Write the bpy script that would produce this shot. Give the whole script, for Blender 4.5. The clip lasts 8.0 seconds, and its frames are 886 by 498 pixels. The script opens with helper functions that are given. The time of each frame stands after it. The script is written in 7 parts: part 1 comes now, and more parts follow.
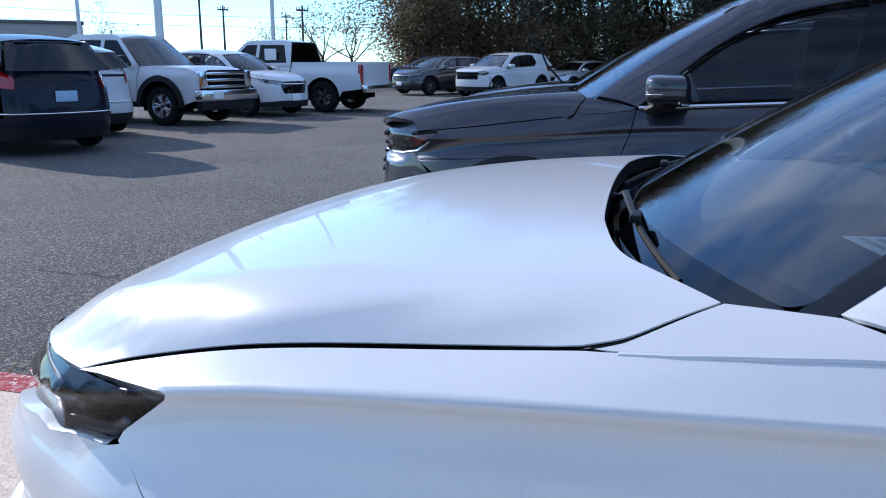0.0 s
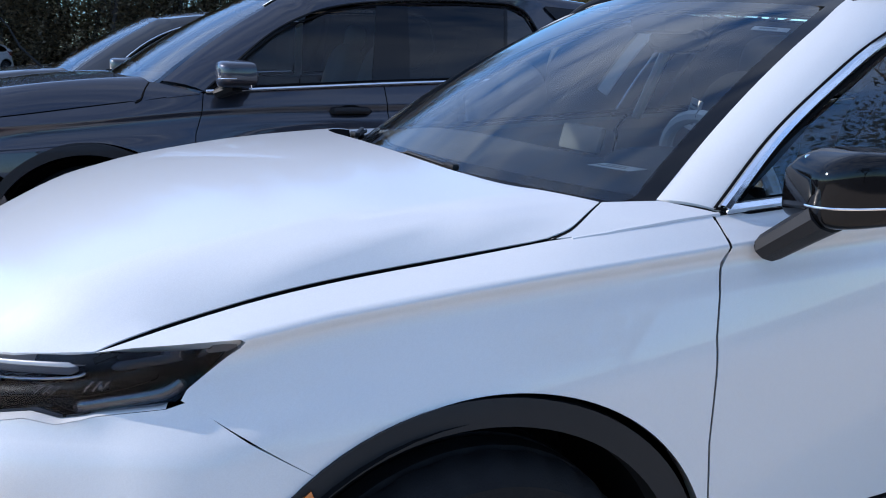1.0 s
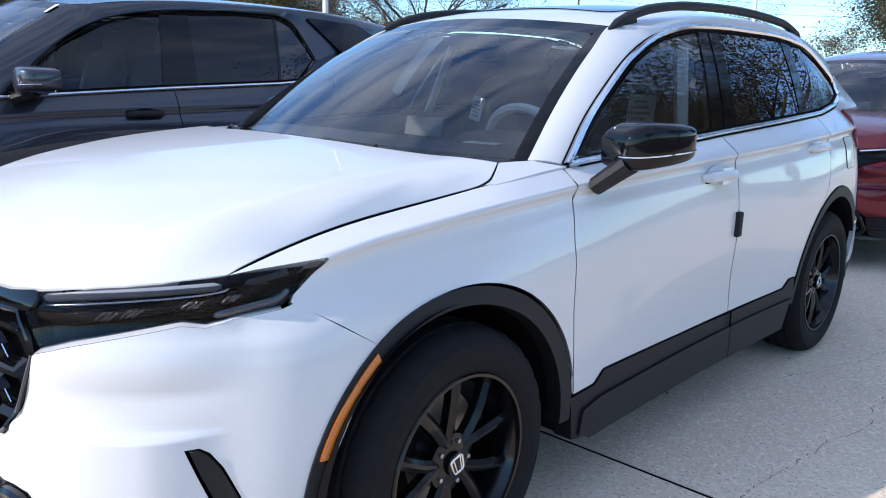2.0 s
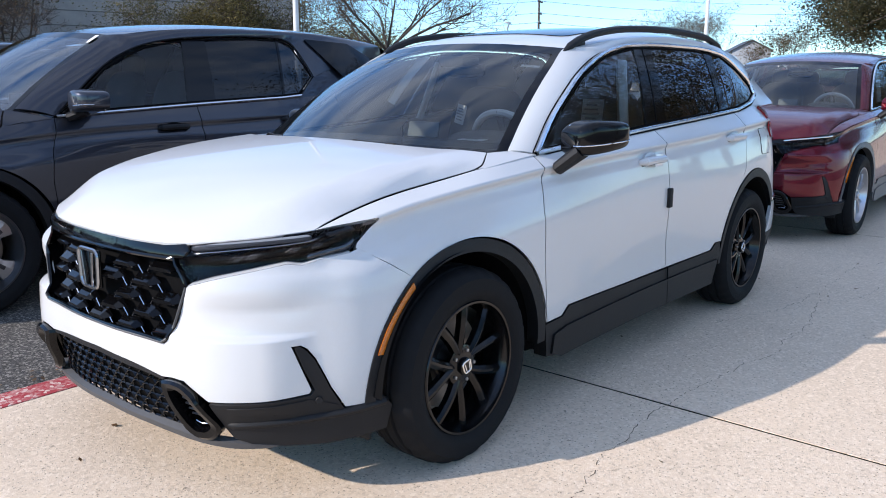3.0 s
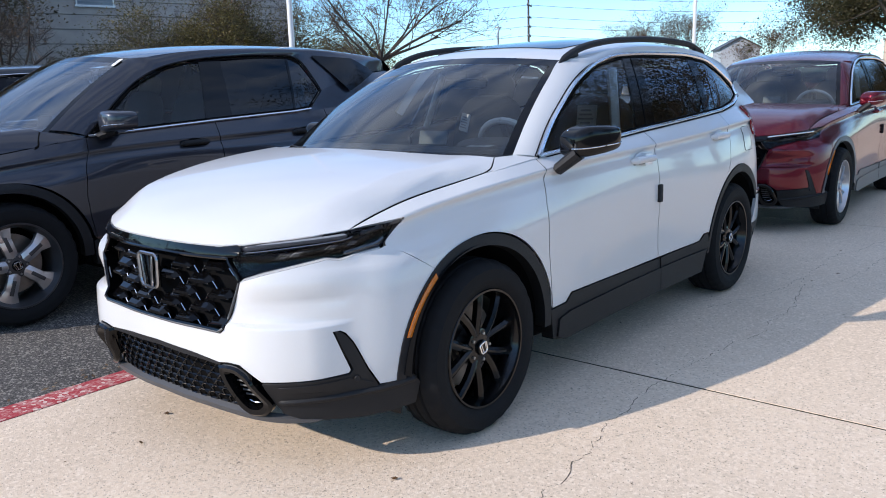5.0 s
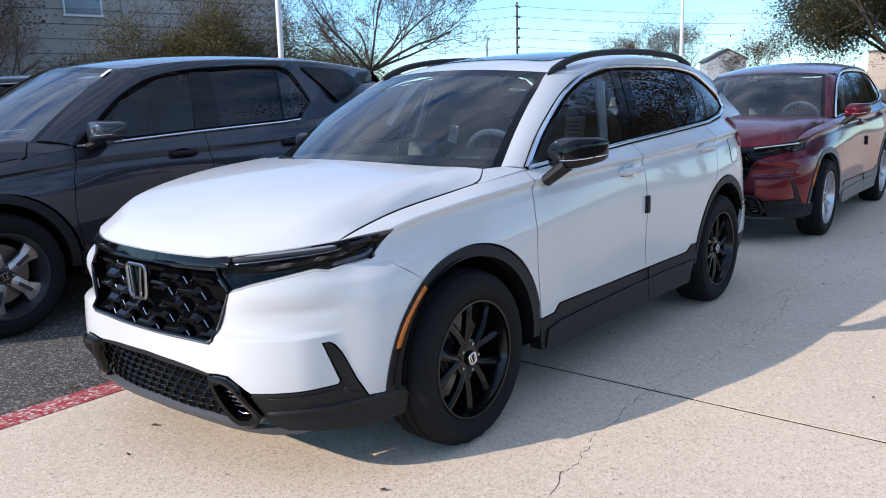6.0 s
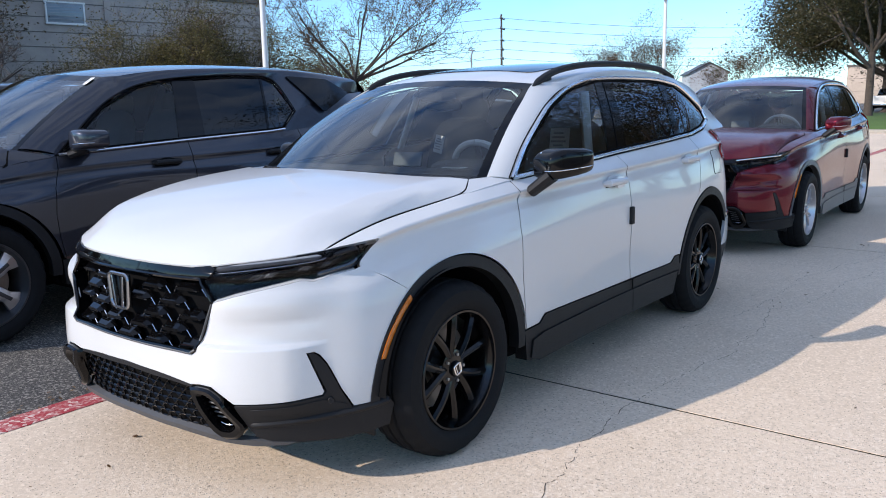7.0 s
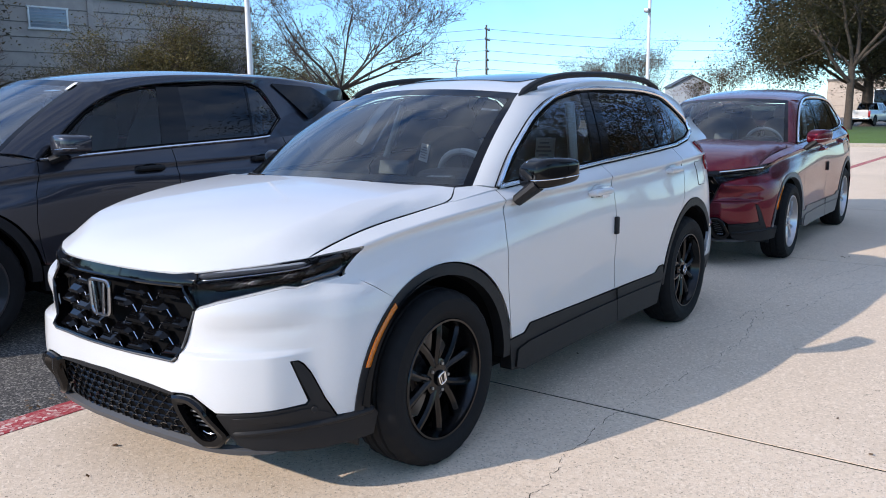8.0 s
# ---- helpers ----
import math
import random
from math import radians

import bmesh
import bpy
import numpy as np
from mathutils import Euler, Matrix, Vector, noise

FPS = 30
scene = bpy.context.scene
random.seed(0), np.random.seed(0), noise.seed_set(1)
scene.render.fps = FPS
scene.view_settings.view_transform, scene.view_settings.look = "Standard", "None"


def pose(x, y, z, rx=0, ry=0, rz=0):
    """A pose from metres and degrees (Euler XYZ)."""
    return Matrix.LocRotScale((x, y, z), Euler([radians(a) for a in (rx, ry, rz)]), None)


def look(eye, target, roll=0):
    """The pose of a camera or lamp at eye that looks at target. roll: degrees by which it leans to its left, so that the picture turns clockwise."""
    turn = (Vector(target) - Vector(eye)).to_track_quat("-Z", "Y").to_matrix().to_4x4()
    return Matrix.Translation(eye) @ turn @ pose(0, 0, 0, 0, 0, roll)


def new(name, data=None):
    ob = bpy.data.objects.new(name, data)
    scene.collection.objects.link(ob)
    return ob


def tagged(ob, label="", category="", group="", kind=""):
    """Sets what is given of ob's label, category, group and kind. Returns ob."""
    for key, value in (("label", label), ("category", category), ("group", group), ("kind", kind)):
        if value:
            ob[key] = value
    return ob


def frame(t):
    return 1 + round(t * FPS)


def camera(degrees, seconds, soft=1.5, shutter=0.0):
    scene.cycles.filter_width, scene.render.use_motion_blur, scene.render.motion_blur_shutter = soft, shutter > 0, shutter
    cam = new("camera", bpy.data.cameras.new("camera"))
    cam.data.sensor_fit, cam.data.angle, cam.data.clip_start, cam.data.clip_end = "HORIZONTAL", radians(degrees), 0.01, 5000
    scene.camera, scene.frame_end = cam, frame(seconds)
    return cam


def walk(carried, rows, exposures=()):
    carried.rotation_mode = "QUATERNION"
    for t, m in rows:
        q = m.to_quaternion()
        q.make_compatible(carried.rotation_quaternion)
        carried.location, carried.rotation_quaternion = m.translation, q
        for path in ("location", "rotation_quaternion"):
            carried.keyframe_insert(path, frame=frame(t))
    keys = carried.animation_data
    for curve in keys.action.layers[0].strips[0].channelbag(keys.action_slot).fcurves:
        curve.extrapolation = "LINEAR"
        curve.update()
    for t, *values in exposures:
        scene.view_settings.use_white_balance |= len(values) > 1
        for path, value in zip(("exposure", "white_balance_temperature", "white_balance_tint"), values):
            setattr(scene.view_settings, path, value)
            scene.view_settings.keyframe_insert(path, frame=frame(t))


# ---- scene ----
cam = camera(58.0, 8.0, soft=1.0)
PATH = [
    (0, (-0.255, 1.61, 1.339), (0.269, -0.265, 0.882), 0.3),
    (0.5, (0.173, 1.686, 1.332), (0.001, -0.252, 0.871), 0.7),
    (1, (0.547, 1.898, 1.333), (-0.284, 0.14, 0.865), 1.6),
    (1.5, (0.964, 1.905, 1.303), (-0.282, 0.41, 0.842), 1.8),
    (2, (1.407, 2.102, 1.33), (-0.035, 0.787, 0.892), 1.7),
    (2.2, (1.583, 2.203, 1.381), (0.11, 0.921, 0.951), 1.4),
    (3.3, (2.277, 2.658, 1.366), (0.786, 1.392, 0.949), -0.3),
    (3.5, (2.368, 2.698, 1.383), (0.879, 1.429, 0.969), -0.7),
    (4, (2.429, 2.745, 1.401), (0.942, 1.475, 0.982), -1.2),
    (5.5, (2.451, 2.736, 1.408), (0.94, 1.487, 1.01), -1.7),
    (6, (2.453, 2.746, 1.411), (0.931, 1.508, 1.026), -1.5),
    (6.5, (2.453, 2.742, 1.406), (0.915, 1.519, 1.035), -1.3),
    (7, (2.452, 2.738, 1.408), (0.9, 1.528, 1.048), -1.1),
    (7.5, (2.445, 2.728, 1.405), (0.879, 1.534, 1.058), -0.7),
    (8, (2.448, 2.726, 1.402), (0.869, 1.547, 1.065), -0.5),
]
EXPOSURES = [(0, 0.18, 6150, 14), (0.5, 0.32, 6400, 14), (1.0, 0.31, 6350, 14), (1.7, 0.52, 6650, 14), (2.2, 0.52, 6700, 14), (3.3, 0.33, 6850, 14), (8, 0.22, 6850, 14)]
walk(cam, [(t, look(eye, target, roll)) for t, eye, target, roll in PATH], EXPOSURES)

# ---- world, sun, exposure ----
SUN = Vector((1.8, -0.80, 1.0)).normalized()
world = bpy.data.worlds.new("sky")
scene.world = world
world.use_nodes = True
wn, wl = world.node_tree.nodes, world.node_tree.links
wn.clear()
w_out = wn.new("ShaderNodeOutputWorld")
w_bg = wn.new("ShaderNodeBackground")
w_sky = wn.new("ShaderNodeTexSky")
w_sky.sky_type = "NISHITA"
w_sky.sun_disc = False
w_sky.sun_elevation = math.asin(SUN.z)
w_sky.sun_rotation = math.atan2(SUN.x, SUN.y)
w_sky.air_density, w_sky.dust_density, w_sky.ozone_density = 1.0, 0.1, 4.0
w_bg.inputs["Strength"].default_value = 0.195
# thin high cloud, drawn out along one direction, all round the sky
w_co = wn.new("ShaderNodeTexCoord")
w_map = wn.new("ShaderNodeMapping")
w_map.inputs["Scale"].default_value = (1.6, 3.2, 7.0)
w_map.inputs["Rotation"].default_value = (0.0, 0.12, 0.7)
w_noise = wn.new("ShaderNodeTexNoise")
w_noise.inputs["Scale"].default_value = 1.7
w_noise.inputs["Detail"].default_value = 9
w_noise.inputs["Roughness"].default_value = 0.58
w_noise.inputs["Distortion"].default_value = 0.6
w_ramp = wn.new("ShaderNodeValToRGB")
w_ramp.color_ramp.elements[0].position, w_ramp.color_ramp.elements[1].position = 0.33, 0.95
w_ramp.color_ramp.elements[1].color = (0.48, 0.48, 0.48, 1)
w_mix = wn.new("ShaderNodeMix")
w_mix.data_type = "RGBA"
w_mix.inputs["B"].default_value = (7.2, 8.0, 8.8, 1)
wl.new(w_co.outputs["Generated"], w_map.inputs["Vector"])
wl.new(w_map.outputs["Vector"], w_noise.inputs["Vector"])
wl.new(w_noise.outputs["Fac"], w_ramp.inputs["Fac"])
w_sep = wn.new("ShaderNodeSeparateXYZ")
# cloud strengthened overhead, out of view, to add fill light to the shade
w_high = wn.new("ShaderNodeMapRange")
w_high.inputs["From Min"].default_value, w_high.inputs["From Max"].default_value = 0.16, 0.55
w_high.inputs["To Min"].default_value, w_high.inputs["To Max"].default_value = 0.18, 1.6
w_mul = wn.new("ShaderNodeMath")
w_mul.operation, w_mul.use_clamp = "MULTIPLY", True
wl.new(w_co.outputs["Generated"], w_sep.inputs["Vector"])
wl.new(w_sep.outputs["Z"], w_high.inputs["Value"])
wl.new(w_ramp.outputs["Color"], w_mul.inputs[0])
wl.new(w_high.outputs["Result"], w_mul.inputs[1])
wl.new(w_mul.outputs["Value"], w_mix.inputs["Factor"])
w_tint = wn.new("ShaderNodeMix")
w_tint.data_type, w_tint.blend_type = "RGBA", "MULTIPLY"
w_tint.inputs["Factor"].default_value = 1.0
w_tint.inputs["B"].default_value = (0.62, 0.93, 1.18, 1)
wl.new(w_sky.outputs["Color"], w_tint.inputs["A"])
wl.new(w_tint.outputs["Result"], w_mix.inputs["A"])
wl.new(w_mix.outputs["Result"], w_bg.inputs["Color"])
wl.new(w_bg.outputs["Background"], w_out.inputs["Surface"])

sun_data = bpy.data.lights.new("sun", "SUN")
sun_data.energy, sun_data.angle, sun_data.color = 4.0, radians(0.53), (1.0, 0.95, 0.88)
sun = new("sun", sun_data)
sun.matrix_basis = look(SUN * 50, (0, 0, 0))


# ---- materials ----
def material(name, base, rough=0.5, metal=0.0, coat=0.0, spec=0.5, vary=0.0, scale=8.0, bump=0.0, bump_scale=60.0, second=None, patch=0.0, patch_scale=0.7):
    """A principled surface with grain (vary, scale), larger stains (patch) and fine relief (bump)."""
    m = bpy.data.materials.new(name)
    m.use_nodes = True
    n, l = m.node_tree.nodes, m.node_tree.links
    p = n["Principled BSDF"]
    p.inputs["Base Color"].default_value = (*base, 1)
    p.inputs["Roughness"].default_value = rough
    p.inputs["Metallic"].default_value = metal
    p.inputs["Coat Weight"].default_value = coat
    p.inputs["Coat Roughness"].default_value = 0.03
    p.inputs["Specular IOR Level"].default_value = spec
    co = n.new("ShaderNodeTexCoord")
    if vary or patch:
        dark = second or tuple(c * 0.55 for c in base)
        a = n.new("ShaderNodeTexNoise")
        a.inputs["Scale"].default_value, a.inputs["Detail"].default_value, a.inputs["Roughness"].default_value = scale, 6, 0.65
        b = n.new("ShaderNodeTexNoise")
        b.inputs["Scale"].default_value, b.inputs["Detail"].default_value = patch_scale, 5
        l.new(co.outputs["Object"], a.inputs["Vector"])
        l.new(co.outputs["Object"], b.inputs["Vector"])
        f = n.new("ShaderNodeMapRange")
        f.inputs["From Min"].default_value, f.inputs["From Max"].default_value = 0.35, 0.65
        f.inputs["To Max"].default_value = vary
        l.new(a.outputs["Fac"], f.inputs["Value"])
        g = n.new("ShaderNodeMapRange")
        g.inputs["From Min"].default_value, g.inputs["From Max"].default_value = 0.4, 0.7
        g.inputs["To Max"].default_value = patch
        l.new(b.outputs["Fac"], g.inputs["Value"])
        add = n.new("ShaderNodeMath")
        add.operation, add.use_clamp = "ADD", True
        l.new(f.outputs["Result"], add.inputs[0])
        l.new(g.outputs["Result"], add.inputs[1])
        mix = n.new("ShaderNodeMix")
        mix.data_type = "RGBA"
        mix.inputs["A"].default_value, mix.inputs["B"].default_value = (*base, 1), (*dark, 1)
        l.new(add.outputs["Value"], mix.inputs["Factor"])
        l.new(mix.outputs["Result"], p.inputs["Base Color"])
    if bump:
        c = n.new("ShaderNodeTexNoise")
        c.inputs["Scale"].default_value, c.inputs["Detail"].default_value = bump_scale, 4
        l.new(co.outputs["Object"], c.inputs["Vector"])
        bp = n.new("ShaderNodeBump")
        bp.inputs["Strength"].default_value, bp.inputs["Distance"].default_value = bump, 0.01
        l.new(c.outputs["Fac"], bp.inputs["Height"])
        l.new(bp.outputs["Normal"], p.inputs["Normal"])
    return m


def glass_material(name, tint, ior=1.5):
    m = bpy.data.materials.new(name)
    m.use_nodes = True
    n, l = m.node_tree.nodes, m.node_tree.links
    n.clear()
    out, mix, fr = n.new("ShaderNodeOutputMaterial"), n.new("ShaderNodeMixShader"), n.new("ShaderNodeFresnel")
    t, g = n.new("ShaderNodeBsdfTransparent"), n.new("ShaderNodeBsdfGlossy")
    t.inputs["Color"].default_value = (*tint, 1)
    g.inputs["Color"].default_value, g.inputs["Roughness"].default_value = (1, 1, 1, 1), 0.0
    fr.inputs["IOR"].default_value = ior
    l.new(fr.outputs["Fac"], mix.inputs["Fac"])
    l.new(t.outputs["BSDF"], mix.inputs[1])
    l.new(g.outputs["BSDF"], mix.inputs[2])
    l.new(mix.outputs["Shader"], out.inputs["Surface"])
    return m


def ground_material(name, base, dark, light, grain, speck, bump, crack=0.0, pit=0.0):
    """Paving with aggregate, stains at two sizes and, if wanted, thin wandering cracks."""
    m = bpy.data.materials.new(name)
    m.use_nodes = True
    n, l = m.node_tree.nodes, m.node_tree.links
    p = n["Principled BSDF"]
    p.inputs["Roughness"].default_value = 0.9
    p.inputs["Specular IOR Level"].default_value = 0.25
    co = n.new("ShaderNodeTexCoord")

    def tex(scale, detail, rough=0.6):
        t = n.new("ShaderNodeTexNoise")
        t.inputs["Scale"].default_value, t.inputs["Detail"].default_value, t.inputs["Roughness"].default_value = scale, detail, rough
        l.new(co.outputs["Object"], t.inputs["Vector"])
        return t.outputs["Fac"]

    def ranged(v, a, b, lo=0.0, hi=1.0):
        r = n.new("ShaderNodeMapRange")
        r.inputs["From Min"].default_value, r.inputs["From Max"].default_value = a, b
        r.inputs["To Min"].default_value, r.inputs["To Max"].default_value = lo, hi
        l.new(v, r.inputs["Value"])
        return r.outputs["Result"]

    def mixed(f, a, b):
        x = n.new("ShaderNodeMix")
        x.data_type = "RGBA"
        for key, v in (("Factor", f), ("A", a), ("B", b)):
            if isinstance(v, tuple):
                x.inputs[key].default_value = (*v, 1)
            else:
                l.new(v, x.inputs[key])
        return x.outputs["Result"]

    fine = tex(grain, 5, 0.8)
    stones = n.new("ShaderNodeTexVoronoi")
    stones.inputs["Scale"].default_value = speck
    l.new(co.outputs["Object"], stones.inputs["Vector"])
    col = mixed(ranged(tex(0.45, 6), 0.38, 0.66), base, dark)
    col = mixed(ranged(tex(2.3, 6, 0.7), 0.5, 0.8, 0, 0.6), col, dark)
    col = mixed(ranged(fine, 0.46, 0.7, 0, 0.75), col, light)
    dots = n.new("ShaderNodeSeparateColor")
    l.new(stones.outputs["Color"], dots.inputs["Color"])
    col = mixed(ranged(dots.outputs["Red"], 0.70, 0.92, 0, 0.9), col, dark)
    col = mixed(ranged(dots.outputs["Green"], 0.74, 0.92, 0, 0.95), col, light)
    pits = ranged(tex(speck * 0.22, 3, 0.5), 0.70, 0.76, 0, 0.8)
    col = mixed(pits, col, tuple(c * 0.35 for c in dark))
    height = fine
    if pit:
        holes = n.new("ShaderNodeTexVoronoi")
        holes.inputs["Scale"].default_value = pit
        l.new(co.outputs["Object"], holes.inputs["Vector"])
        some = n.new("ShaderNodeSeparateColor")
        l.new(holes.outputs["Color"], some.inputs["Color"])
        both_ = n.new("ShaderNodeMath")
        both_.operation = "MULTIPLY"
        l.new(ranged(holes.outputs["Distance"], 0.14, 0.26, 0.85, 0.0), both_.inputs[0])
        l.new(ranged(some.outputs["Blue"], 0.5, 0.6), both_.inputs[1])
        col = mixed(both_.outputs["Value"], col, tuple(c * 0.28 for c in dark))
    if crack:
        v = n.new("ShaderNodeTexVoronoi")
        v.feature = "DISTANCE_TO_EDGE"
        v.inputs["Scale"].default_value = crack
        wob = n.new("ShaderNodeTexNoise")
        wob.inputs["Scale"].default_value, wob.inputs["Detail"].default_value = 2.2, 7
        l.new(co.outputs["Object"], wob.inputs["Vector"])
        ad = n.new("ShaderNodeVectorMath")
        ad.operation = "MULTIPLY_ADD"
        ad.inputs[1].default_value = (0.55, 0.55, 0.55)
        l.new(wob.outputs["Color"], ad.inputs[0])
        l.new(co.outputs["Object"], ad.inputs[2])
        l.new(ad.outputs["Vector"], v.inputs["Vector"])
        line = ranged(v.outputs["Distance"], 0.0, 0.006, 0.8, 0.0)
        gate = ranged(tex(0.8, 2), 0.5, 0.58)
        mm = n.new("ShaderNodeMath")
        mm.operation = "MULTIPLY"
        l.new(line, mm.inputs[0])
        l.new(gate, mm.inputs[1])
        col = mixed(mm.outputs["Value"], col, tuple(c * 0.3 for c in dark))
    l.new(col, p.inputs["Base Color"])
    bp = n.new("ShaderNodeBump")
    bp.inputs["Strength"].default_value, bp.inputs["Distance"].default_value = bump, 0.008
    l.new(height, bp.inputs["Height"])
    l.new(bp.outputs["Normal"], p.inputs["Normal"])
    return m


def leaf_material(name, a, b):
    """Leaves that vary from one to the next, with some light coming through."""
    m = bpy.data.materials.new(name)
    m.use_nodes = True
    n, l = m.node_tree.nodes, m.node_tree.links
    p = n["Principled BSDF"]
    geo = n.new("ShaderNodeNewGeometry")
    ramp = n.new("ShaderNodeValToRGB")
    ramp.color_ramp.elements[0].color, ramp.color_ramp.elements[1].color = (*a, 1), (*b, 1)
    l.new(geo.outputs["Random Per Island"], ramp.inputs["Fac"])
    l.new(ramp.outputs["Color"], p.inputs["Base Color"])
    p.inputs["Roughness"].default_value = 0.55
    tr, mix, out = n.new("ShaderNodeBsdfTranslucent"), n.new("ShaderNodeMixShader"), n["Material Output"]
    mix.inputs["Fac"].default_value = 0.3
    l.new(ramp.outputs["Color"], tr.inputs["Color"])
    l.new(p.outputs["BSDF"], mix.inputs[1])
    l.new(tr.outputs["BSDF"], mix.inputs[2])
    l.new(mix.outputs["Shader"], out.inputs["Surface"])
    return m


def paint_material(name, base, rough=0.35, metal=0.0, flake=0.0, coat=1.0):
    m = material(name, base, rough, metal, coat=coat, spec=0.5)
    if flake:
        n, l = m.node_tree.nodes, m.node_tree.links
        co, v, r = n.new("ShaderNodeTexCoord"), n.new("ShaderNodeTexVoronoi"), n.new("ShaderNodeMix")
        v.inputs["Scale"].default_value = 900
        r.data_type = "RGBA"
        r.inputs["A"].default_value = (*base, 1)
        r.inputs["B"].default_value = (*[min(1, c * (1 + flake) + 0.02 * flake) for c in base], 1)
        s = n.new("ShaderNodeSeparateColor")
        l.new(co.outputs["Object"], v.inputs["Vector"])
        l.new(v.outputs["Color"], s.inputs["Color"])
        l.new(s.outputs["Red"], r.inputs["Factor"])
        l.new(r.outputs["Result"], n["Principled BSDF"].inputs["Base Color"])
    return m


M_WHITE = paint_material("white_pearl_paint", (0.55, 0.55, 0.55), 0.32, 0.0, 0.08, 0.65)
M_GREY = paint_material("dark_grey_metallic_paint", (0.017, 0.019, 0.028), 0.38, 0.7, 0.7)
M_RED = paint_material("red_metallic_paint", (0.085, 0.0008, 0.008), 0.25, 0.65, 0.5, 0.6)
M_NAVY = paint_material("navy_paint", (0.003, 0.004, 0.012), 0.3, 0.0, 0.5, 0.25)
M_BLACKCAR = paint_material("black_paint", (0.01, 0.01, 0.012), 0.3)
for m_, s_ in ((M_RED, 0.1), (M_GREY, 0.25), (M_WHITE, 0.3), (M_NAVY, 0.12)):
    m_.node_tree.nodes["Principled BSDF"].inputs["Specular IOR Level"].default_value = s_
M_SILVER = paint_material("silver_paint", (0.5, 0.51, 0.52), 0.3, 0.5)
M_PLASTIC = material("black_plastic", (0.011, 0.011, 0.0125), 0.55, spec=0.25, bump=0.15, bump_scale=900, vary=0.25, scale=30, second=(0.016, 0.016, 0.0165))
M_GREYPLASTIC = material("grey_plastic", (0.13, 0.13, 0.135), 0.5, vary=0.2, scale=20)
M_GLOSS = material("gloss_black", (0.0025, 0.0025, 0.003), 0.06, spec=0.3, vary=0.2, scale=10)
# near-black for dark parts and for shade painted into panel gaps
M_SHADOW = material("liner_and_gap_shade", (0.006, 0.006, 0.0065), 0.95, spec=0.05, vary=0.3, scale=12)
M_CHROME = material("chrome", (0.86, 0.87, 0.88), 0.16, 1.0, vary=0.1, scale=20)
M_DARKCHROME = material("dark_chrome", (0.40, 0.41, 0.43), 0.22, 1.0, vary=0.15, scale=20)
M_SATIN = material("satin_metal", (0.42, 0.43, 0.45), 0.3, 1.0, vary=0.15, scale=30)
M_RIMBLACK = material("black_alloy", (0.003, 0.003, 0.0035), 0.14, 0.0, coat=0.0, spec=0.35, vary=0.2, scale=15)
M_RIMSILVER = material("silver_alloy", (0.5, 0.5, 0.52), 0.28, 0.9, vary=0.12, scale=15)
M_RIMDARK = material("dark_grey_alloy", (0.07, 0.07, 0.075), 0.35, 0.6, vary=0.15, scale=15)
M_RUBBER = material("tyre_rubber", (0.008, 0.0083, 0.0095), 0.75, spec=0.15, vary=0.4, scale=25, second=(0.012, 0.012, 0.0125), bump=0.2, bump_scale=300)
M_DISC = material("brake_disc", (0.3, 0.29, 0.28), 0.35, 1.0, vary=0.3, scale=30)
M_GLASS = glass_material("windscreen_glass", (0.86, 0.92, 0.92), 1.74)
M_GLASSF = glass_material("door_glass", (0.76, 0.81, 0.81), 1.72)
M_PRIVACY = glass_material("privacy_glass", (0.05, 0.055, 0.06), 1.65)
M_GLASSW = glass_material("sky_mirroring_windscreen", (0.86, 0.92, 0.92), 2.3)
M_GLASSG = glass_material("grey_door_glass", (0.36, 0.41, 0.44), 1.42)
M_PRIVACYG = glass_material("grey_privacy_glass", (0.04, 0.045, 0.05), 1.45)
M_LENS = glass_material("lamp_lens", (0.5, 0.5, 0.52), 1.22)
M_SKID = material("dark_grey_plastic", (0.055, 0.055, 0.058), 0.5, vary=0.3, scale=25)
M_STRIP = material("clear_light_guide", (0.22, 0.225, 0.24), 0.25, coat=0.6, vary=0.2, scale=40)
M_WING = material("smoked_side_lamp", (0.05, 0.06, 0.08), 0.25, coat=0.5, vary=0.3, scale=50)
M_AMBER = material("amber_lens", (0.55, 0.14, 0.01), 0.25, coat=1.0, vary=0.3, scale=60)
M_TAIL = material("red_lens", (0.35, 0.008, 0.012), 0.15, coat=1.0, vary=0.3, scale=40)
M_DASH = material("dash_plastic", (0.075, 0.078, 0.082), 0.65, bump=0.2, bump_scale=500, vary=0.2, scale=20)
M_SEAT = material("dark_seat_leather", (0.16, 0.165, 0.17), 0.55, bump=0.25, bump_scale=200, vary=0.3, scale=15)
M_CREAM = material("light_grey_seat_leather", (0.42, 0.40, 0.37), 0.55, bump=0.25, bump_scale=200, vary=0.2, scale=15)
M_TRIM = material("light_pillar_trim", (0.72, 0.73, 0.71), 0.6, vary=0.1, scale=15)
M_PAPER = material("white_paper", (0.78, 0.78, 0.76), 0.8, vary=0.1, scale=40)
M_INK = material("grey_print", (0.42, 0.42, 0.41), 0.8, vary=0.2, scale=90)
M_PLATE = material("dealer_plate_blue", (0.35, 0.5, 0.68), 0.5, vary=0.2, scale=30)
M_WRAP = material("grey_wrapped_plastic", (0.13, 0.14, 0.138), 0.5, vary=0.2, scale=12, bump=0.2, bump_scale=30)
M_FOAM = material("black_foam", (0.012, 0.012, 0.013), 0.85, bump=0.3, bump_scale=400, vary=0.3, scale=30)
M_FILM = material("white_protective_film", (0.72, 0.73, 0.75), 0.25, coat=0.5, bump=0.3, bump_scale=40, vary=0.1, scale=20)

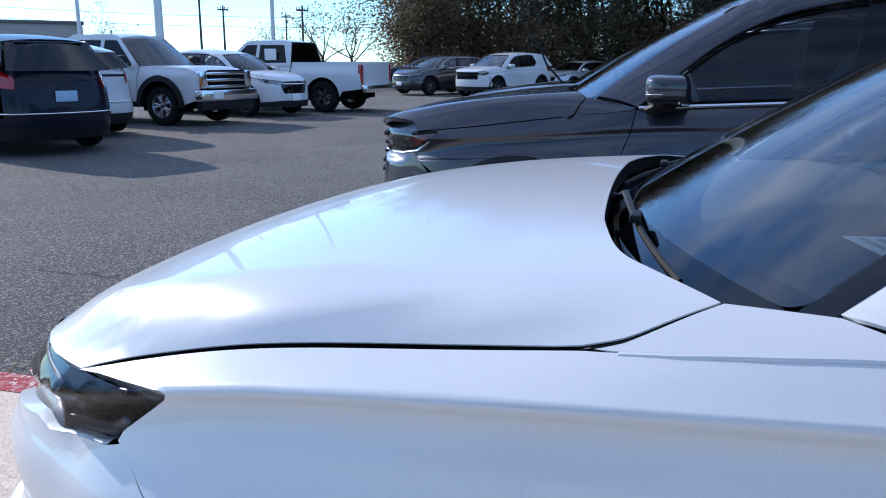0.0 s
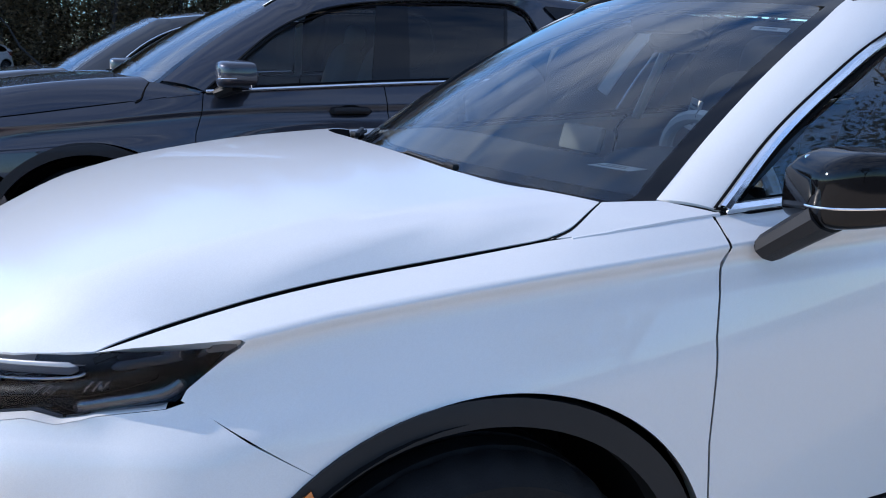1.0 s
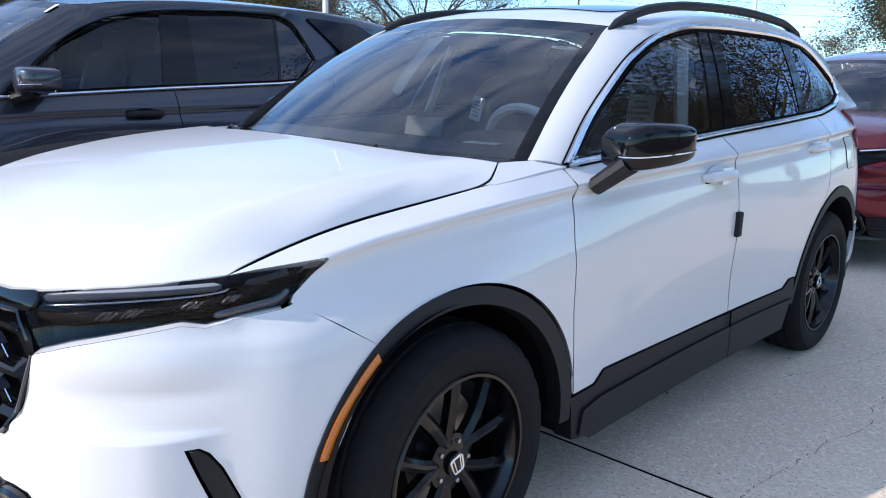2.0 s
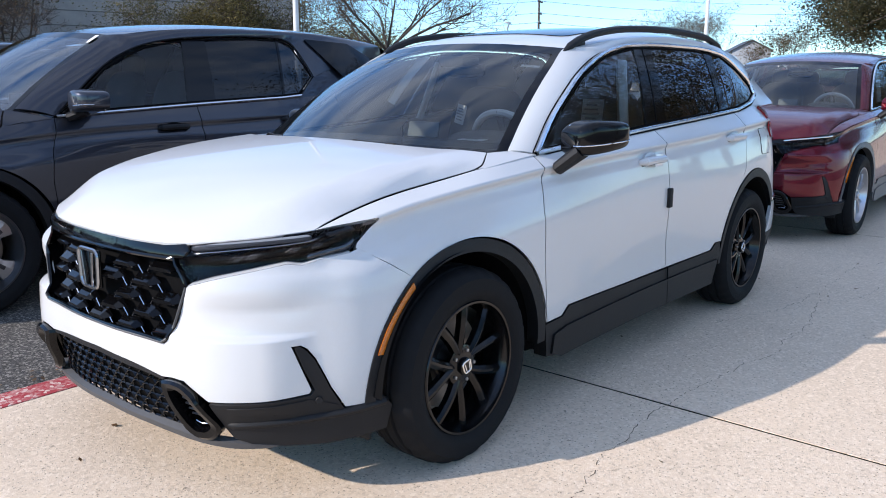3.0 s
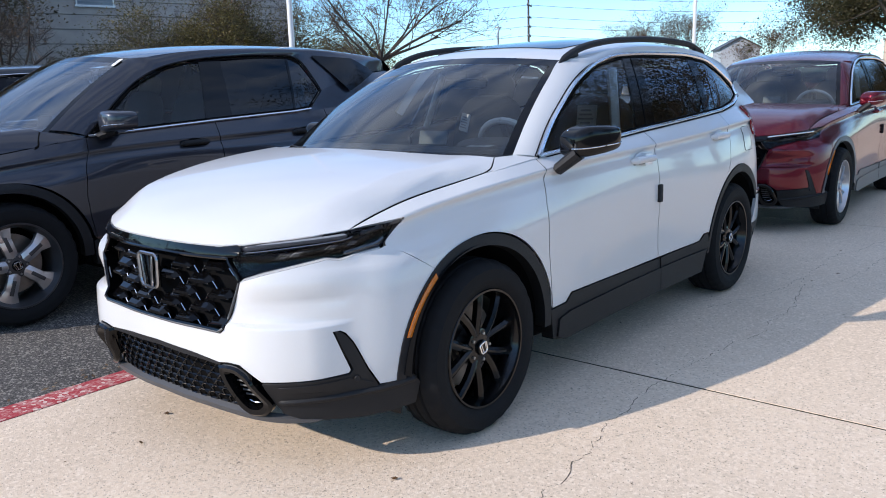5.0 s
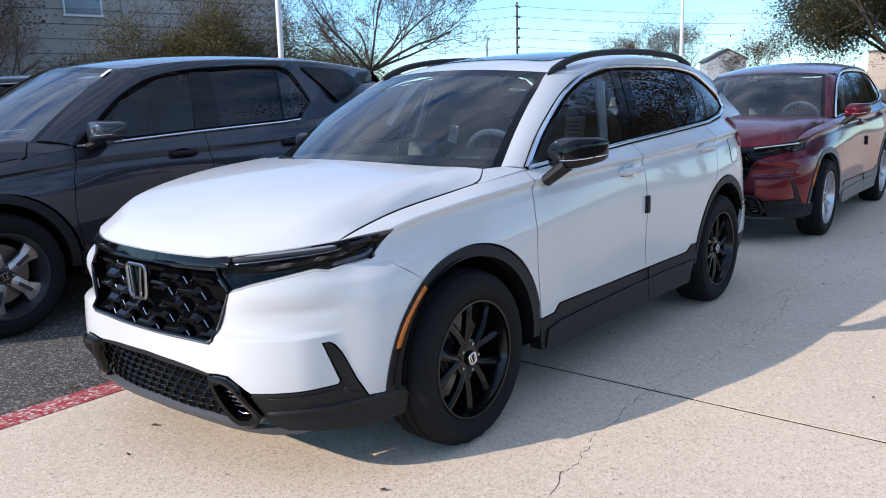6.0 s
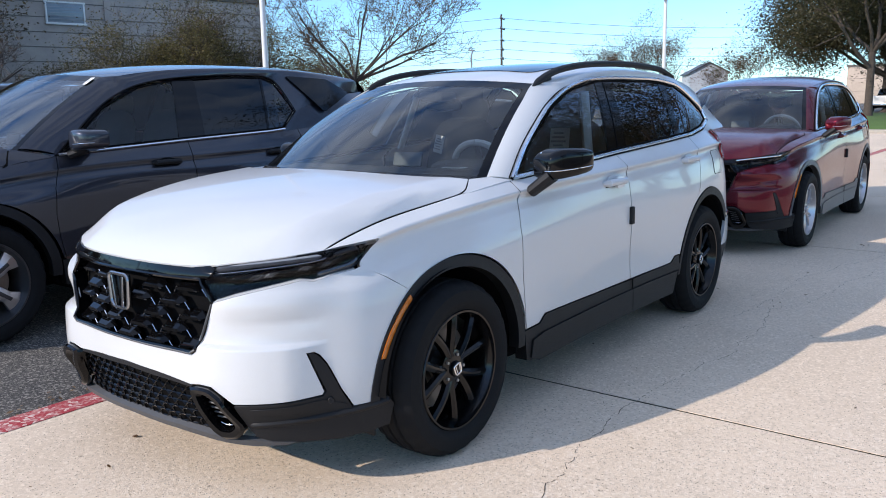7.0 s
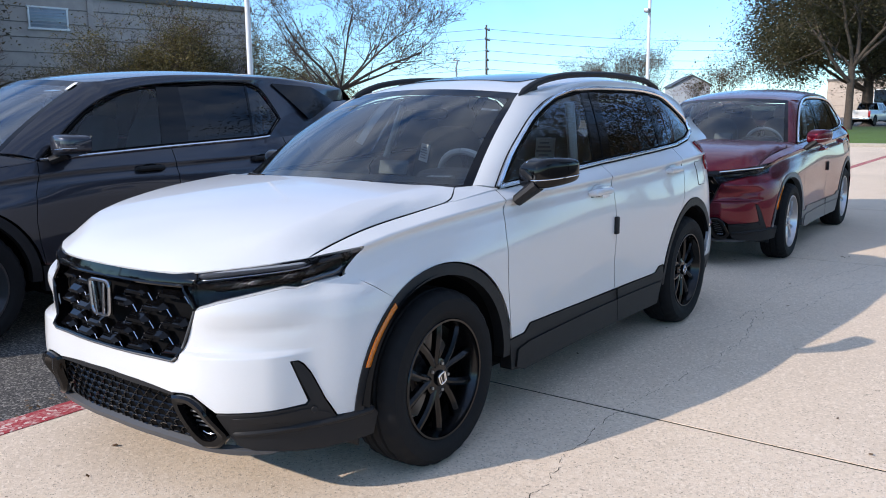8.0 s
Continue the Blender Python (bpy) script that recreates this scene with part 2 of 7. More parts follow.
M_ASPHALT = ground_material("asphalt", (0.094, 0.087, 0.08), (0.038, 0.037, 0.037), (0.30, 0.275, 0.245), 85, 100, 1.0, 0.25)
M_CONCRETE = ground_material("concrete", (0.76, 0.605, 0.455), (0.60, 0.475, 0.355), (0.80, 0.66, 0.52), 70, 95, 0.4, pit=74)
M_REDLINE = ground_material("worn_red_line_paint", (0.44, 0.05, 0.06), (0.34, 0.04, 0.05), (0.66, 0.52, 0.46), 16, 60, 0.4)
M_CRACK = material("dark_brown_crack", (0.085, 0.07, 0.058), 0.95, spec=0.05, vary=0.6, scale=18)
M_GRASS = material("lawn", (0.10, 0.18, 0.03), 0.9, vary=0.6, scale=9, second=(0.06, 0.10, 0.02), bump=0.8, bump_scale=60, patch=0.4)
M_KERB = material("kerb_concrete", (0.42, 0.38, 0.32), 0.9, vary=0.5, scale=12, bump=0.4, bump_scale=60)
M_BARK = material("bark", (0.09, 0.07, 0.055), 0.95, vary=0.8, scale=14, second=(0.04, 0.03, 0.025), bump=0.9, bump_scale=25)
M_TWIG = material("bare_twig", (0.062, 0.047, 0.038), 0.95, vary=0.6, scale=9, second=(0.035, 0.027, 0.022), bump=0.4, bump_scale=40)
M_BLOCK = material("grey_block_wall", (0.41, 0.355, 0.31), 0.95, vary=0.9, scale=1.6, second=(0.34, 0.295, 0.265), bump=0.6, bump_scale=8, patch=0.6, patch_scale=0.5)
M_PANE = material("blind_behind_glass", (0.20, 0.25, 0.29), 0.3, coat=0.6, vary=0.3, scale=3)
M_MORTAR = material("mortar", (0.16, 0.145, 0.13), 0.95, vary=0.5, scale=6)
M_TAN = material("tan_wall", (0.50, 0.40, 0.32), 0.9, vary=0.3, scale=3, patch=0.3, patch_scale=0.4)
M_SHED = material("pale_metal_siding", (0.42, 0.43, 0.44), 0.5, vary=0.2, scale=2)
M_ROOF = material("grey_metal_roof", (0.30, 0.31, 0.33), 0.5, 0.2, vary=0.3, scale=3)
M_WHITEPOLE = material("white_painted_steel", (0.72, 0.72, 0.71), 0.45, vary=0.3, scale=4, second=(0.55, 0.54, 0.52), patch=0.2)
M_WOODPOLE = material("weathered_pole_wood", (0.10, 0.075, 0.06), 0.9, vary=0.7, scale=6, bump=0.5, bump_scale=30)
M_STEEL = material("galvanised_steel", (0.35, 0.35, 0.36), 0.45, 0.8, vary=0.3, scale=8)
M_CABLE = material("cable_black", (0.03, 0.03, 0.032), 0.7, vary=0.2, scale=5)
M_LEAF_OAK = leaf_material("oak_leaves", (0.028, 0.030, 0.014), (0.11, 0.09, 0.042))
M_LEAF_AUTUMN = leaf_material("yellow_green_leaves", (0.04, 0.042, 0.016), (0.20, 0.155, 0.045))
M_LEAF_DRY = leaf_material("dry_brown_leaves", (0.07, 0.045, 0.025), (0.20, 0.11, 0.05))
M_LEAF_WOODS = leaf_material("woods_leaves", (0.05, 0.043, 0.026), (0.24, 0.165, 0.085))
M_LITTER = leaf_material("fallen_leaves", (0.10, 0.05, 0.02), (0.22, 0.14, 0.07))


# ---- geometry helpers ----
class Geo:
    """Vertices, faces and, where a surface knows them, its own normals."""

    def __init__(self):
        self.v, self.f, self.n = [], [], []

    def add(self, verts, faces, normals=None):
        k = len(self.v)
        self.v += [tuple(p) for p in verts]
        self.f += [tuple(i + k for i in face) for face in faces]
        self.n += list(normals) if normals is not None else [None] * len(verts)
        return self

    def mirrored(self):
        g = Geo()
        g.v = [(x, -y, z) for x, y, z in self.v]
        g.f = [tuple(reversed(face)) for face in self.f]
        g.n = [None if q is None else (q[0], -q[1], q[2]) for q in self.n]
        return g

    def moved(self, m):
        g = Geo()
        r = m.to_3x3()
        g.v = [tuple(m @ Vector(p)) for p in self.v]
        g.f = list(self.f)
        g.n = [None if q is None else tuple((r @ Vector(q)).normalized()) for q in self.n]
        return g

    def join(self, other):
        return self.add(other.v, other.f, other.n)


def mesh_of(name, geo, mat, angle=35):
    me = bpy.data.meshes.new(name)
    me.from_pydata(geo.v, [], geo.f)
    me.materials.append(mat)
    me.shade_smooth()
    me.set_sharp_from_angle(angle=radians(angle))
    if any(q is not None for q in geo.n):
        auto = [tuple(x.vector) for x in me.vertex_normals]
        me.normals_split_custom_set_from_vertices([q if q is not None else a for q, a in zip(geo.n, auto)])
    return me


def part(name, geo, mat, parent=None, label="", m=None, angle=35):
    ob = new(name, mesh_of(name, geo, mat, angle))
    if parent is not None:
        ob.parent = parent
    if m is not None:
        ob.matrix_basis = m
    return tagged(ob, label)


def thing(name, m, label, category, group="", kind=""):
    """An Empty at the base of a thing with parts."""
    ob = new(name)
    ob.empty_display_size = 0.2
    ob.matrix_basis = m
    return tagged(ob, label, category, group, kind)


def step(v, a, b):
    t = min(max((v - a) / (b - a), 0.0), 1.0)
    return t * t * (3 - 2 * t)


def turn_dir(p):
    return sum(a[0] * b[1] - b[0] * a[1] for a, b in zip(p, p[1:] + p[:1])) > 0


def inset(poly, d):
    """A closed outline moved inwards by d."""
    poly = [q for i, q in enumerate(poly) if math.dist(q, poly[i - 1]) > 1e-6]
    s = 1 if turn_dir(poly) else -1
    out = []
    for i, p in enumerate(poly):
        a, b = poly[i - 1], poly[(i + 1) % len(poly)]
        e1, e2 = (p[0] - a[0], p[1] - a[1]), (b[0] - p[0], b[1] - p[1])
        l1, l2 = math.hypot(*e1), math.hypot(*e2)
        n1, n2 = (-e1[1] / l1 * s, e1[0] / l1 * s), (-e2[1] / l2 * s, e2[0] / l2 * s)
        nx, ny = n1[0] + n2[0], n1[1] + n2[1]
        k = max((nx * nx + ny * ny) / 2, 0.35)
        out.append((p[0] + d * nx / k, p[1] + d * ny / k))
    return out


def dense(poly, step, closed=True):
    out = []
    for i in range(len(poly) if closed else len(poly) - 1):
        a, b = poly[i], poly[(i + 1) % len(poly)]
        k = max(1, math.ceil(math.dist(a, b) / step))
        out += [tuple(a[c] + (b[c] - a[c]) * j / k for c in range(len(a))) for j in range(k)]
    return out if closed else out + [tuple(poly[-1])]


def rounded(poly, r, steps=5):
    """A closed outline with its corners rounded off."""
    out = []
    for i, p in enumerate(poly):
        a, b = poly[i - 1], poly[(i + 1) % len(poly)]
        la, lb = math.dist(a, p), math.dist(b, p)
        k = min(r, la * 0.45, lb * 0.45)
        q0 = (p[0] + (a[0] - p[0]) * k / la, p[1] + (a[1] - p[1]) * k / la)
        q1 = (p[0] + (b[0] - p[0]) * k / lb, p[1] + (b[1] - p[1]) * k / lb)
        for j in range(steps + 1):
            t = j / steps
            out.append(tuple((1 - t) ** 2 * q0[c] + 2 * t * (1 - t) * p[c] + t * t * q1[c] for c in (0, 1)))
    return out


def clip(poly, axis, value, keep_more):
    out = []
    for i, p in enumerate(poly):
        q = poly[i - 1]
        pin, qin = (p[axis] >= value) == keep_more or p[axis] == value, (q[axis] >= value) == keep_more or q[axis] == value
        if pin != qin:
            t = (value - q[axis]) / (p[axis] - q[axis])
            out.append(tuple(q[c] + (p[c] - q[c]) * t for c in (0, 1)))
        if pin:
            out.append(p)
    return out


def no_spikes(piece):
    """Takes out points at which an outline doubles back on itself."""
    again = True
    while again and len(piece) > 2:
        again = False
        for i, p in enumerate(piece):
            a, b = piece[i - 1], piece[(i + 1) % len(piece)]
            u, v = (a[0] - p[0], a[1] - p[1]), (b[0] - p[0], b[1] - p[1])
            if math.hypot(*u) < 1e-7 or (abs(u[0] * v[1] - u[1] * v[0]) < 1e-9 and u[0] * v[0] + u[1] * v[1] > 0):
                piece = piece[:i] + piece[i + 1:]
                again = True
                break
    return piece


def cut_cells(poly, cell, rows=()):
    """An outline cut into a grid: whole cells inside it, and clipped ones along it."""
    p = np.array(poly)
    lo, hi = p.min(0), p.max(0)
    nx, ny = (max(2, math.ceil((hi[c] - lo[c]) / cell)) for c in (0, 1))
    gx, gy = np.linspace(lo[0], hi[0], nx + 1), np.linspace(lo[1], hi[1], ny + 1)
    extra = [r for r in rows if lo[1] + 0.003 < r < hi[1] - 0.003]
    if extra:
        gy = np.array(sorted([y for y in gy if min(abs(y - r) for r in extra) > 0.006] + extra))
        ny = len(gy) - 1
    touched = set()
    for a, b in zip(p, np.roll(p, -1, 0)):
        k = max(2, int(np.hypot(*(b - a)) / cell * 16) + 2)
        s = a + (b - a) * np.linspace(0, 1, k)[:, None]
        ix = np.clip(((s[:, 0] - lo[0]) / (hi[0] - lo[0]) * nx).astype(int), 0, nx - 1)
        iy = np.clip(np.searchsorted(gy, s[:, 1], side="right") - 1, 0, ny - 1)
        touched |= set(zip(ix.tolist(), iy.tolist()))
    cx, cy = np.meshgrid((gx[1:] + gx[:-1]) / 2, (gy[1:] + gy[:-1]) / 2, indexing="ij")
    inside = np.zeros(cx.shape, bool)
    for a, b in zip(p, np.roll(p, -1, 0)):
        if a[1] != b[1]:
            cross = ((a[1] > cy) != (b[1] > cy)) & (cx < (b[0] - a[0]) * (cy - a[1]) / (b[1] - a[1]) + a[0])
            inside ^= cross
    faces, index, verts = [], {}, []

    def vert(q):
        key = (round(q[0], 5), round(q[1], 5))
        if key not in index:
            index[key] = len(verts)
            verts.append(key)
        return index[key]

    for i in range(nx):
        column = None
        for j in range(ny):
            if (i, j) in touched:
                if column is None:
                    column = clip(clip(poly, 0, gx[i], True), 0, gx[i + 1], False)
                piece = clip(clip(column, 1, gy[j], True), 1, gy[j + 1], False) if column else []
            elif inside[i, j]:
                piece = [(gx[i], gy[j]), (gx[i + 1], gy[j]), (gx[i + 1], gy[j + 1]), (gx[i], gy[j + 1])]
            else:
                continue
            ids = []
            piece = no_spikes(piece)
            for q in piece:
                k = vert(q)
                if k not in ids:
                    ids.append(k)
            if len(ids) >= 3:
                faces.append(tuple(ids))
    return verts, faces


def panel(poly, fn, cell=0.03, gap=0.002, depth=0.015, lift=0.0, rows=(), rim_only=False):
    """A sheet-metal panel: an outline in a surface's own two coordinates, laid onto the surface, with its edges turned in."""
    if not turn_dir(poly):
        poly = poly[::-1]
    if gap:
        poly = inset(poly, gap)
    flat, faces = cut_cells(poly, cell, rows)
    e = 2e-3

    def place(q):
        p = Vector(fn(*q))
        a = Vector(fn(q[0] + e, q[1])) - Vector(fn(q[0] - e, q[1]))
        b = Vector(fn(q[0], q[1] + e)) - Vector(fn(q[0], q[1] - e))
        n = a.cross(b)
        n = n.normalized() if n.length > 1e-12 else Vector((0, 0, 1))
        if n.dot(p - Vector((min(max(p.x, -2.7), 0.25), 0, 0.75))) < 0:
            n.negate()
        return p + n * lift, n

    at = [place(q) for q in flat]
    first = faces[len(faces) // 2]
    c = [at[i][0] for i in first]
    normal = sum(((c[i] - c[0]).cross(c[i + 1] - c[0]) for i in range(1, len(c) - 1)), Vector())
    if normal.dot(at[first[0]][1]) < 0:
        faces = [tuple(reversed(face)) for face in faces]
    g = Geo().add([p for p, _ in at], faces, [tuple(n) for _, n in at])
    if rim_only:
        g = Geo()
    if depth:
        rim = [place(q) for q in dense(poly, cell)]
        k = len(rim)
        outer, inner, side = [], [], []
        for i in range(k):
            p, n = rim[i]
            t = rim[(i + 1) % k][0] - rim[i - 1][0]
            o = t.cross(n)
            o = o.normalized() if o.length > 1e-9 else n
            outer.append(p)
            inner.append(p - n * depth - o * 0.001)
            side.append(tuple((o * 0.9 + n * 0.45).normalized()))
        quads = [(i, i + k, (i + 1) % k + k, (i + 1) % k) for i in range(k)]
        v1 = (outer[1] - outer[0]).cross(inner[0] - outer[0])
        if v1.dot(Vector(side[0])) > 0:
            quads = [tuple(reversed(q)) for q in quads]
        g.add(outer + inner, quads, side + side)
    return g


def box(sx, sy, sz, at=(0, 0, 0), bevel=0.01, seg=2, taper=(1, 1)):
    """A block with rounded edges; taper narrows its top."""
    bm = bmesh.new()
    bmesh.ops.create_cube(bm, size=1)
    for v in bm.verts:
        k = taper if v.co.z > 0 else (1, 1)
        v.co = Vector((v.co.x * sx * k[0], v.co.y * sy * k[1], v.co.z * sz))
    if bevel:
        bmesh.ops.bevel(bm, geom=bm.edges[:], offset=bevel, segments=seg, profile=0.5, affect="EDGES", clamp_overlap=True)
    g = Geo().add([v.co + Vector(at) for v in bm.verts], [[v.index for v in f.verts] for f in bm.faces])
    bm.free()
    return g


def tube(path, radius, seg=8, flat=1.0, cap=True, up=(0, 0, 1)):
    """A tube along a path; radius may be a number or one for each point; flat squashes it along up."""
    pts = [Vector(p) for p in path]
    g, rings = Geo(), []
    for i, p in enumerate(pts):
        d = (pts[min(i + 1, len(pts) - 1)] - pts[max(i - 1, 0)]).normalized()
        a = d.cross(Vector(up))
        a = a.normalized() if a.length > 1e-4 else d.cross(Vector((1, 0, 0.1))).normalized()
        b = a.cross(d)
        r = radius[i] if isinstance(radius, (list, tuple)) else radius
        rings.append([p + a * math.cos(t) * r + b * math.sin(t) * r * flat for t in (2 * math.pi * k / seg for k in range(seg))])
    verts = [v for ring in rings for v in ring]
    faces = [(i * seg + k, i * seg + (k + 1) % seg, (i + 1) * seg + (k + 1) % seg, (i + 1) * seg + k) for i in range(len(pts) - 1) for k in range(seg)]
    if cap:
        faces += [tuple(reversed(range(seg))), tuple(range((len(pts) - 1) * seg, len(pts) * seg))]
    return g.add(verts, faces)


def lathe(profile, seg=48, closed=False):
    """A profile of (radius, y) turned round the y axis."""
    verts = [(r * math.cos(2 * math.pi * k / seg), y, r * math.sin(2 * math.pi * k / seg)) for k in range(seg) for r, y in profile]
    n = len(profile)
    faces = [(k * n + i, k * n + i + 1, (k + 1) % seg * n + i + 1, (k + 1) % seg * n + i) for k in range(seg) for i in range(n - 1)]
    return Geo().add(verts, faces)


def prism(poly, y0, y1, bevel=0.0):
    """An outline in (x, z), given thickness along y."""
    bm = bmesh.new()
    vs = [bm.verts.new((x, y0, z)) for x, z in poly]
    face = bm.faces.new(vs)
    ret = bmesh.ops.extrude_face_region(bm, geom=[face])
    for v in ret["geom"]:
        if isinstance(v, bmesh.types.BMVert):
            v.co.y = y1
    bmesh.ops.recalc_face_normals(bm, faces=bm.faces[:])
    if bevel:
        edges = [e for e in bm.edges if abs(e.verts[0].co.y - e.verts[1].co.y) < 1e-6]
        bmesh.ops.bevel(bm, geom=edges, offset=bevel, segments=2, profile=0.5, affect="EDGES", clamp_overlap=True)
    bm.verts.index_update()
    g = Geo().add([tuple(v.co) for v in bm.verts], [[v.index for v in f.verts] for f in bm.faces])
    bm.free()
    return g


# ---- cars: the shape of the skin ----
def curve(pts):
    """A smooth function through (x, y) pairs that does not overshoot."""
    pts = sorted(pts)
    xs = np.array([p[0] for p in pts], float)
    ys = np.array([p[1] for p in pts], float)
    h, d = np.diff(xs), np.diff(ys) / np.diff(xs)
    m = np.zeros(len(xs))
    for i in range(1, len(xs) - 1):
        if d[i - 1] * d[i] > 0:
            w1, w2 = 2 * h[i] + h[i - 1], h[i] + 2 * h[i - 1]
            m[i] = (w1 + w2) / (w1 / d[i - 1] + w2 / d[i])
    m[0], m[-1] = d[0], d[-1]

    def f(x):
        if x <= xs[0]:
            return float(ys[0] + m[0] * (x - xs[0]))
        if x >= xs[-1]:
            return float(ys[-1] + m[-1] * (x - xs[-1]))
        i = int(np.searchsorted(xs, x)) - 1
        t = (x - xs[i]) / h[i]
        return float((1 + 2 * t) * (1 - t) ** 2 * ys[i] + t * (1 - t) ** 2 * h[i] * m[i] + t * t * (3 - 2 * t) * ys[i + 1] + t * t * (t - 1) * h[i] * m[i + 1])

    return f


def spline(pts):
    """A natural cubic spline through (x, y) pairs, straight beyond its ends."""
    pts = sorted(pts)
    xs, ys = np.array([p[0] for p in pts], float), np.array([p[1] for p in pts], float)
    n, h = len(xs), np.diff(xs)
    a, b = np.eye(n), np.zeros(n)
    for i in range(1, n - 1):
        a[i, i - 1], a[i, i], a[i, i + 1] = h[i - 1], 2 * (h[i - 1] + h[i]), h[i]
        b[i] = 6 * ((ys[i + 1] - ys[i]) / h[i] - (ys[i] - ys[i - 1]) / h[i - 1])
    m = np.linalg.solve(a, b)
    d0 = (ys[1] - ys[0]) / h[0] - h[0] * m[1] / 6
    d1 = (ys[-1] - ys[-2]) / h[-1] + h[-1] * m[-2] / 6

    def f(x):
        if x <= xs[0]:
            return float(ys[0] + d0 * (x - xs[0]))
        if x >= xs[-1]:
            return float(ys[-1] + d1 * (x - xs[-1]))
        i = int(np.searchsorted(xs, x)) - 1
        t, u = xs[i + 1] - x, x - xs[i]
        return float((m[i] * t ** 3 + m[i + 1] * u ** 3) / (6 * h[i]) + (ys[i] / h[i] - m[i] * h[i] / 6) * t + (ys[i + 1] / h[i] - m[i + 1] * h[i] / 6) * u)

    return f


NOSE_G = spline([(0, 1), (0.16, 0.991), (0.32, 0.948), (0.44, 0.893), (0.56, 0.767), (0.68, 0.57), (0.8, 0.378), (0.92, 0.156), (1, 0)])
NOSE_H = spline([(0, 0), (0.16, 0.218), (0.32, 0.434), (0.44, 0.59), (0.56, 0.733), (0.68, 0.855), (0.8, 0.941), (0.92, 0.985), (1, 1)])


class Shape:
    """The outer skin of a car: front axle at x = 0, forwards is +x, the ground z = 0; one half, y >= 0."""

    def __init__(self, s):
        self.s, self.cache = s, {}
        self.f = {k: spline(v) for k, v in s["lines"].items()}
        self.fix, self.drop, self.lip = {}, {}, None
        self.x0 = s["nose_x"]
        self.xr = s["tail_x"]

    def section(self, x):
        f = self.f
        za, zb, ya, yb = f["zA"](x), f["zB"](x), f["yA"](x), f["yB"](x)
        k = self.s["crease"]
        return curve([(za, ya), (zb + 0.2 * (za - zb), yb + 0.16 * (ya - yb)), (zb, yb), (zb - 0.007, yb - 0.15 * k), (zb - 0.026, yb - k), (zb - self.s["under"], max(f["yC"](x), yb + 0.25 * k)),
                      (self.s["zD"], f["yD"](x)), (self.s["zE"], f["yE"](x)), (self.s["zF"], f["yF"](x))])

    def flank(self, x, z):
        key = round(x, 4)
        cache = self.cache
        if key not in cache:
            cache[key] = self.section(x)
        return cache[key](z)

    def nose(self, w, z):
        """A place on the nose: w = 0 on the middle line, 1 where it joins the flank."""
        xn = self.f["nose"](z)
        x = self.x0 + (xn - self.x0) * NOSE_G(w)
        return (x, self.shoulder(x, z, NOSE_H(w)), z)

    def across(self, x, z):
        """How far round the nose, from 0 to 1, a place at x lies."""
        g = min((x - self.x0) / (self.f["nose"](z) - self.x0), 0.999)
        lo, hi = 0.0, 1.0
        for _ in range(20):
            mid = (lo + hi) / 2
            lo, hi = (mid, hi) if NOSE_G(mid) > g else (lo, mid)
        return NOSE_H(lo)

    def shoulder(self, x, z, h):
        """Half width on the nose: the flank's, drawn in at the top so that it meets the hood's gap."""
        c = round(min(x, 0.56), 3)
        if c not in self.fix:
            za = self.f["zA"](c)
            self.fix[c] = self.f["yA"](c) - self.flank(self.x0, za + self.f["zB"](self.x0) - self.f["zB"](c)) * self.across(c, za)
        za = self.f["zA"](c)
        t = min(max((z - za + 0.13) / 0.13, 0.0), 1.0)
        zb = self.f["zB"]
        k = min(max((z - 0.70) / 0.16, 0.0), 1.0)
        return self.flank(self.x0, z + (zb(self.x0) - zb(x)) * k * k * (3 - 2 * k)) * h + self.fix[c] * t * t * (3 - 2 * t)

    def edge(self, x):
        """The half width at the hood's gap."""
        return self.f["yA"](x)

    def tail(self, w, z):
        ye, xn = self.flank(self.xr, z), self.f["tail"](z)
        return (self.xr + (xn - self.xr) * NOSE_G(w), ye * NOSE_H(w), z)

    def side(self, x, z):
        if x > self.x0:
            return (x, self.shoulder(x, z, self.across(x, z)), z)
        if x < self.xr:
            g = min((self.xr - x) / (self.xr - self.f["tail"](z)), 0.999)
            lo, hi = 0.0, 1.0
            for _ in range(24):
                mid = (lo + hi) / 2
                lo, hi = (mid, hi) if NOSE_G(mid) > g else (lo, mid)
            return (x, self.flank(self.xr, z) * NOSE_H(lo), z)
        return (x, self.flank(x, z), z)

    def glass(self, x, z):
        """The side windows' surface, from the belt to the roof."""
        zb = self.f["zA"](x)
        t = (z - zb) / (self.s["roof_edge_z"] - zb)
        y = self.f["yA"](x) + (self.s["roof_edge_y"] - self.f["yA"](x)) * (0.75 * t + 0.25 * t * abs(t))
        if x < self.s["rear_pinch"]:
            y -= (0.05 + 0.25 * t) * (self.s["rear_pinch"] - x) ** 2
        return (x, y, z)

    def hood(self, x, y):
        """The hood, its front edge rolled down to meet the lamps and the bar between them."""
        p = self.hood_sheet(x, y)
        if "lip" not in self.s:
            return p
        a = min(abs(y), 0.714)
        if not self.lip:
            self.lip = spline([(v, u) for v, u in self.s["hood_front"]]), spline(self.s["lip"])
        xf = self.lip[0](a)
        key = round(a, 4)
        if key not in self.drop:
            self.drop[key] = self.hood_sheet(xf, a)[2] - self.lip[1](a)
        return (x, y, p[2] - self.drop[key] * (1 - step(xf - x, 0.0, 0.17)))

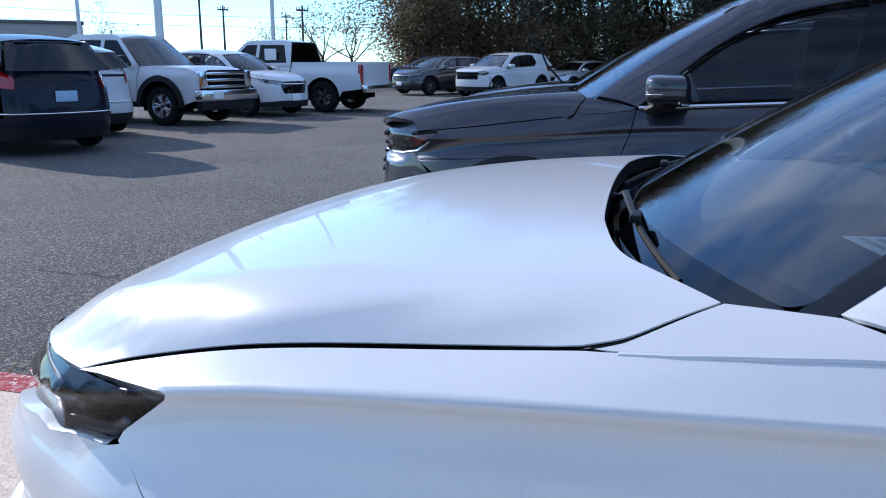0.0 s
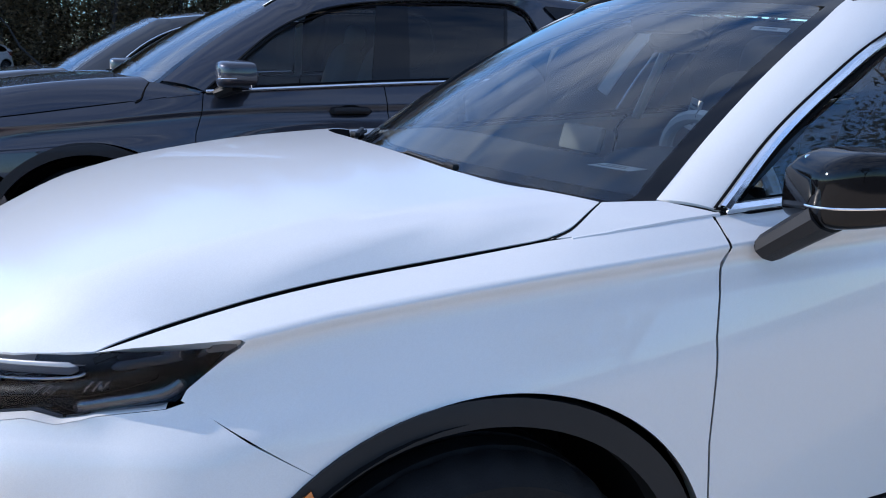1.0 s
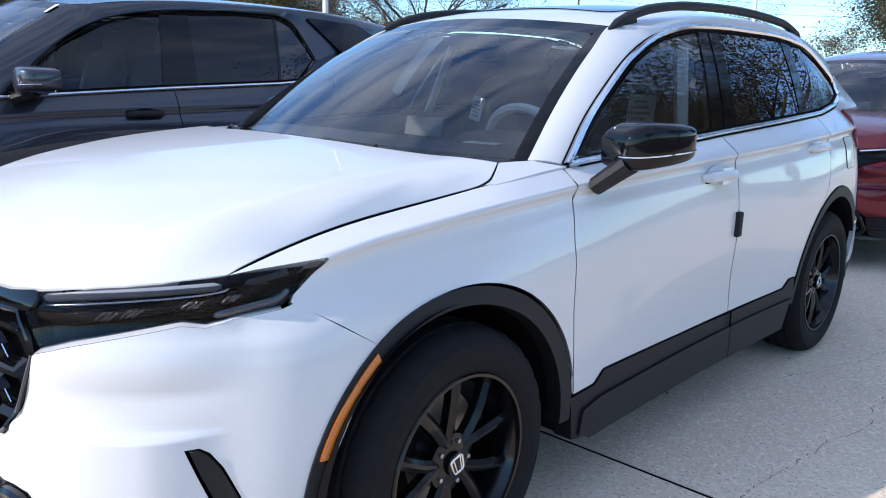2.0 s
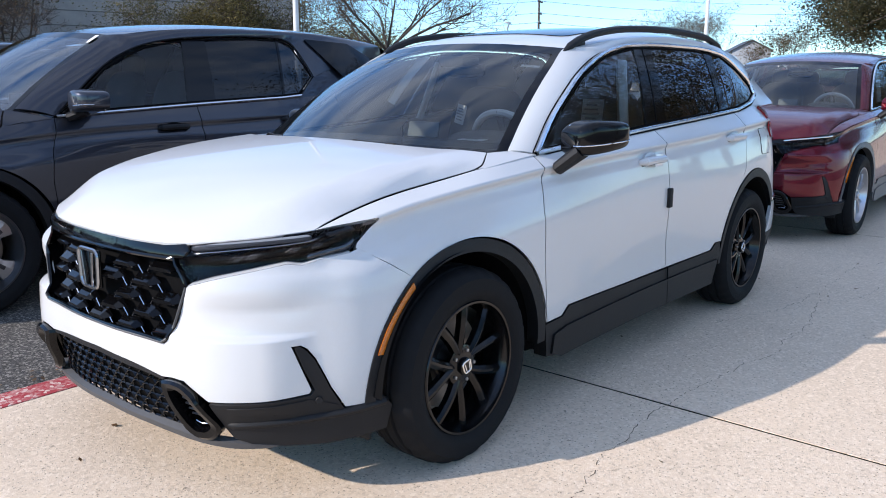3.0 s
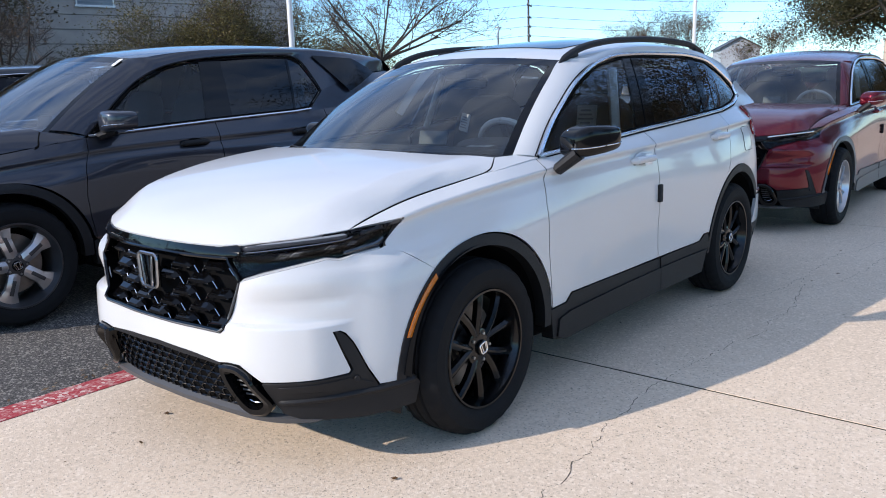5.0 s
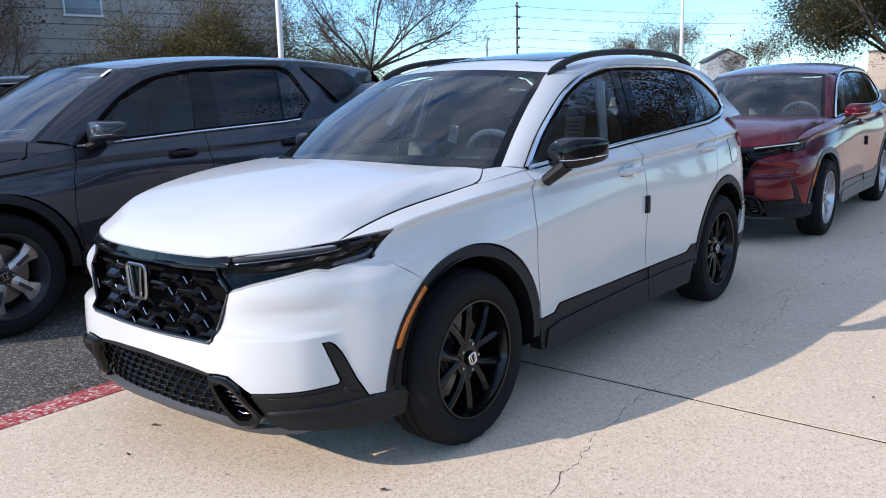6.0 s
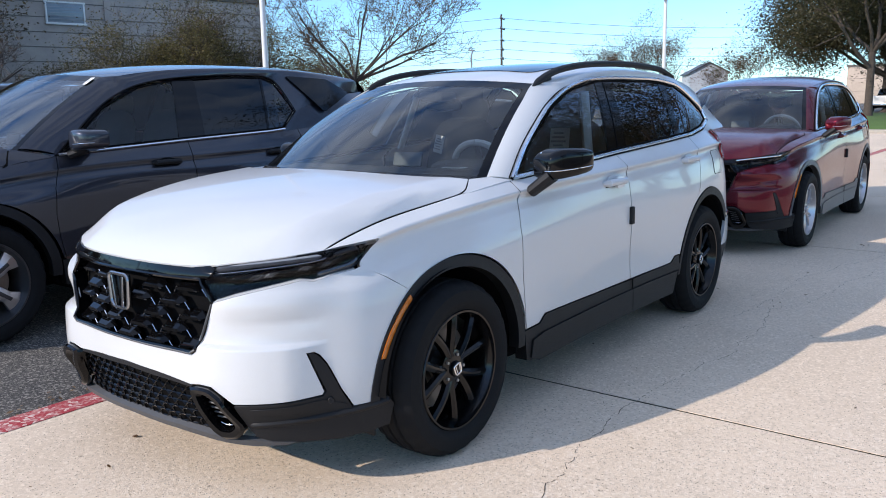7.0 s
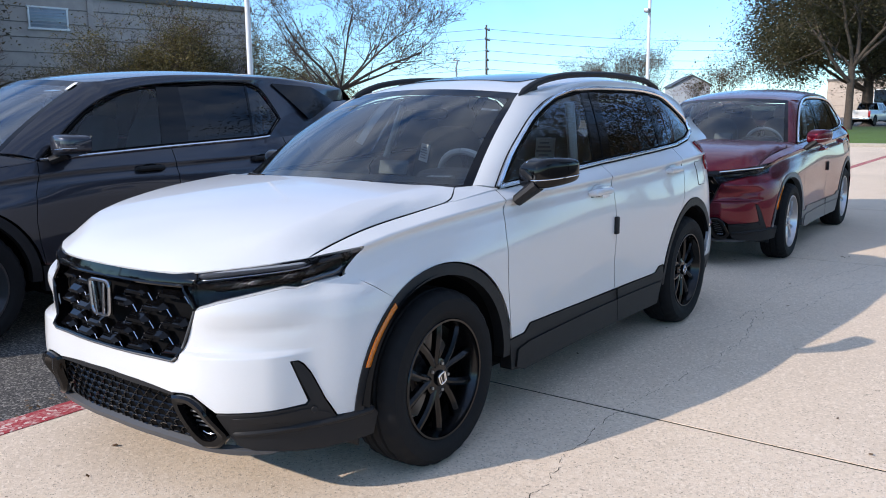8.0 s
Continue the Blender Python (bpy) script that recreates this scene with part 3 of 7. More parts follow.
    def hood_sheet(self, x, y):
        f = self.f
        yr, zr = f["yRidge"](x), f["zRidge"](x)
        ye, ze = self.edge(x), f["zA"](x)
        a = abs(y)
        if a <= yr:
            t = a / yr
            return (x, y, zr + self.s["crown"] * (1 - t * t))
        t = (a - yr) / max(ye - yr, 1e-3)
        fold = self.s.get("fold", 0.0) * step(x, -0.24, -0.06) * (1 - step(x, 0.22, 0.42))
        k = t - 0.70
        bend = 0.5 * (k + math.sqrt(k * k + 0.0012))
        edge = 0.5 * (0.30 + math.sqrt(0.30 * 0.30 + 0.0012))
        soft = 0.35 * t + 0.65 * t * t
        return (x, y, zr + (ze - zr) * (soft * (1 - fold) + fold * (0.45 * t + 0.55 * bend / edge)))

    def roof(self, x, y):
        t = abs(y) / self.roof_half(x)
        return (x, y, self.f["roof"](x) - self.s["roof_crown"] * t ** 2.6)

    def roof_half(self, x):
        k = max(0.0, self.s["rear_pinch"] + 0.1 - x)
        return self.s["roof_edge_y"] - 0.10 * k * k

    def screen(self, u, v):
        """The windscreen: u across from -1 to 1, v from the base 0 to the header 1."""
        s = self.s
        bx, by, bz = s["screen_base"]
        tx, ty, tz = s["screen_top"]
        x0, y0, z0 = bx + s["screen_bow"][0] * (1 - u * u), by * u, bz + s["screen_bow"][2] * (1 - u * u)
        x1, y1, z1 = tx + s["screen_bow"][1] * (1 - u * u), ty * u, tz + s["screen_bow"][3] * (1 - u * u)
        b = s["screen_bulge"] * 4 * v * (1 - v)
        return (x0 + (x1 - x0) * v + 0.6 * b, y0 + (y1 - y0) * v, z0 + (z1 - z0) * v + b)


COMPACT = dict(
    nose_x=0.2, tail_x=-2.95, zD=0.80, zE=0.47, zF=0.28, under=0.085, crease=0.011, roof_edge_z=1.55, roof_edge_y=0.605, rear_pinch=-2.7,
    crown=0.02, roof_crown=0.06, fold=0.75,
    screen_base=(-0.44, 0.735, 1.095), screen_top=(-1.11, 0.565, 1.505), screen_bow=(0.22, 0.09, 0.02, 0.03), screen_bulge=0.022,
    lines=dict(
        nose=[(0.2, 0.86), (0.3, 0.885), (0.5, 0.90), (0.6, 0.895), (0.77, 0.885), (0.87, 0.865), (0.93, 0.845)],
        tail=[(0.25, -3.70), (0.5, -3.76), (0.8, -3.70), (1.1, -3.66), (1.3, -3.55), (1.6, -3.35)],
        yA=[(0.62, 0.708), (0.43, 0.716), (0.2, 0.733), (-0.05, 0.76), (-0.28, 0.79), (-0.6, 0.797), (-1.55, 0.805), (-2.7, 0.79), (-3.1, 0.765)],
        zA=[(0.75, 0.858), (0.54, 0.917), (0.29, 0.979), (-0.03, 1.025), (-0.3, 1.062), (-0.6, 1.083), (-1.55, 1.135), (-2.7, 1.19), (-3.1, 1.21)],
        yB=[(0.5, 0.76), (0.0, 0.842), (-0.55, 0.87), (-1.55, 0.885), (-2.7, 0.88), (-3.1, 0.855)],
        zB=[(0.5, 0.908), (0.25, 0.957), (0.0, 0.991), (-0.3, 1.016), (-0.55, 1.031), (-1.55, 1.06), (-2.7, 1.10), (-3.1, 1.115)],
        yC=[(0.5, 0.775), (0.0, 0.85), (-0.55, 0.878), (-1.55, 0.893), (-2.7, 0.89), (-3.1, 0.865)],
        yD=[(0.5, 0.82), (0.2, 0.862), (-0.1, 0.892), (-0.55, 0.904), (-1.55, 0.91), (-2.6, 0.925), (-3.1, 0.90)],
        yE=[(0.5, 0.86), (0.2, 0.893), (-0.1, 0.912), (-0.55, 0.905), (-1.2, 0.888), (-1.9, 0.898), (-2.6, 0.928), (-3.1, 0.91)],
        yF=[(0.5, 0.84), (0.2, 0.875), (-0.1, 0.90), (-0.6, 0.895), (-1.5, 0.885), (-2.6, 0.90), (-3.1, 0.88)],
        yRidge=[(0.85, 0.50), (0.6, 0.56), (0.2, 0.62), (-0.35, 0.63)],
        zRidge=[(0.88, 0.825), (0.8, 0.889), (0.7, 0.943), (0.55, 0.998), (0.3, 1.054), (0.0, 1.09), (-0.4, 1.115)],
        roof=[(-0.9, 1.495), (-1.1, 1.55), (-1.4, 1.602), (-1.8, 1.638), (-2.3, 1.647), (-2.8, 1.615), (-3.2, 1.555), (-3.5, 1.49)],
    ),
    arch_f=(-0.03, 0.36, 0.467), arch_r=(-2.73, 0.36, 0.485), arch_in=0.42, wheel=(0.805, 0.358, 0.235, 0.238), hub=0.365, axle_r=-2.70,
    door_f=[(-0.515, 1.07), (-0.485, 0.96), (-0.469, 0.874), (-0.466, 0.675), (-0.488, 0.45), (-0.494, 0.413)],
    door_m=[(-1.545, 1.128), (-1.553, 1.07), (-1.563, 0.795), (-1.575, 0.62), (-1.605, 0.47), (-1.61, 0.435)],
    door_r=[(-2.60, 1.18), (-2.60, 1.0), (-2.55, 0.86), (-2.44, 0.757)],
    sill=[(-0.50, 0.413), (-0.61, 0.415), (-0.66, 0.45), (-1.2, 0.437), (-1.61, 0.432), (-2.0, 0.437), (-2.13, 0.44), (-2.18, 0.475), (-2.235, 0.475)],
    sill_low=0.245,
    lamp=[(0.871, 0.9335), (0.704, 0.917), (0.609, 0.903), (0.485, 0.886), (0.40, 0.874), (0.36, 0.85), (0.395, 0.80), (0.41, 0.765), (0.479, 0.786), (0.645, 0.828), (0.678, 0.822), (0.719, 0.834), (0.805, 0.846), (0.878, 0.912), (0.885, 0.924), (0.882, 0.932)],
    fender_front=[(0.25, 0.734), (0.348, 0.801), (0.43, 0.852), (0.42, 0.868), (0.363, 0.912), (0.345, 0.926), (0.339, 0.9345), (0.345, 0.9385), (0.365, 0.9365), (0.43, 0.929), (0.535, 0.917)],
    lip=[(0.0, 0.866), (0.194, 0.868), (0.29, 0.870), (0.371, 0.873), (0.45, 0.879), (0.531, 0.889), (0.592, 0.897), (0.642, 0.904), (0.678, 0.910), (0.714, 0.917)],
    hood_front=[(0.714, 0.536), (0.678, 0.593), (0.642, 0.645), (0.592, 0.698), (0.531, 0.752), (0.45, 0.798), (0.371, 0.828), (0.29, 0.841), (0.194, 0.85), (0.0, 0.857)],
    hood_rear=[(0.777, -0.18), (0.773, -0.222), (0.758, -0.258), (0.719, -0.326), (0.64, -0.25), (0.561, -0.205), (0.43, -0.178), (0.312, -0.167), (0.0, -0.160)],
    fender_top=[(-0.18, 0.7785), (-0.222, 0.775), (-0.258, 0.760), (-0.326, 0.719), (-0.44, 0.742), (-0.53, 0.803), (-0.37, 0.8025), (-0.28, 0.7975), (-0.22, 0.789)],
    win_f=[(-0.585, 1.09), (-1.477, 1.128), (-1.536, 1.282), (-1.645, 1.505), (-1.492, 1.488), (-1.307, 1.457), (-1.066, 1.372), (-0.80, 1.232)],
    pillar_b=[(-1.477, 1.126), (-1.70, 1.143), (-1.84, 1.525), (-1.645, 1.51)],
    win_r=[(-1.70, 1.146), (-2.40, 1.178), (-2.515, 1.52), (-2.3, 1.525), (-1.84, 1.522)],
    pillar_c=[(-2.40, 1.175), (-2.50, 1.18), (-2.615, 1.518), (-2.515, 1.524)],
    win_q=[(-2.50, 1.184), (-2.68, 1.192), (-3.03, 1.25), (-3.08, 1.30), (-3.05, 1.35), (-2.9, 1.44), (-2.70, 1.502), (-2.615, 1.515)],
    dlo=[(-0.54, 1.079), (-0.70, 1.205), (-0.87, 1.305), (-1.04, 1.39), (-1.22, 1.455), (-1.366, 1.493), (-1.64, 1.53), (-2.0, 1.54), (-2.4, 1.538), (-2.754, 1.508), (-2.98, 1.42), (-3.12, 1.33), (-3.115, 1.262)],
    dlo_low=[(-0.54, 1.079), (-1.0, 1.103), (-1.55, 1.135), (-2.2, 1.165), (-2.69, 1.188), (-2.95, 1.218), (-3.115, 1.262)],
    roof_rear=-3.38, rear_glass=((-3.60, 0.64, 1.20), (-3.42, 0.50, 1.47)),
)


def smooth_points(pts, n=8):
    """A Catmull-Rom run through 2D points."""
    out = []
    for i in range(len(pts) - 1):
        p0, p1, p2, p3 = pts[max(i - 1, 0)], pts[i], pts[i + 1], pts[min(i + 2, len(pts) - 1)]
        for k in range(n):
            t = k / n
            out.append(tuple(0.5 * (2 * p1[c] + (p2[c] - p0[c]) * t + (2 * p0[c] - 5 * p1[c] + 4 * p2[c] - p3[c]) * t * t + (3 * p1[c] - p0[c] - 3 * p2[c] + p3[c]) * t ** 3) for c in (0, 1)))
    return out + [pts[-1]]


def arc(cx, cz, r, a0, a1, n=40, squash=1.0):
    return [(cx + r * math.cos(radians(a0 + (a1 - a0) * k / n)), cz + r * squash * math.sin(radians(a0 + (a1 - a0) * k / n))) for k in range(n + 1)]


def angle_of(c, p):
    return math.degrees(math.atan2(p[1] - c[1], p[0] - c[0]))


def ellipsoid(a, b, c, e=0.6, nu=28, nv=16):
    """A rounded block: e = 1 is an ellipsoid, smaller is boxier."""
    def pw(v, k):
        return math.copysign(abs(v) ** k, v)
    verts = []
    for i in range(nv + 1):
        t = math.pi * (i / nv - 0.5)
        for j in range(nu):
            s = 2 * math.pi * j / nu
            verts.append((a * pw(math.cos(t), e) * pw(math.cos(s), e), b * pw(math.cos(t), e) * pw(math.sin(s), e), c * pw(math.sin(t), e)))
    faces = [(i * nu + j, i * nu + (j + 1) % nu, (i + 1) * nu + (j + 1) % nu, (i + 1) * nu + j) for i in range(nv) for j in range(nu)]
    return Geo().add(verts, faces)


# ---- cars: wheels ----
def wheel_parts(radius, width, rim, style, rim_mat, dark_mat):
    """Meshes of a wheel that turns about y, its outside towards +y: rim, tyre, hub cap, disc, nuts."""
    h = width / 2
    seg = 90
    tread = []
    for k in range(seg):
        groove = 0.006 if k % 3 == 0 else 0.0
        tread.append(groove)
    prof = [(rim + 0.004, -h + 0.03), (rim + 0.02, -h + 0.008), (radius - 0.07, -h), (radius - 0.02, -h + 0.012), (radius - 0.004, -h + 0.035),
            (radius, -0.062), (radius - 0.009, -0.058), (radius - 0.009, -0.05), (radius, -0.046),
            (radius + 0.001, -0.016), (radius - 0.009, -0.012), (radius - 0.009, -0.004), (radius + 0.001, 0.0),
            (radius, 0.034), (radius - 0.009, 0.038), (radius - 0.009, 0.046), (radius, 0.05),
            (radius - 0.004, h - 0.045), (radius - 0.011, h - 0.03), (radius - 0.022, h - 0.0165), (radius - 0.036, h - 0.007), (radius - 0.041, h - 0.0075),
            (radius - 0.07, h), (rim + 0.03, h - 0.006), (rim + 0.018, h - 0.012), (rim + 0.004, h - 0.02), (rim - 0.004, h - 0.04)]
    n = len(prof)
    verts = []
    for k in range(seg):
        a = 2 * math.pi * k / seg
        for i, (r, y) in enumerate(prof):
            q = r - (tread[k] if 16 <= i <= 19 or 3 <= i <= 5 else 0)
            verts.append((q * math.cos(a), y, q * math.sin(a)))
    faces = [(k * n + i, k * n + i + 1, (k + 1) % seg * n + i + 1, (k + 1) % seg * n + i) for k in range(seg) for i in range(n - 1)]
    tyre = Geo().add(verts, faces)
    lip = rim + 0.004
    body = lathe([(lip - 0.02, -h + 0.02), (lip - 0.02, h - 0.075), (lip - 0.014, h - 0.04), (lip, h - 0.024), (lip + 0.003, h - 0.016), (lip, h - 0.012), (lip - 0.008, h - 0.013), (lip - 0.012, h - 0.03), (lip - 0.03, h - 0.06), (lip - 0.03, -h + 0.03)], 72)
    face_y = h - 0.035
    hub = lathe([(0.001, face_y - 0.012), (0.05, face_y - 0.012), (0.075, face_y - 0.02), (0.08, face_y - 0.06), (0.07, face_y - 0.09)], 40)
    body.join(hub)

    def spoke(a, w0, w1, skew, r0=0.045, r1=lip - 0.012, rise=0.014, thick=0.03):
        pts = []
        for i in range(7):
            t = i / 6
            r = r0 + (r1 - r0) * t
            b = a + skew * (1 - (1 - t) ** 1.6)
            c, s = math.cos(b), math.sin(b)
            w = w0 + (w1 - w0) * t
            y = face_y - 0.016 + rise * math.sin(t * math.pi * 0.75) - 0.004 * t
            ring = [(-w, y - thick), (-w * 0.94, y - 0.007), (-w * 0.2, y + 0.003), (w * 0.3, y + 0.001), (w * 0.94, y - 0.008), (w, y - thick)]
            pts.append([(r * c - u * s, v, r * s + u * c) for u, v in ring])
        verts = [p for ring in pts for p in ring]
        k = 6
        faces = [(i * k + j, (i + 1) * k + j, (i + 1) * k + j + 1, i * k + j + 1) for i in range(6) for j in range(k - 1)]
        return Geo().add(verts, faces)

    base, w0, w1, skew = {"twin": (0.105, 0.016, 0.020, 0.23), "wide": (0.13, 0.018, 0.03, 0.06), "fan": (0.09, 0.016, 0.014, 0.17), "five": (0, 0, 0, 0)}[style]
    pair = [spoke(math.pi / 2 + s * base, w0, w1, s * skew) for s in (-1, 1)]
    slot = None
    if style == "five":
        pair = [spoke(math.pi / 2, 0.036, 0.040, 0.0, r1=0.165), spoke(math.pi / 2, 0.040, 0.078, 0.0, r0=0.165, rise=0.0)]
        slot = box(0.024, 0.006, 0.095, (0, 0, 0), 0.003).moved(pose(0, face_y - 0.0035, 0.142))
    cap = lathe([(0.001, face_y + 0.003), (0.026, face_y + 0.003), (0.031, face_y), (0.033, face_y - 0.012)], 32)
    badge = ring_badge(0.022, 0.0035).moved(Matrix.Translation((0, face_y + 0.004, 0)))
    disc = lathe([(0.05, -0.03), (rim * 0.72, -0.03), (rim * 0.72, -0.01), (0.05, -0.01)], 48)
    nut = lathe([(0.001, 0.005), (0.006, 0.004), (0.0075, -0.01)], 10)
    caliper = box(0.1, 0.05, 0.16, (rim * 0.62, -0.02, 0.02), 0.015)
    return dict(slot=slot, pair=pair, rim=body, tyre=tyre, cap=cap, badge=badge, disc=disc, nut=nut, caliper=caliper)


def ring_badge(size, r):
    """A plain badge: a rounded frame, wider at its top, with two slim upright bars that lean apart."""
    s = size
    path = [(x, 0, z) for x, z in rounded([(-s * 0.82, -s * 0.95), (s * 0.82, -s * 0.95), (s * 1.0, s), (-s * 1.0, s)], s * 0.42, 6)]
    g = tube(path + path[:1], r * 0.8, 6, cap=False, up=(0, 1, 0))
    for sx in (-1, 1):
        g.join(prism([(sx * s * 0.34 - s * 0.09, -s * 0.86), (sx * s * 0.34 + s * 0.09, -s * 0.86), (sx * s * 0.56 + s * 0.09, s * 0.9), (sx * s * 0.56 - s * 0.09, s * 0.9)], -r * 0.5, r * 0.9, r * 0.3))
    return g


def add_wheels(car, spec, style, rim_mat, cap_mat, xs):
    track, radius, width, rim = spec["wheel"]
    geo = wheel_parts(radius, width, rim, style, rim_mat, M_RUBBER)
    meshes = {k: mesh_of(k, v, mat) for k, v, mat in (("wheel", geo["rim"], rim_mat if style != "five" else M_RIMDARK), ("tyre", geo["tyre"], M_RUBBER), ("hub_cap", geo["cap"], cap_mat),
                                                     ("badge", geo["badge"], M_CHROME), ("brake_disc", geo["disc"], M_DISC), ("caliper", geo["caliper"], M_SHADOW))}
    spoke_meshes = [mesh_of("spoke", g, rim_mat, 14) for g in geo["pair"]]
    slot = mesh_of("spoke_slot", geo["slot"], M_RIMDARK) if geo["slot"] else None
    nut = mesh_of("wheel_nut", geo["nut"], M_SATIN)
    for x in xs:
        for side in (1, -1):
            w = new("wheel", meshes["wheel"])
            w.parent = car
            w.matrix_basis = pose(x, side * track, spec.get("hub", radius - 0.004), 0, 17 + 31 * (x < -1), 0 if side > 0 else 180)
            for k in ("tyre", "hub_cap", "badge", "brake_disc", "caliper"):
                o = new(k, meshes[k])
                o.parent = w
            for q in range(5):
                for sm in spoke_meshes:
                    o = new("spoke", sm)
                    o.parent = w
                    o.matrix_basis = pose(0, 0, 0, 0, 72 * q, 0)
                if slot:
                    o = new("spoke_slot", slot)
                    o.parent = w
                    o.matrix_basis = pose(0, 0, 0, 0, 72 * q, 0)
                a = 2 * math.pi * q / 5 + math.pi / 2 + math.pi / 5
                o = new("wheel_nut", nut)
                o.parent = w
                o.matrix_basis = pose(0.057 * math.cos(a), width / 2 - 0.047, 0.057 * math.sin(a))


# ---- cars: body ----
def both(name, geo, mat, parent, label="", angle=35):
    return part(name, geo, mat, parent, label, angle=angle), part(name, geo.mirrored(), mat, parent, label, angle=angle)


def build_body(car, spec, paint, cell, trim=None, mirror_mat=None, chrome=None, seat=None, interior=True, rail=True, cladding=None, wide_seal=True):
    S = Shape(spec)
    f = S.f
    trim, chrome, cladding = trim or M_PLASTIC, chrome or M_CHROME, cladding or M_PLASTIC
    side, glass = S.side, S.glass

    def flank_panel(outline, gap, depth, lift=0.0):
        """A side panel whose mesh rows run along the shoulder crease."""
        zb = f["zB"]
        sheared = [(x, z - zb(x) + 1.0) for x, z in dense(outline, 0.06)]
        return panel(sheared, lambda x, v: side(x, v + zb(x) - 1.0), cell, gap, depth, lift, (1.06, 1.035, 1.015, 1.006, 1.0, 0.994, 0.986, 0.972, 0.958, 0.94, 0.915, 0.88))
    xs = spec["hood_front"][0][1]
    gap_line = [(x, f["zA"](x)) for x in np.linspace(xs, spec["hood_rear"][0][1], 24)]
    belt = [(x, f["zA"](x) - 0.002) for x in np.linspace(spec["hood_rear"][0][1], spec["door_f"][0][0], 6)]
    # hood, one sheet over both halves
    tail_run = spec["hood_rear"][3:]
    tail_run = smooth_points(tail_run + [(-tail_run[-2][0], tail_run[-2][1])], 6)
    hood_rear = smooth_points(spec["hood_rear"][:4], 5)[:-1] + [p for p in tail_run if p[0] >= -1e-6]
    left = [(x, y) for y, x in spec["hood_front"][::-1]] + [(x, S.edge(x)) for x, _ in gap_line[1:-1]] + [(x, y) for y, x in hood_rear]
    outline = left + [(x, -y) for x, y in left[::-1][1:-1]]
    hood = part("hood", panel(outline, S.hood, cell, 0.0022, 0.03), paint, car)
    # painted edge covered by a dark rim, the gap's shade put in as colour
    rim = panel(outline, S.hood, cell, 0.0016, 0.03, -0.002, (), True)
    rim.f = [q for q in rim.f if max(rim.v[i][0] for i in q) < spec["hood_front"][0][1]]
    part("hood_rim_shade", rim, M_SHADOW, hood)
    # fender with its top corner by the windscreen
    cf = spec["arch_f"]
    a1, a0 = angle_of(cf, spec["fender_front"][0]), angle_of(cf, spec["door_f"][-1])
    fo = [spec["fender_front"][-1]] + gap_line[1:] + belt[1:] + spec["door_f"][1:] + arc(*cf, a0, a1, 40)[1:] + spec["fender_front"][1:-1]
    g = flank_panel(fo, 0.0018, 0.02).join(panel(smooth_points(spec["fender_top"][:4], 5)[:-1] + spec["fender_top"][3:], S.hood, cell, 0.0018, 0.02))
    both("fender", g, paint, car)
    seam_run = [Vector(S.hood(*p)) - Vector((0, 0, 0.0035)) for p in dense(spec["fender_top"][5:], 0.03, False)]
    both("fender_weld", tube(seam_run, 0.005, 8), paint, car)
    # doors
    mid, rear = spec["door_m"], spec["door_r"]

    def on_belt(x0, x1, drop=0.004):
        return [(x, f["zA"](x) - drop) for x in np.linspace(x0, x1, 12)]

    sill_f = [p for p in spec["sill"] if p[0] > mid[-1][0]]
    sill_r = [p for p in spec["sill"] if p[0] < mid[-1][0]]
    fd = on_belt(mid[0][0], spec["door_f"][0][0]) + spec["door_f"][1:] + sill_f[1:] + mid[::-1][:-1]
    cr = spec["arch_r"]
    ar0, ar1 = angle_of(cr, spec["sill"][-1]), angle_of(cr, rear[-1])
    ar0 = ar0 if ar0 > 0 else ar0 + 360
    rd = on_belt(rear[0][0], mid[0][0]) + mid[1:] + sill_r + arc(*cr, ar0, ar1, 20) + rear[::-1][1:-1]
    fdoors = both("front_door", flank_panel(fd, 0.003, 0.02), paint, car)
    rdoors = both("rear_door", flank_panel(rd, 0.003, 0.02), paint, car)
    # quarter panel to the tail
    tail_x = f["tail"](0.8) + 0.42
    qp = on_belt(tail_x, rear[0][0], 0.0) + rear[1:] + arc(*cr, ar1, 178, 34)[1:] + [(tail_x - 0.05, 0.33), (tail_x - 0.08, 0.6), (tail_x - 0.06, 0.9)]
    both("quarter_panel", flank_panel(qp, 0.003, 0.02), paint, car)
    # sill and arch cladding
    ends = (spec["sill"][0], spec["sill"][-1])
    si = [(ends[0][0] + 0.03, ends[0][1])] + spec["sill"] + [(ends[1][0] - 0.02, 0.40), (ends[1][0] + 0.05, spec["sill_low"]), (-0.62, spec["sill_low"]), (-0.50, spec["sill_low"] + 0.02)]
    both("sill_cladding", panel(si, side, cell, 0.002, 0.06, 0.006), cladding, car, "matt black plastic sill" if cladding is M_PLASTIC else "")
    lowz = spec["sill_low"]
    ledge = [(ends[0][0] - 0.04, lowz + 0.11), (ends[0][0] - 0.14, lowz + 0.125), (ends[1][0] + 0.02, lowz + 0.135), (ends[1][0] + 0.06, lowz), (ends[0][0] - 0.10, lowz), (ends[0][0] - 0.03, lowz + 0.03)]
    both("sill_ledge", panel(ledge, side, max(cell, 0.05), 0, 0.02, 0.016), cladding, car)
    seam = [Vector(side(mid[-1][0] - 0.004 * k, z)) + Vector((0, 0.0135, 0)) for k, z in enumerate((mid[-1][1], 0.40, 0.34, lowz))]
    both("sill_seam", tube(seam, 0.004, 5), M_SHADOW, car)
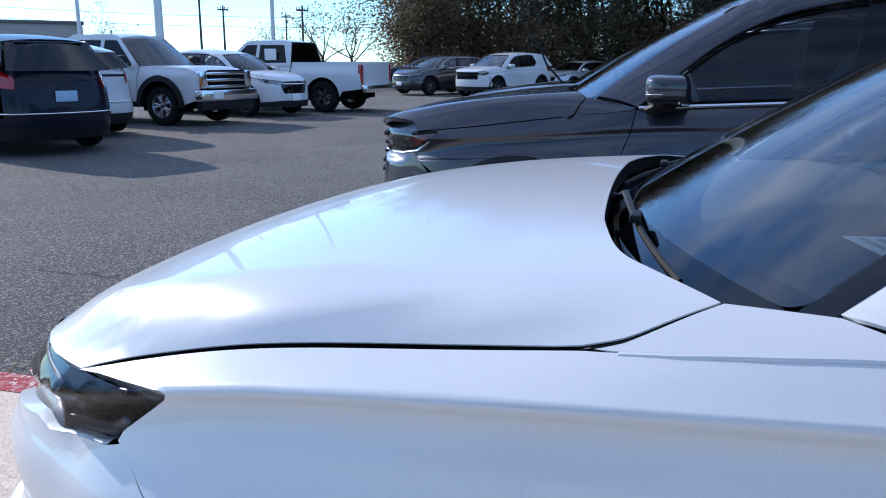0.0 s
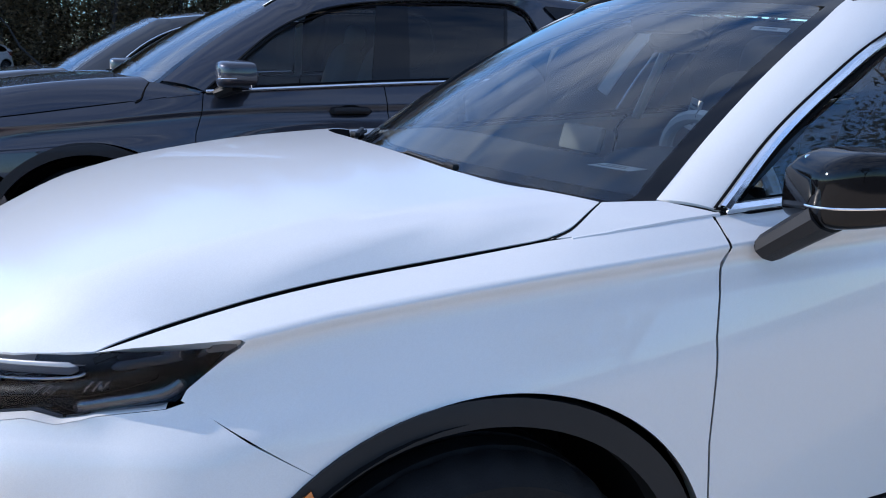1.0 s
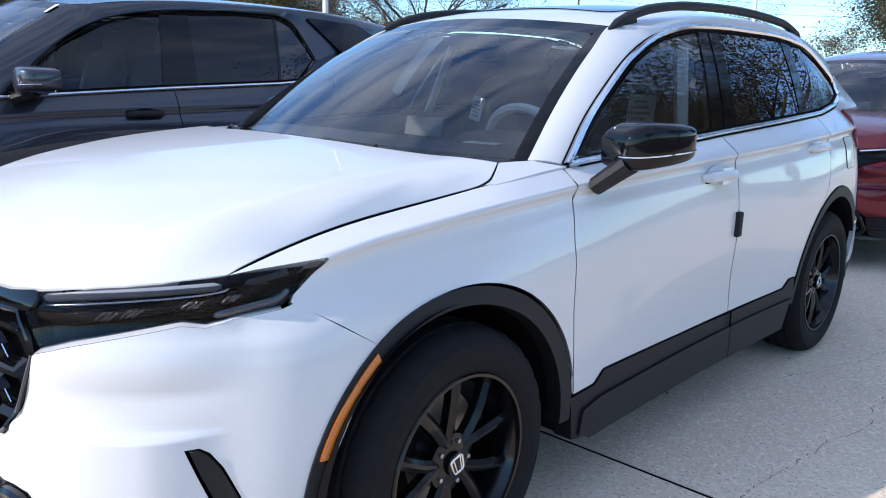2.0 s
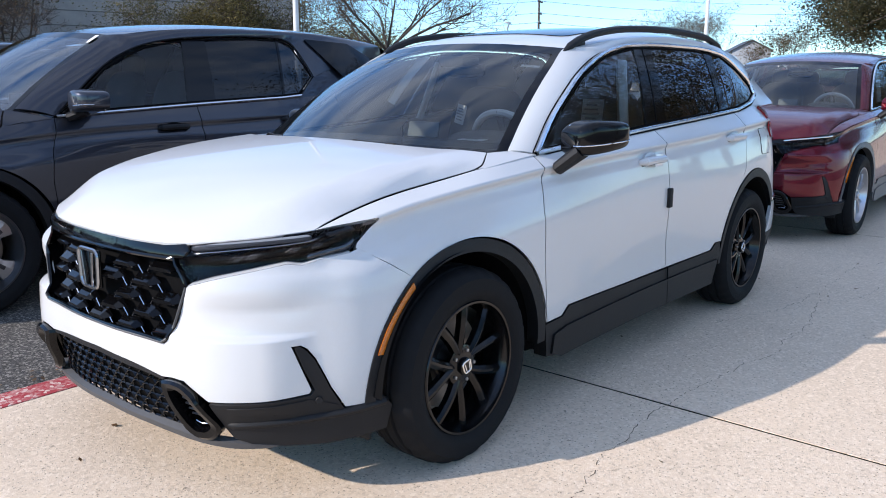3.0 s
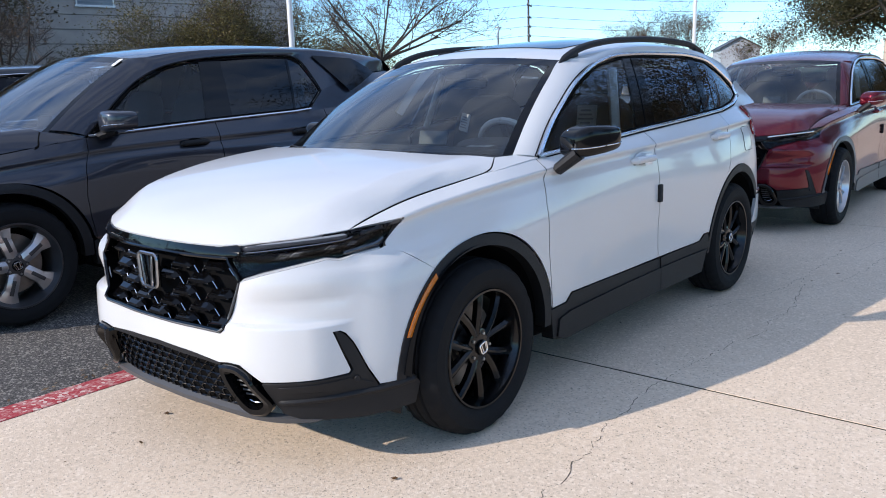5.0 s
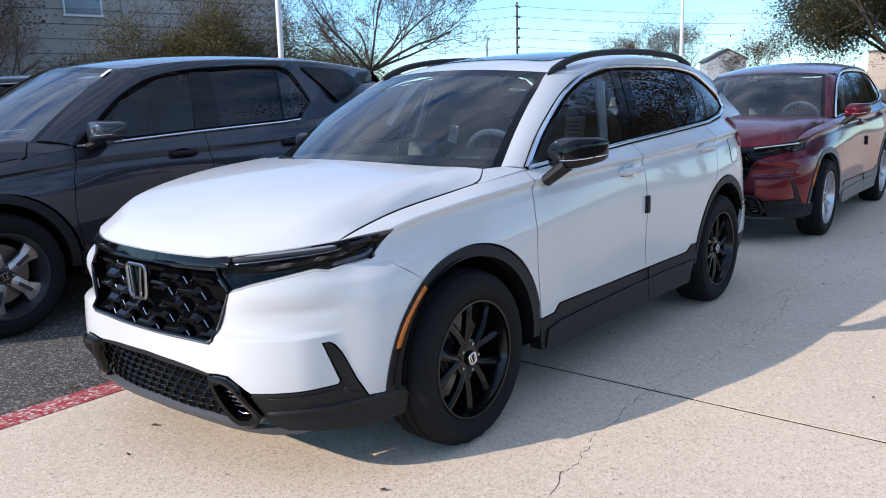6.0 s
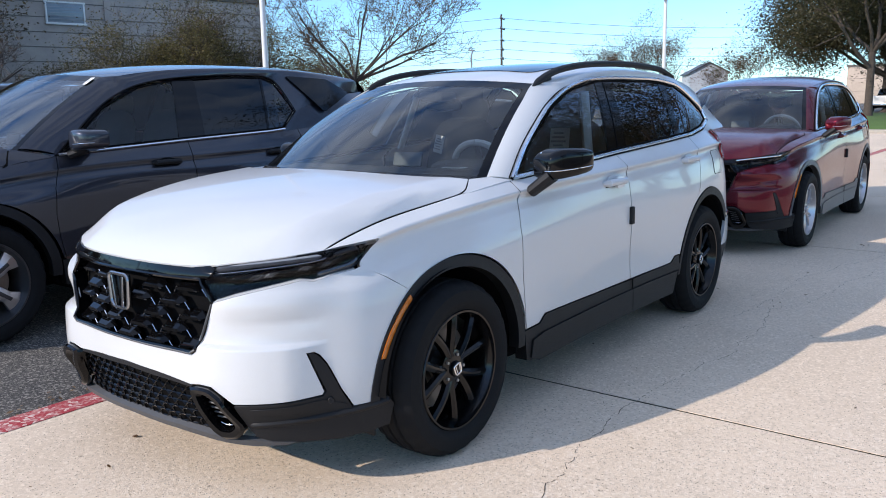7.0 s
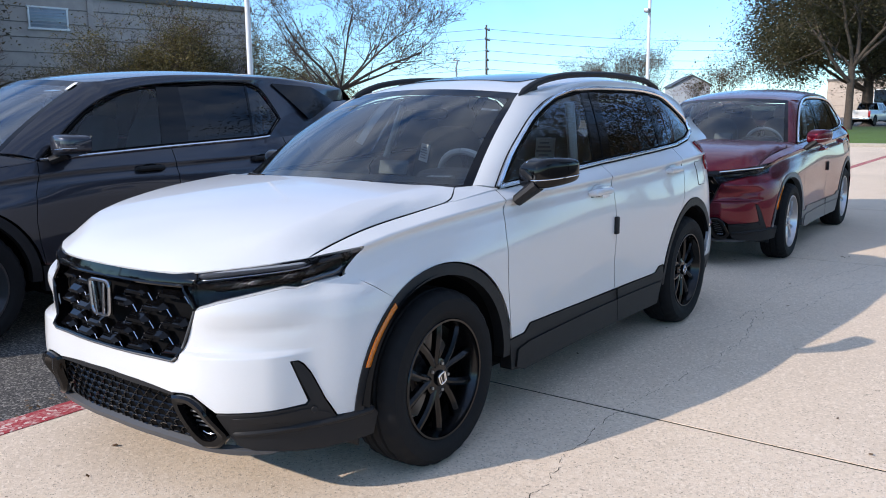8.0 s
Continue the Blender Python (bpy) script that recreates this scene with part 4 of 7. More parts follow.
    for c, b0, b1, name in ((cf, -2, 182, "front_arch_cladding"), (cr, -2, 178, "rear_arch_cladding")):
        rin = spec["arch_in"] + (0.015 if c is cr else 0)
        ri = arc(c[0] + (0.02 if c is cf else 0), c[1], c[2] - 0.001, b0, b1, 44) + arc(c[0] + (0.03 if c is cf else 0.02), c[1], rin, b1, b0, 44)
        both(name, panel(ri, side, cell, 0.001, 0.05, 0.006), cladding, car)
    # wheel wells
    for x in (0.0, spec["axle_r"]):
        r = spec["arch_in"] + 0.012
        w = spec["wheel"][0]
        pr = arc(x, 0.36, r, 2, 186, 30)
        verts = [(px, y, pz) for px, pz in pr for y in (w - 0.28, w + 0.085)]
        faces = [(2 * i, 2 * i + 1, 2 * i + 3, 2 * i + 2) for i in range(len(pr) - 1)]
        liner = Geo().add(verts, faces).add([(px, w - 0.28, pz) for px, pz in pr], [tuple(range(len(pr)))])
        both("wheel_liner", liner, M_SHADOW, car)
    # underbody
    x1, x2 = f["nose"](0.4) - 0.3, f["tail"](0.4) + 0.3
    yb = spec["wheel"][0] - 0.3
    part("underbody", box(x1 - x2, 2 * yb, 0.5, ((x1 + x2) / 2, 0, 0.47), 0.03), M_SHADOW, car)
    xm = spec["axle_r"] + 0.62
    part("floor_pan", box(-0.62 - xm, 2 * yb + 0.44, 0.22, ((xm - 0.62) / 2, 0, 0.32), 0.02), M_SHADOW, car)
    # unseen dark block, added so the hood gaps open onto darkness
    part("engine_bay_block", box(0.85, 2 * yb + 0.2, 0.25, (0.12, 0, 0.76), 0.05), M_SHADOW, car)
    # dark tubes that stand in for the shade inside the panel gaps
    for name, pts in (("hood_gap_shade", [(x, z - 0.004) for x, z in gap_line]), ("door_gap_shade", spec["door_f"]), ("door_gap_shade", mid), ("door_gap_shade", rear)):
        path = [Vector(side(x, z)) - Vector((0, 0.002, 0.0085) if name == "hood_gap_shade" else (0, 0.011, 0)) for x, z in dense(pts, 0.05, False)]
        both(name, tube(path, 0.007, 5), M_SHADOW, car)
    corner = [Vector(S.hood(x, y)) - Vector((0, 0, 0.0095)) for y, x in smooth_points(spec["hood_rear"][:4], 5)]
    both("hood_gap_shade", tube(corner, 0.0085, 6), M_SHADOW, car)
    # windscreen and its black border
    sc = max(cell * 2, 0.04)
    ws = [(u, v) for u, v in rounded([(-0.955, -0.03), (0.955, -0.03), (0.945, 0.905), (-0.945, 0.905)], 0.05)]
    part("windscreen", panel(ws, S.screen, sc, 0, 0), M_GLASSW if spec.get("belt_only") else M_GLASS, car)
    fr = Geo()
    for o in ([(-1, -0.16), (-0.5, -0.16), (-0.36, -0.05), (0.30, -0.05), (0.42, -0.16), (1, -0.16), (1, -0.03), (-1, -0.03)], [(-1, 0.905), (1, 0.905), (1, 1.0), (-1, 1.0)], [(0.95, -0.03), (1, -0.03), (1, 0.905), (0.945, 0.905)], [(-1, -0.03), (-0.95, -0.03), (-0.945, 0.905), (-1, 0.905)]):
        fr.join(panel(o, S.screen, sc, 0, 0))
    part("windscreen_border", fr, M_GLOSS, car)
    # cowl under the hood's rear edge
    rear_edge = [(x, y) for y, x in tail_run if y >= -1e-6]
    rear_edge = rear_edge + [(x, -y) for x, y in rear_edge[::-1][1:]]
    cv = []
    for x, y in rear_edge:
        u = max(-1, min(1, y / S.screen(1, 0)[1]))
        p, q = Vector(S.hood(x, y)) + Vector((0.02, 0, -0.012)), Vector(S.screen(u, 0.02))
        p.z -= 0.03
        q.z -= 0.012
        m_ = (p + q) / 2 - Vector((0, 0, 0.03))
        cv += [p, m_, q]
    part("cowl", Geo().add(cv, [(3 * i + j, 3 * i + j + 1, 3 * i + j + 4, 3 * i + j + 3) for i in range(len(rear_edge) - 1) for j in range(2)]), M_GLOSS, car)
    # pillars and the roof's side, from the windscreen round to the tail
    dlo = spec["dlo"]
    n = len(dlo)
    top = [S.screen(1.0, v) for v in np.linspace(0.0, 1.0, 5)]
    rx = np.linspace(spec["screen_top"][0] - 0.1, spec["roof_rear"], n - 6)
    top += [S.roof(x, S.roof_half(x)) for x in rx] + [(spec["roof_rear"] - 0.06, S.roof_half(spec["roof_rear"]) - 0.02, f["roof"](spec["roof_rear"]) - 0.15)]
    low = [glass(*p) for p in dlo]
    tc = [curve([(i, p[c]) for i, p in enumerate(top)]) for c in range(3)]
    lc = [curve([(i, p[c]) for i, p in enumerate(low)]) for c in range(3)]

    def strip(s, v):
        k, t = s * (n - 1) / 3.0, v / 0.15
        a, b = Vector([c(k) for c in lc]), Vector([c(k) for c in tc])
        q = a.lerp(b, t)
        bulge = 0.18 * (b - a).length * t * (1 - t)
        return (q.x, q.y + bulge, q.z + bulge)

    g = panel([(0, 0), (3.0, 0), (3.0, 0.15), (0, 0.15)], strip, max(cell, 0.025), 0, 0.01)
    end, rg = dlo[-1], spec["rear_glass"]
    dp = spec["dlo_low"][-3:] + [dlo[-2], (spec["roof_rear"] - 0.05, f["roof"](spec["roof_rear"]) - 0.15), (rg[0][0] + 0.08, rg[0][2] + 0.02), (rg[0][0] + 0.1, f["zA"](-3.1) - 0.005), (spec["dlo_low"][-3][0], f["zA"](spec["dlo_low"][-3][0]) - 0.005)]
    g.join(panel(dp, glass, max(cell, 0.03), 0, 0.01))
    both("side_frame", g, paint, car)
    if spec.get("belt_only"):
        ft = spec["fender_top"]
        a, b, c, d = Vector(S.screen(1.0, -0.02)), Vector(glass(*dlo[0])), Vector(S.hood(*ft[5])), Vector(S.hood(*ft[4]))
        rows_ = [[a.lerp(b, q / 6), (a.lerp(b, q / 6) + d.lerp(c, q / 6)) / 2 + Vector((0, 0.004, 0.004)), d.lerp(c, q / 6)] for q in range(7)]
        patch_ = Geo().add([p for r_ in rows_ for p in r_], [(3 * q + k, 3 * q + k + 1, 3 * q + k + 4, 3 * q + k + 3) for q in range(6) for k in (0, 1)])
        both("pillar_foot", patch_, paint, car)
    # windows and the pillars between them
    for gl, name, door in ((spec["win_f"], "front_window", fdoors), (spec["win_r"], "rear_window", rdoors)):
        p = panel(gl, glass, 0.05, 0, 0.004)
        mat = (M_GLASSG if spec.get("belt_only") else M_GLASSF) if name == "front_window" else (M_PRIVACYG if spec.get("belt_only") else M_PRIVACY)
        part(name, p, mat, door[0])
        part(name, p.mirrored(), mat, door[1])
    both("quarter_window", panel(spec["win_q"], glass, 0.05, 0, 0.004), M_PRIVACY, car)
    both("b_pillar", panel(spec["pillar_b"], glass, 0.06, 0, 0.012, 0.003), M_GLOSS, car)
    both("c_pillar", panel(spec["pillar_c"], glass, 0.06, 0, 0.012, 0.003), M_GLOSS, car)
    seal = []
    loop = dlo + spec["dlo_low"][::-1][1:]
    for k in np.linspace(0, n - 1, 5 * (n - 1) + 1):
        seal.append(Vector([c(k) for c in lc]) + Vector((0, 0.009, 0.005)))
    for p in dense(spec["dlo_low"][::-1], 0.06, False)[1:-1]:
        seal.append(Vector(glass(*p)) + Vector((0, 0.009, 0.005)))
    both("window_trim", tube(seal + seal[:1], 0.006 if spec.get("belt_only") else 0.0105, 6, cap=False), chrome, car, "bright metal trim round the side windows" if chrome is M_CHROME else "")
    if spec.get("belt_only"):
        both("belt_trim", tube([Vector(glass(*p)) + Vector((0, 0.014, 0.0)) for p in dense(spec["dlo_low"][:-1], 0.06, False)], 0.009, 6), M_CHROME, car, "bright metal belt strip")
    else:
        # dark line as the shadow in the joint between trim and body, and the split of the door pillar
        joint = []
        for k in np.linspace(0, n - 1, 5 * (n - 1) + 1):
            a, b = Vector([c(k) for c in lc]), Vector([c(k) for c in tc])
            t = min(0.3, 0.0145 / max((b - a).length, 0.01))
            joint.append(Vector(strip(3.0 * k / (n - 1), 0.15 * t)) + Vector((0, 0.002, 0.001)))
        for x, z in dense(spec["dlo_low"][::-1], 0.06, False)[1:-1]:
            joint.append(Vector(glass(x, z - 0.008)) + Vector((0, 0.011, 0)))
        both("trim_joint_shade", tube(joint + joint[:1], 0.0032, 6, cap=False), M_SHADOW, car)
        (x0, z0_), (x1, z1_), (x2, z2_), (x3, z3_) = spec["pillar_b"][:4]
        split = [((x0 + x1) / 2, (z0_ + z1_) / 2), ((x2 + x3) / 2, (z2_ + z3_) / 2)]
        both("pillar_split", tube([Vector(glass(*p)) + Vector((0, 0.004, 0)) for p in dense(split, 0.06, False)], 0.003, 6), M_SHADOW, car)
    inner = inset(loop, 0.016)
    both("window_seal", tube([Vector(glass(*p)) for p in dense(inner, 0.06)] + [Vector(glass(*inner[0]))], 0.006, 6, cap=False), M_SHADOW, car)
    # small black corner ahead of the front window
    wf = spec["win_f"]
    both("mirror_corner", panel([dlo[0], wf[0], wf[-1], dlo[1]], glass, 0.05, 0, 0.004), M_GLOSS, car)
    # roof
    hw = spec["roof_edge_y"]
    tx = spec["screen_top"][0]
    ro = [(tx + spec["screen_bow"][1] * (1 - (u / 8) ** 2), spec["screen_top"][1] * u / 8) for u in range(-8, 9)]
    ro += [(x, S.roof_half(x)) for x in np.linspace(tx - 0.1, spec["roof_rear"], 14)] + [(spec["roof_rear"] - 0.05, 0.3), (spec["roof_rear"] - 0.06, 0), (spec["roof_rear"] - 0.05, -0.3)] + [(x, -S.roof_half(x)) for x in np.linspace(spec["roof_rear"], tx - 0.1, 14)]
    part("roof", panel(ro, S.roof, max(cell, 0.04), 0, 0.01), paint, car)
    if spec.get("sunroof"):
        a, b, c = spec["sunroof"]
        part("sunroof", panel(rounded([(a, -c), (a, c), (b, c), (b, -c)], 0.08), S.roof, 0.06, 0, 0.004, 0.004), M_GLOSS, car, "dark glass sunroof")
    if rail:
        zs = curve(spec["rail"])
        path = [(x, 0.575 * hw / 0.605, zs(x)) for x in np.linspace(spec["rail"][0][0], spec["rail"][-1][0], 30)]
        r = [0.006 if i in (0, 29) else 0.02 for i in range(30)]
        rg_ = tube(path, r, 10, 0.9)
        for x in (path[2], path[27]):
            rg_.join(box(0.10, 0.03, 0.035, (x[0], x[1], x[2] - 0.014), 0.012))
        both("roof_rail", rg_, M_PLASTIC, car, "black roof rail")
    # tail: gate, glass, lamps, bumper
    z0 = f["zA"](-3.1)

    def tail(w, z):
        p = S.tail(abs(w), z)
        return (p[0], math.copysign(p[1], w), p[2])

    part("tailgate", panel([(-0.62, 0.55), (0.62, 0.55), (0.62, z0), (-0.62, z0)], tail, max(cell, 0.05), 0.003, 0.01), paint, car)
    part("rear_bumper", panel([(-0.98, 0.42), (0.98, 0.42), (0.9, 0.6), (0.62, 0.56), (-0.62, 0.56), (-0.9, 0.6)], tail, max(cell, 0.05), 0, 0.02, 0.01), paint, car)
    part("rear_bumper_lower", panel([(-0.95, 0.24), (0.95, 0.24), (0.98, 0.42), (-0.98, 0.42)], tail, max(cell, 0.05), 0, 0.03, 0.012), cladding, car)
    both("tail_lamp", panel([(0.5, z0 - 0.28), (0.9, z0 - 0.2), (0.92, z0 - 0.02), (0.66, z0 + 0.0), (0.5, z0 - 0.12)], tail, 0.06, 0, 0.01, 0.012), M_TAIL, car)
    part("tail_strip", tube([Vector(tail(w / 10 * 0.9, 0.62)) + Vector((-0.014, 0, 0)) for w in range(-10, 11)], 0.011, 6), M_CHROME, car, "bright strip across the tail")
    part("tail_bar", panel([(-0.5, z0 - 0.16), (0.5, z0 - 0.16), (0.5, z0 - 0.12), (-0.5, z0 - 0.12)], tail, 0.1, 0, 0.006, 0.008), M_GLOSS, car)
    (bx, by, bz), (qx, qy, qz) = rg

    def back(u, v):
        return (bx + (qx - bx) * v - 0.05 * (1 - u * u), (by + (qy - by) * v) * u, bz + (qz - bz) * v)

    part("rear_glass", panel([(-1, 0), (1, 0), (1, 1), (-1, 1)], back, 0.1, 0, 0), M_PRIVACY, car)
    part("rear_spoiler", box(0.16, 2 * qy - 0.24, 0.03, (qx + 0.02, 0, qz + 0.0), 0.013), paint, car)
    if interior:
        build_interior(car, spec, S, seat or M_SEAT)
    return S, fdoors, rdoors


def build_interior(car, spec, S, seat):
    bx, by, bz = spec["screen_base"]
    o = bx + 0.44
    zz = bz - 1.095
    yh = by - 0.09
    # dashboard: a deep shelf that falls towards the cabin
    pr = [(o - 0.30, bz - 0.04), (o - 0.44, bz + 0.004), (o - 0.6, bz + 0.010), (o - 0.74, bz - 0.004), (o - 0.86, bz - 0.06), (o - 0.90, bz - 0.16), (o - 0.84, bz - 0.32), (o - 0.30, bz - 0.35)]
    part("dashboard", prism(pr, -yh, yh, 0.015), M_DASH, car)
    part("instrument_hood", ellipsoid(0.14, 0.19, 0.055, 0.7).moved(pose(o - 0.80, 0.37, bz - 0.012)), M_DASH, car)
    part("display", box(0.02, 0.19, 0.075, (0, 0, 0), 0.008).moved(pose(o - 0.775, 0, bz + 0.034, 0, -14)), M_WRAP, car, "film-wrapped centre display")
    wheel_at = pose(o - 0.92, 0.39, bz - 0.045, 0, -66, 0)
    ring = [(0.185 * math.cos(2 * math.pi * k / 32), 0.185 * math.sin(2 * math.pi * k / 32), 0) for k in range(33)]
    sw = part("steering_wheel", tube(ring, 0.017, 8, cap=False).moved(wheel_at), M_TRIM, car, "film-wrapped steering wheel rim")
    hubg = ellipsoid(0.075, 0.085, 0.03, 0.8).join(box(0.2, 0.035, 0.015, (0.09, 0, 0), 0.006)).join(box(0.03, 0.34, 0.015, (0, 0, 0), 0.006)).join(box(0.03, 0.03, 0.3, (0, 0, -0.16), 0.006))
    part("steering_hub", hubg.moved(wheel_at), M_DASH, car)
    for x, pair in ((o - 1.62, (0.38, -0.38)), (o - 2.5, (0.38, -0.38))):
        for y in pair:
            cush = ellipsoid(0.27, 0.25, 0.11, 0.55).moved(pose(x + 0.22, y, 0.66 + zz, 0, -8))
            backr = ellipsoid(0.085, 0.25, 0.33, 0.6).moved(pose(x - 0.12, y, 1.0 + zz, 0, -16))
            head = ellipsoid(0.055, 0.135, 0.095, 0.7).moved(pose(x - 0.25, y, 1.36 + zz, 0, -10)).join(tube([(x - 0.22, y - 0.05, 1.2 + zz), (x - 0.245, y - 0.05, 1.32 + zz)], 0.007)).join(tube([(x - 0.22, y + 0.05, 1.2 + zz), (x - 0.245, y + 0.05, 1.32 + zz)], 0.007))
            part("seat_cushion", cush, seat, car)
            part("seat_backrest", backr, seat, car)
            part("headrest", head, seat, car)
    part("rear_view_mirror", ellipsoid(0.025, 0.12, 0.035, 0.6).moved(pose(spec["screen_top"][0] + 0.02, 0, spec["screen_top"][2] - 0.10)), M_GLOSS, car)
    part("camera_housing", box(0.14, 0.16, 0.05, (spec["screen_top"][0] + 0.07, 0, spec["screen_top"][2] - 0.055), 0.015), M_DASH, car)
    x, z = spec["win_f"][1]
    b = [Vector(S.glass(x - 0.02, z)) - Vector((0, 0.13, 0)), Vector(S.glass(spec["win_f"][3][0] + 0.06, spec["win_f"][3][1] - 0.05)) - Vector((0, 0.06, 0))]
    trim_geo = tube(b, 0.028, 8, 0.7)
    part("inner_pillar_trim", trim_geo.mirrored(), M_TRIM, car)
    if not spec.get("belt_only"):
        part("inner_pillar_trim", trim_geo, M_TRIM, car)
    part("headliner", panel([(spec["screen_top"][0] - 0.2, -spec["roof_edge_y"] + 0.06), (spec["screen_top"][0] - 0.2, spec["roof_edge_y"] - 0.06), (spec["roof_rear"] + 0.1, spec["roof_edge_y"] - 0.06), (spec["roof_rear"] + 0.1, -spec["roof_edge_y"] + 0.06)], S.roof, 0.15, 0, 0, -0.035), M_TRIM, car)


def paper(name, w, h, mat, parent, m, bars, label):
    """A sheet with plain bars for print that cannot be read; it lies in its own x-y plane."""
    ob = part(name, box(w, h, 0.0012, (0, 0, 0), 0), mat, parent, label, m)
    if bars:
        g = Geo()
        for k in range(bars):
            g.join(box(w * (0.5 + 0.28 * ((k * 7) % 3) / 2), h * 0.32 / bars, 0.0008, (-w * 0.06, h * (0.36 - 0.72 * (k + 0.5) / bars), 0.0012), 0))
        part("print_bars", g, M_INK, ob)
    return ob


def add_mirrors(car, at, size, cap_mat, arm_mat, arm_from, fold=0):
    """Door mirrors: shell, glass, arm."""
    sx, sy, sz = size
    for sgn in (1, -1):
        if fold and sgn < 0:
            at, fold = (at[0] - 0.17, at[1] - 0.03, at[2] - 0.01), fold + 14
        g = ellipsoid(sx, sy, sz, 0.38, 44, 26)
        for i, (x, y, z) in enumerate(g.v):
            x = max(x, -sx * 0.62)
            t = y / sy
            z2 = z * (1 - 0.20 * t - 0.10 * t * t if z > 0 else 0.86 - 0.12 * t) + 0.010 * t
            if z > 0 and t < -0.4:
                z2 *= 1 - 1.1 * (t + 0.4) ** 2
            g.v[i] = (x - 0.03 * t * t, y, z2)
        shell = part("door_mirror", (g if sgn > 0 else g.mirrored()), cap_mat, car, "", pose(at[0], sgn * at[1], at[2], 0, 0, sgn * (fold - 6)))
        band = []
        for a in np.linspace(-1.45, 1.5, 30):
            c, s = math.cos(a) ** 0.38, math.copysign(abs(math.sin(a)) ** 0.38, a)
            band.append((sx * 1.005 * c - 0.03 * s * s, sgn * sy * 1.005 * s, -sz * 0.3 + 0.010 * s))
        part("mirror_band", tube(band, 0.0022, 6), M_CHROME, shell)
        part("mirror_glass", box(0.004, sy * 1.7, sz * 1.5, (-sx * 0.63, 0, 0), 0.002), M_CHROME, shell)
        a, b = Vector((arm_from[0], sgn * arm_from[1], arm_from[2])), Vector((at[0] + (0.08 if fold else -0.01), sgn * (at[1] - (0.03 if fold else sy * 0.35)), at[2] - sz * 0.75))
        part("mirror_arm", tube([a, a.lerp(b, 0.6), b], [0.05, 0.055, 0.06], 10, 0.55), arm_mat, car)


def add_handles(doors_f, doors_r, S, spots, mat, film=False):
    for doors, (x, z) in zip((doors_f, doors_r), spots):
        for d, sgn in zip(doors, (1, -1)):
            y = S.side(x, z)[1]
            g = tube([(x + 0.11, y - 0.004, z - 0.004), (x + 0.095, y + 0.022, z), (x, y + 0.030, z + 0.003), (x - 0.095, y + 0.024, z), (x - 0.115, y - 0.004, z - 0.004)], [0.012, 0.019, 0.019, 0.018, 0.012], 10, 1.0)
            part("handle", g if sgn > 0 else g.mirrored(), mat, d)
            # dark tube under the handle, drawn as its shadow
            shade_line = tube([(x + 0.10, y + 0.004, z - 0.019), (x, y + 0.006, z - 0.021), (x - 0.10, y + 0.004, z - 0.019)], 0.0045, 6)
            part("handle_shade", shade_line if sgn > 0 else shade_line.mirrored(), M_SHADOW, d)
            cup = ellipsoid(0.07, 0.012, 0.036, 0.8).moved(pose(x, y - 0.004, z))
            part("handle_cup", cup if sgn > 0 else cup.mirrored(), M_SHADOW if mat is M_PLASTIC else mat, d)
            if film and doors is doors_f and sgn > 0:
                part("film", box(0.075, 0.003, 0.17, (x - 0.02, y + 0.001, z - 0.07), 0.001).join(box(0.08, 0.003, 0.06, (x - 0.02, y + 0.033, z), 0.001)), M_FILM, d, "white protective film on the handle")


def add_wipers(car, S):
    for u0, u1 in ((0.76, 0.10), (-0.28, -0.90)):
        lift = Vector((0.008, 0, 0.012))
        pts = [Vector(S.screen(u0 + (u1 - u0) * k / 8, -0.085 + 0.045 * (k / 8) + 0.012 * math.sin(k / 8 * 2.8))) + lift for k in range(9)]
        g = tube(pts, 0.0042, 6, 1.6)
        root = Vector(S.screen(u1 - 0.03, -0.07)) + Vector((0.012, 0, 0.004))
        g.join(tube([root, pts[7] + Vector((0.004, 0, 0.012)), pts[4] + Vector((0.003, 0, 0.010))], [0.011, 0.007, 0.005], 8, 0.7))
        g.join(box(0.018, 0.05, 0.014, (0, 0, 0), 0.004).moved(Matrix.Translation(pts[4] + Vector((0.003, 0, 0.012)))))
        g.join(lathe([(0.001, 0.022), (0.014, 0.02), (0.017, 0.0), (0.017, -0.03)], 14).moved(Matrix.Translation(root) @ pose(0, 0, 0, 90)))
        part("wiper", g, M_PLASTIC, car, "black windscreen wiper")


COMPACT.update(
    sunroof=(-1.30, -2.1, 0.43),
    rail=[(-1.08, 1.488), (-1.2, 1.540), (-1.38, 1.583), (-1.7, 1.615), (-2.14, 1.627), (-2.66, 1.607), (-2.85, 1.566), (-2.92, 1.548)],
)


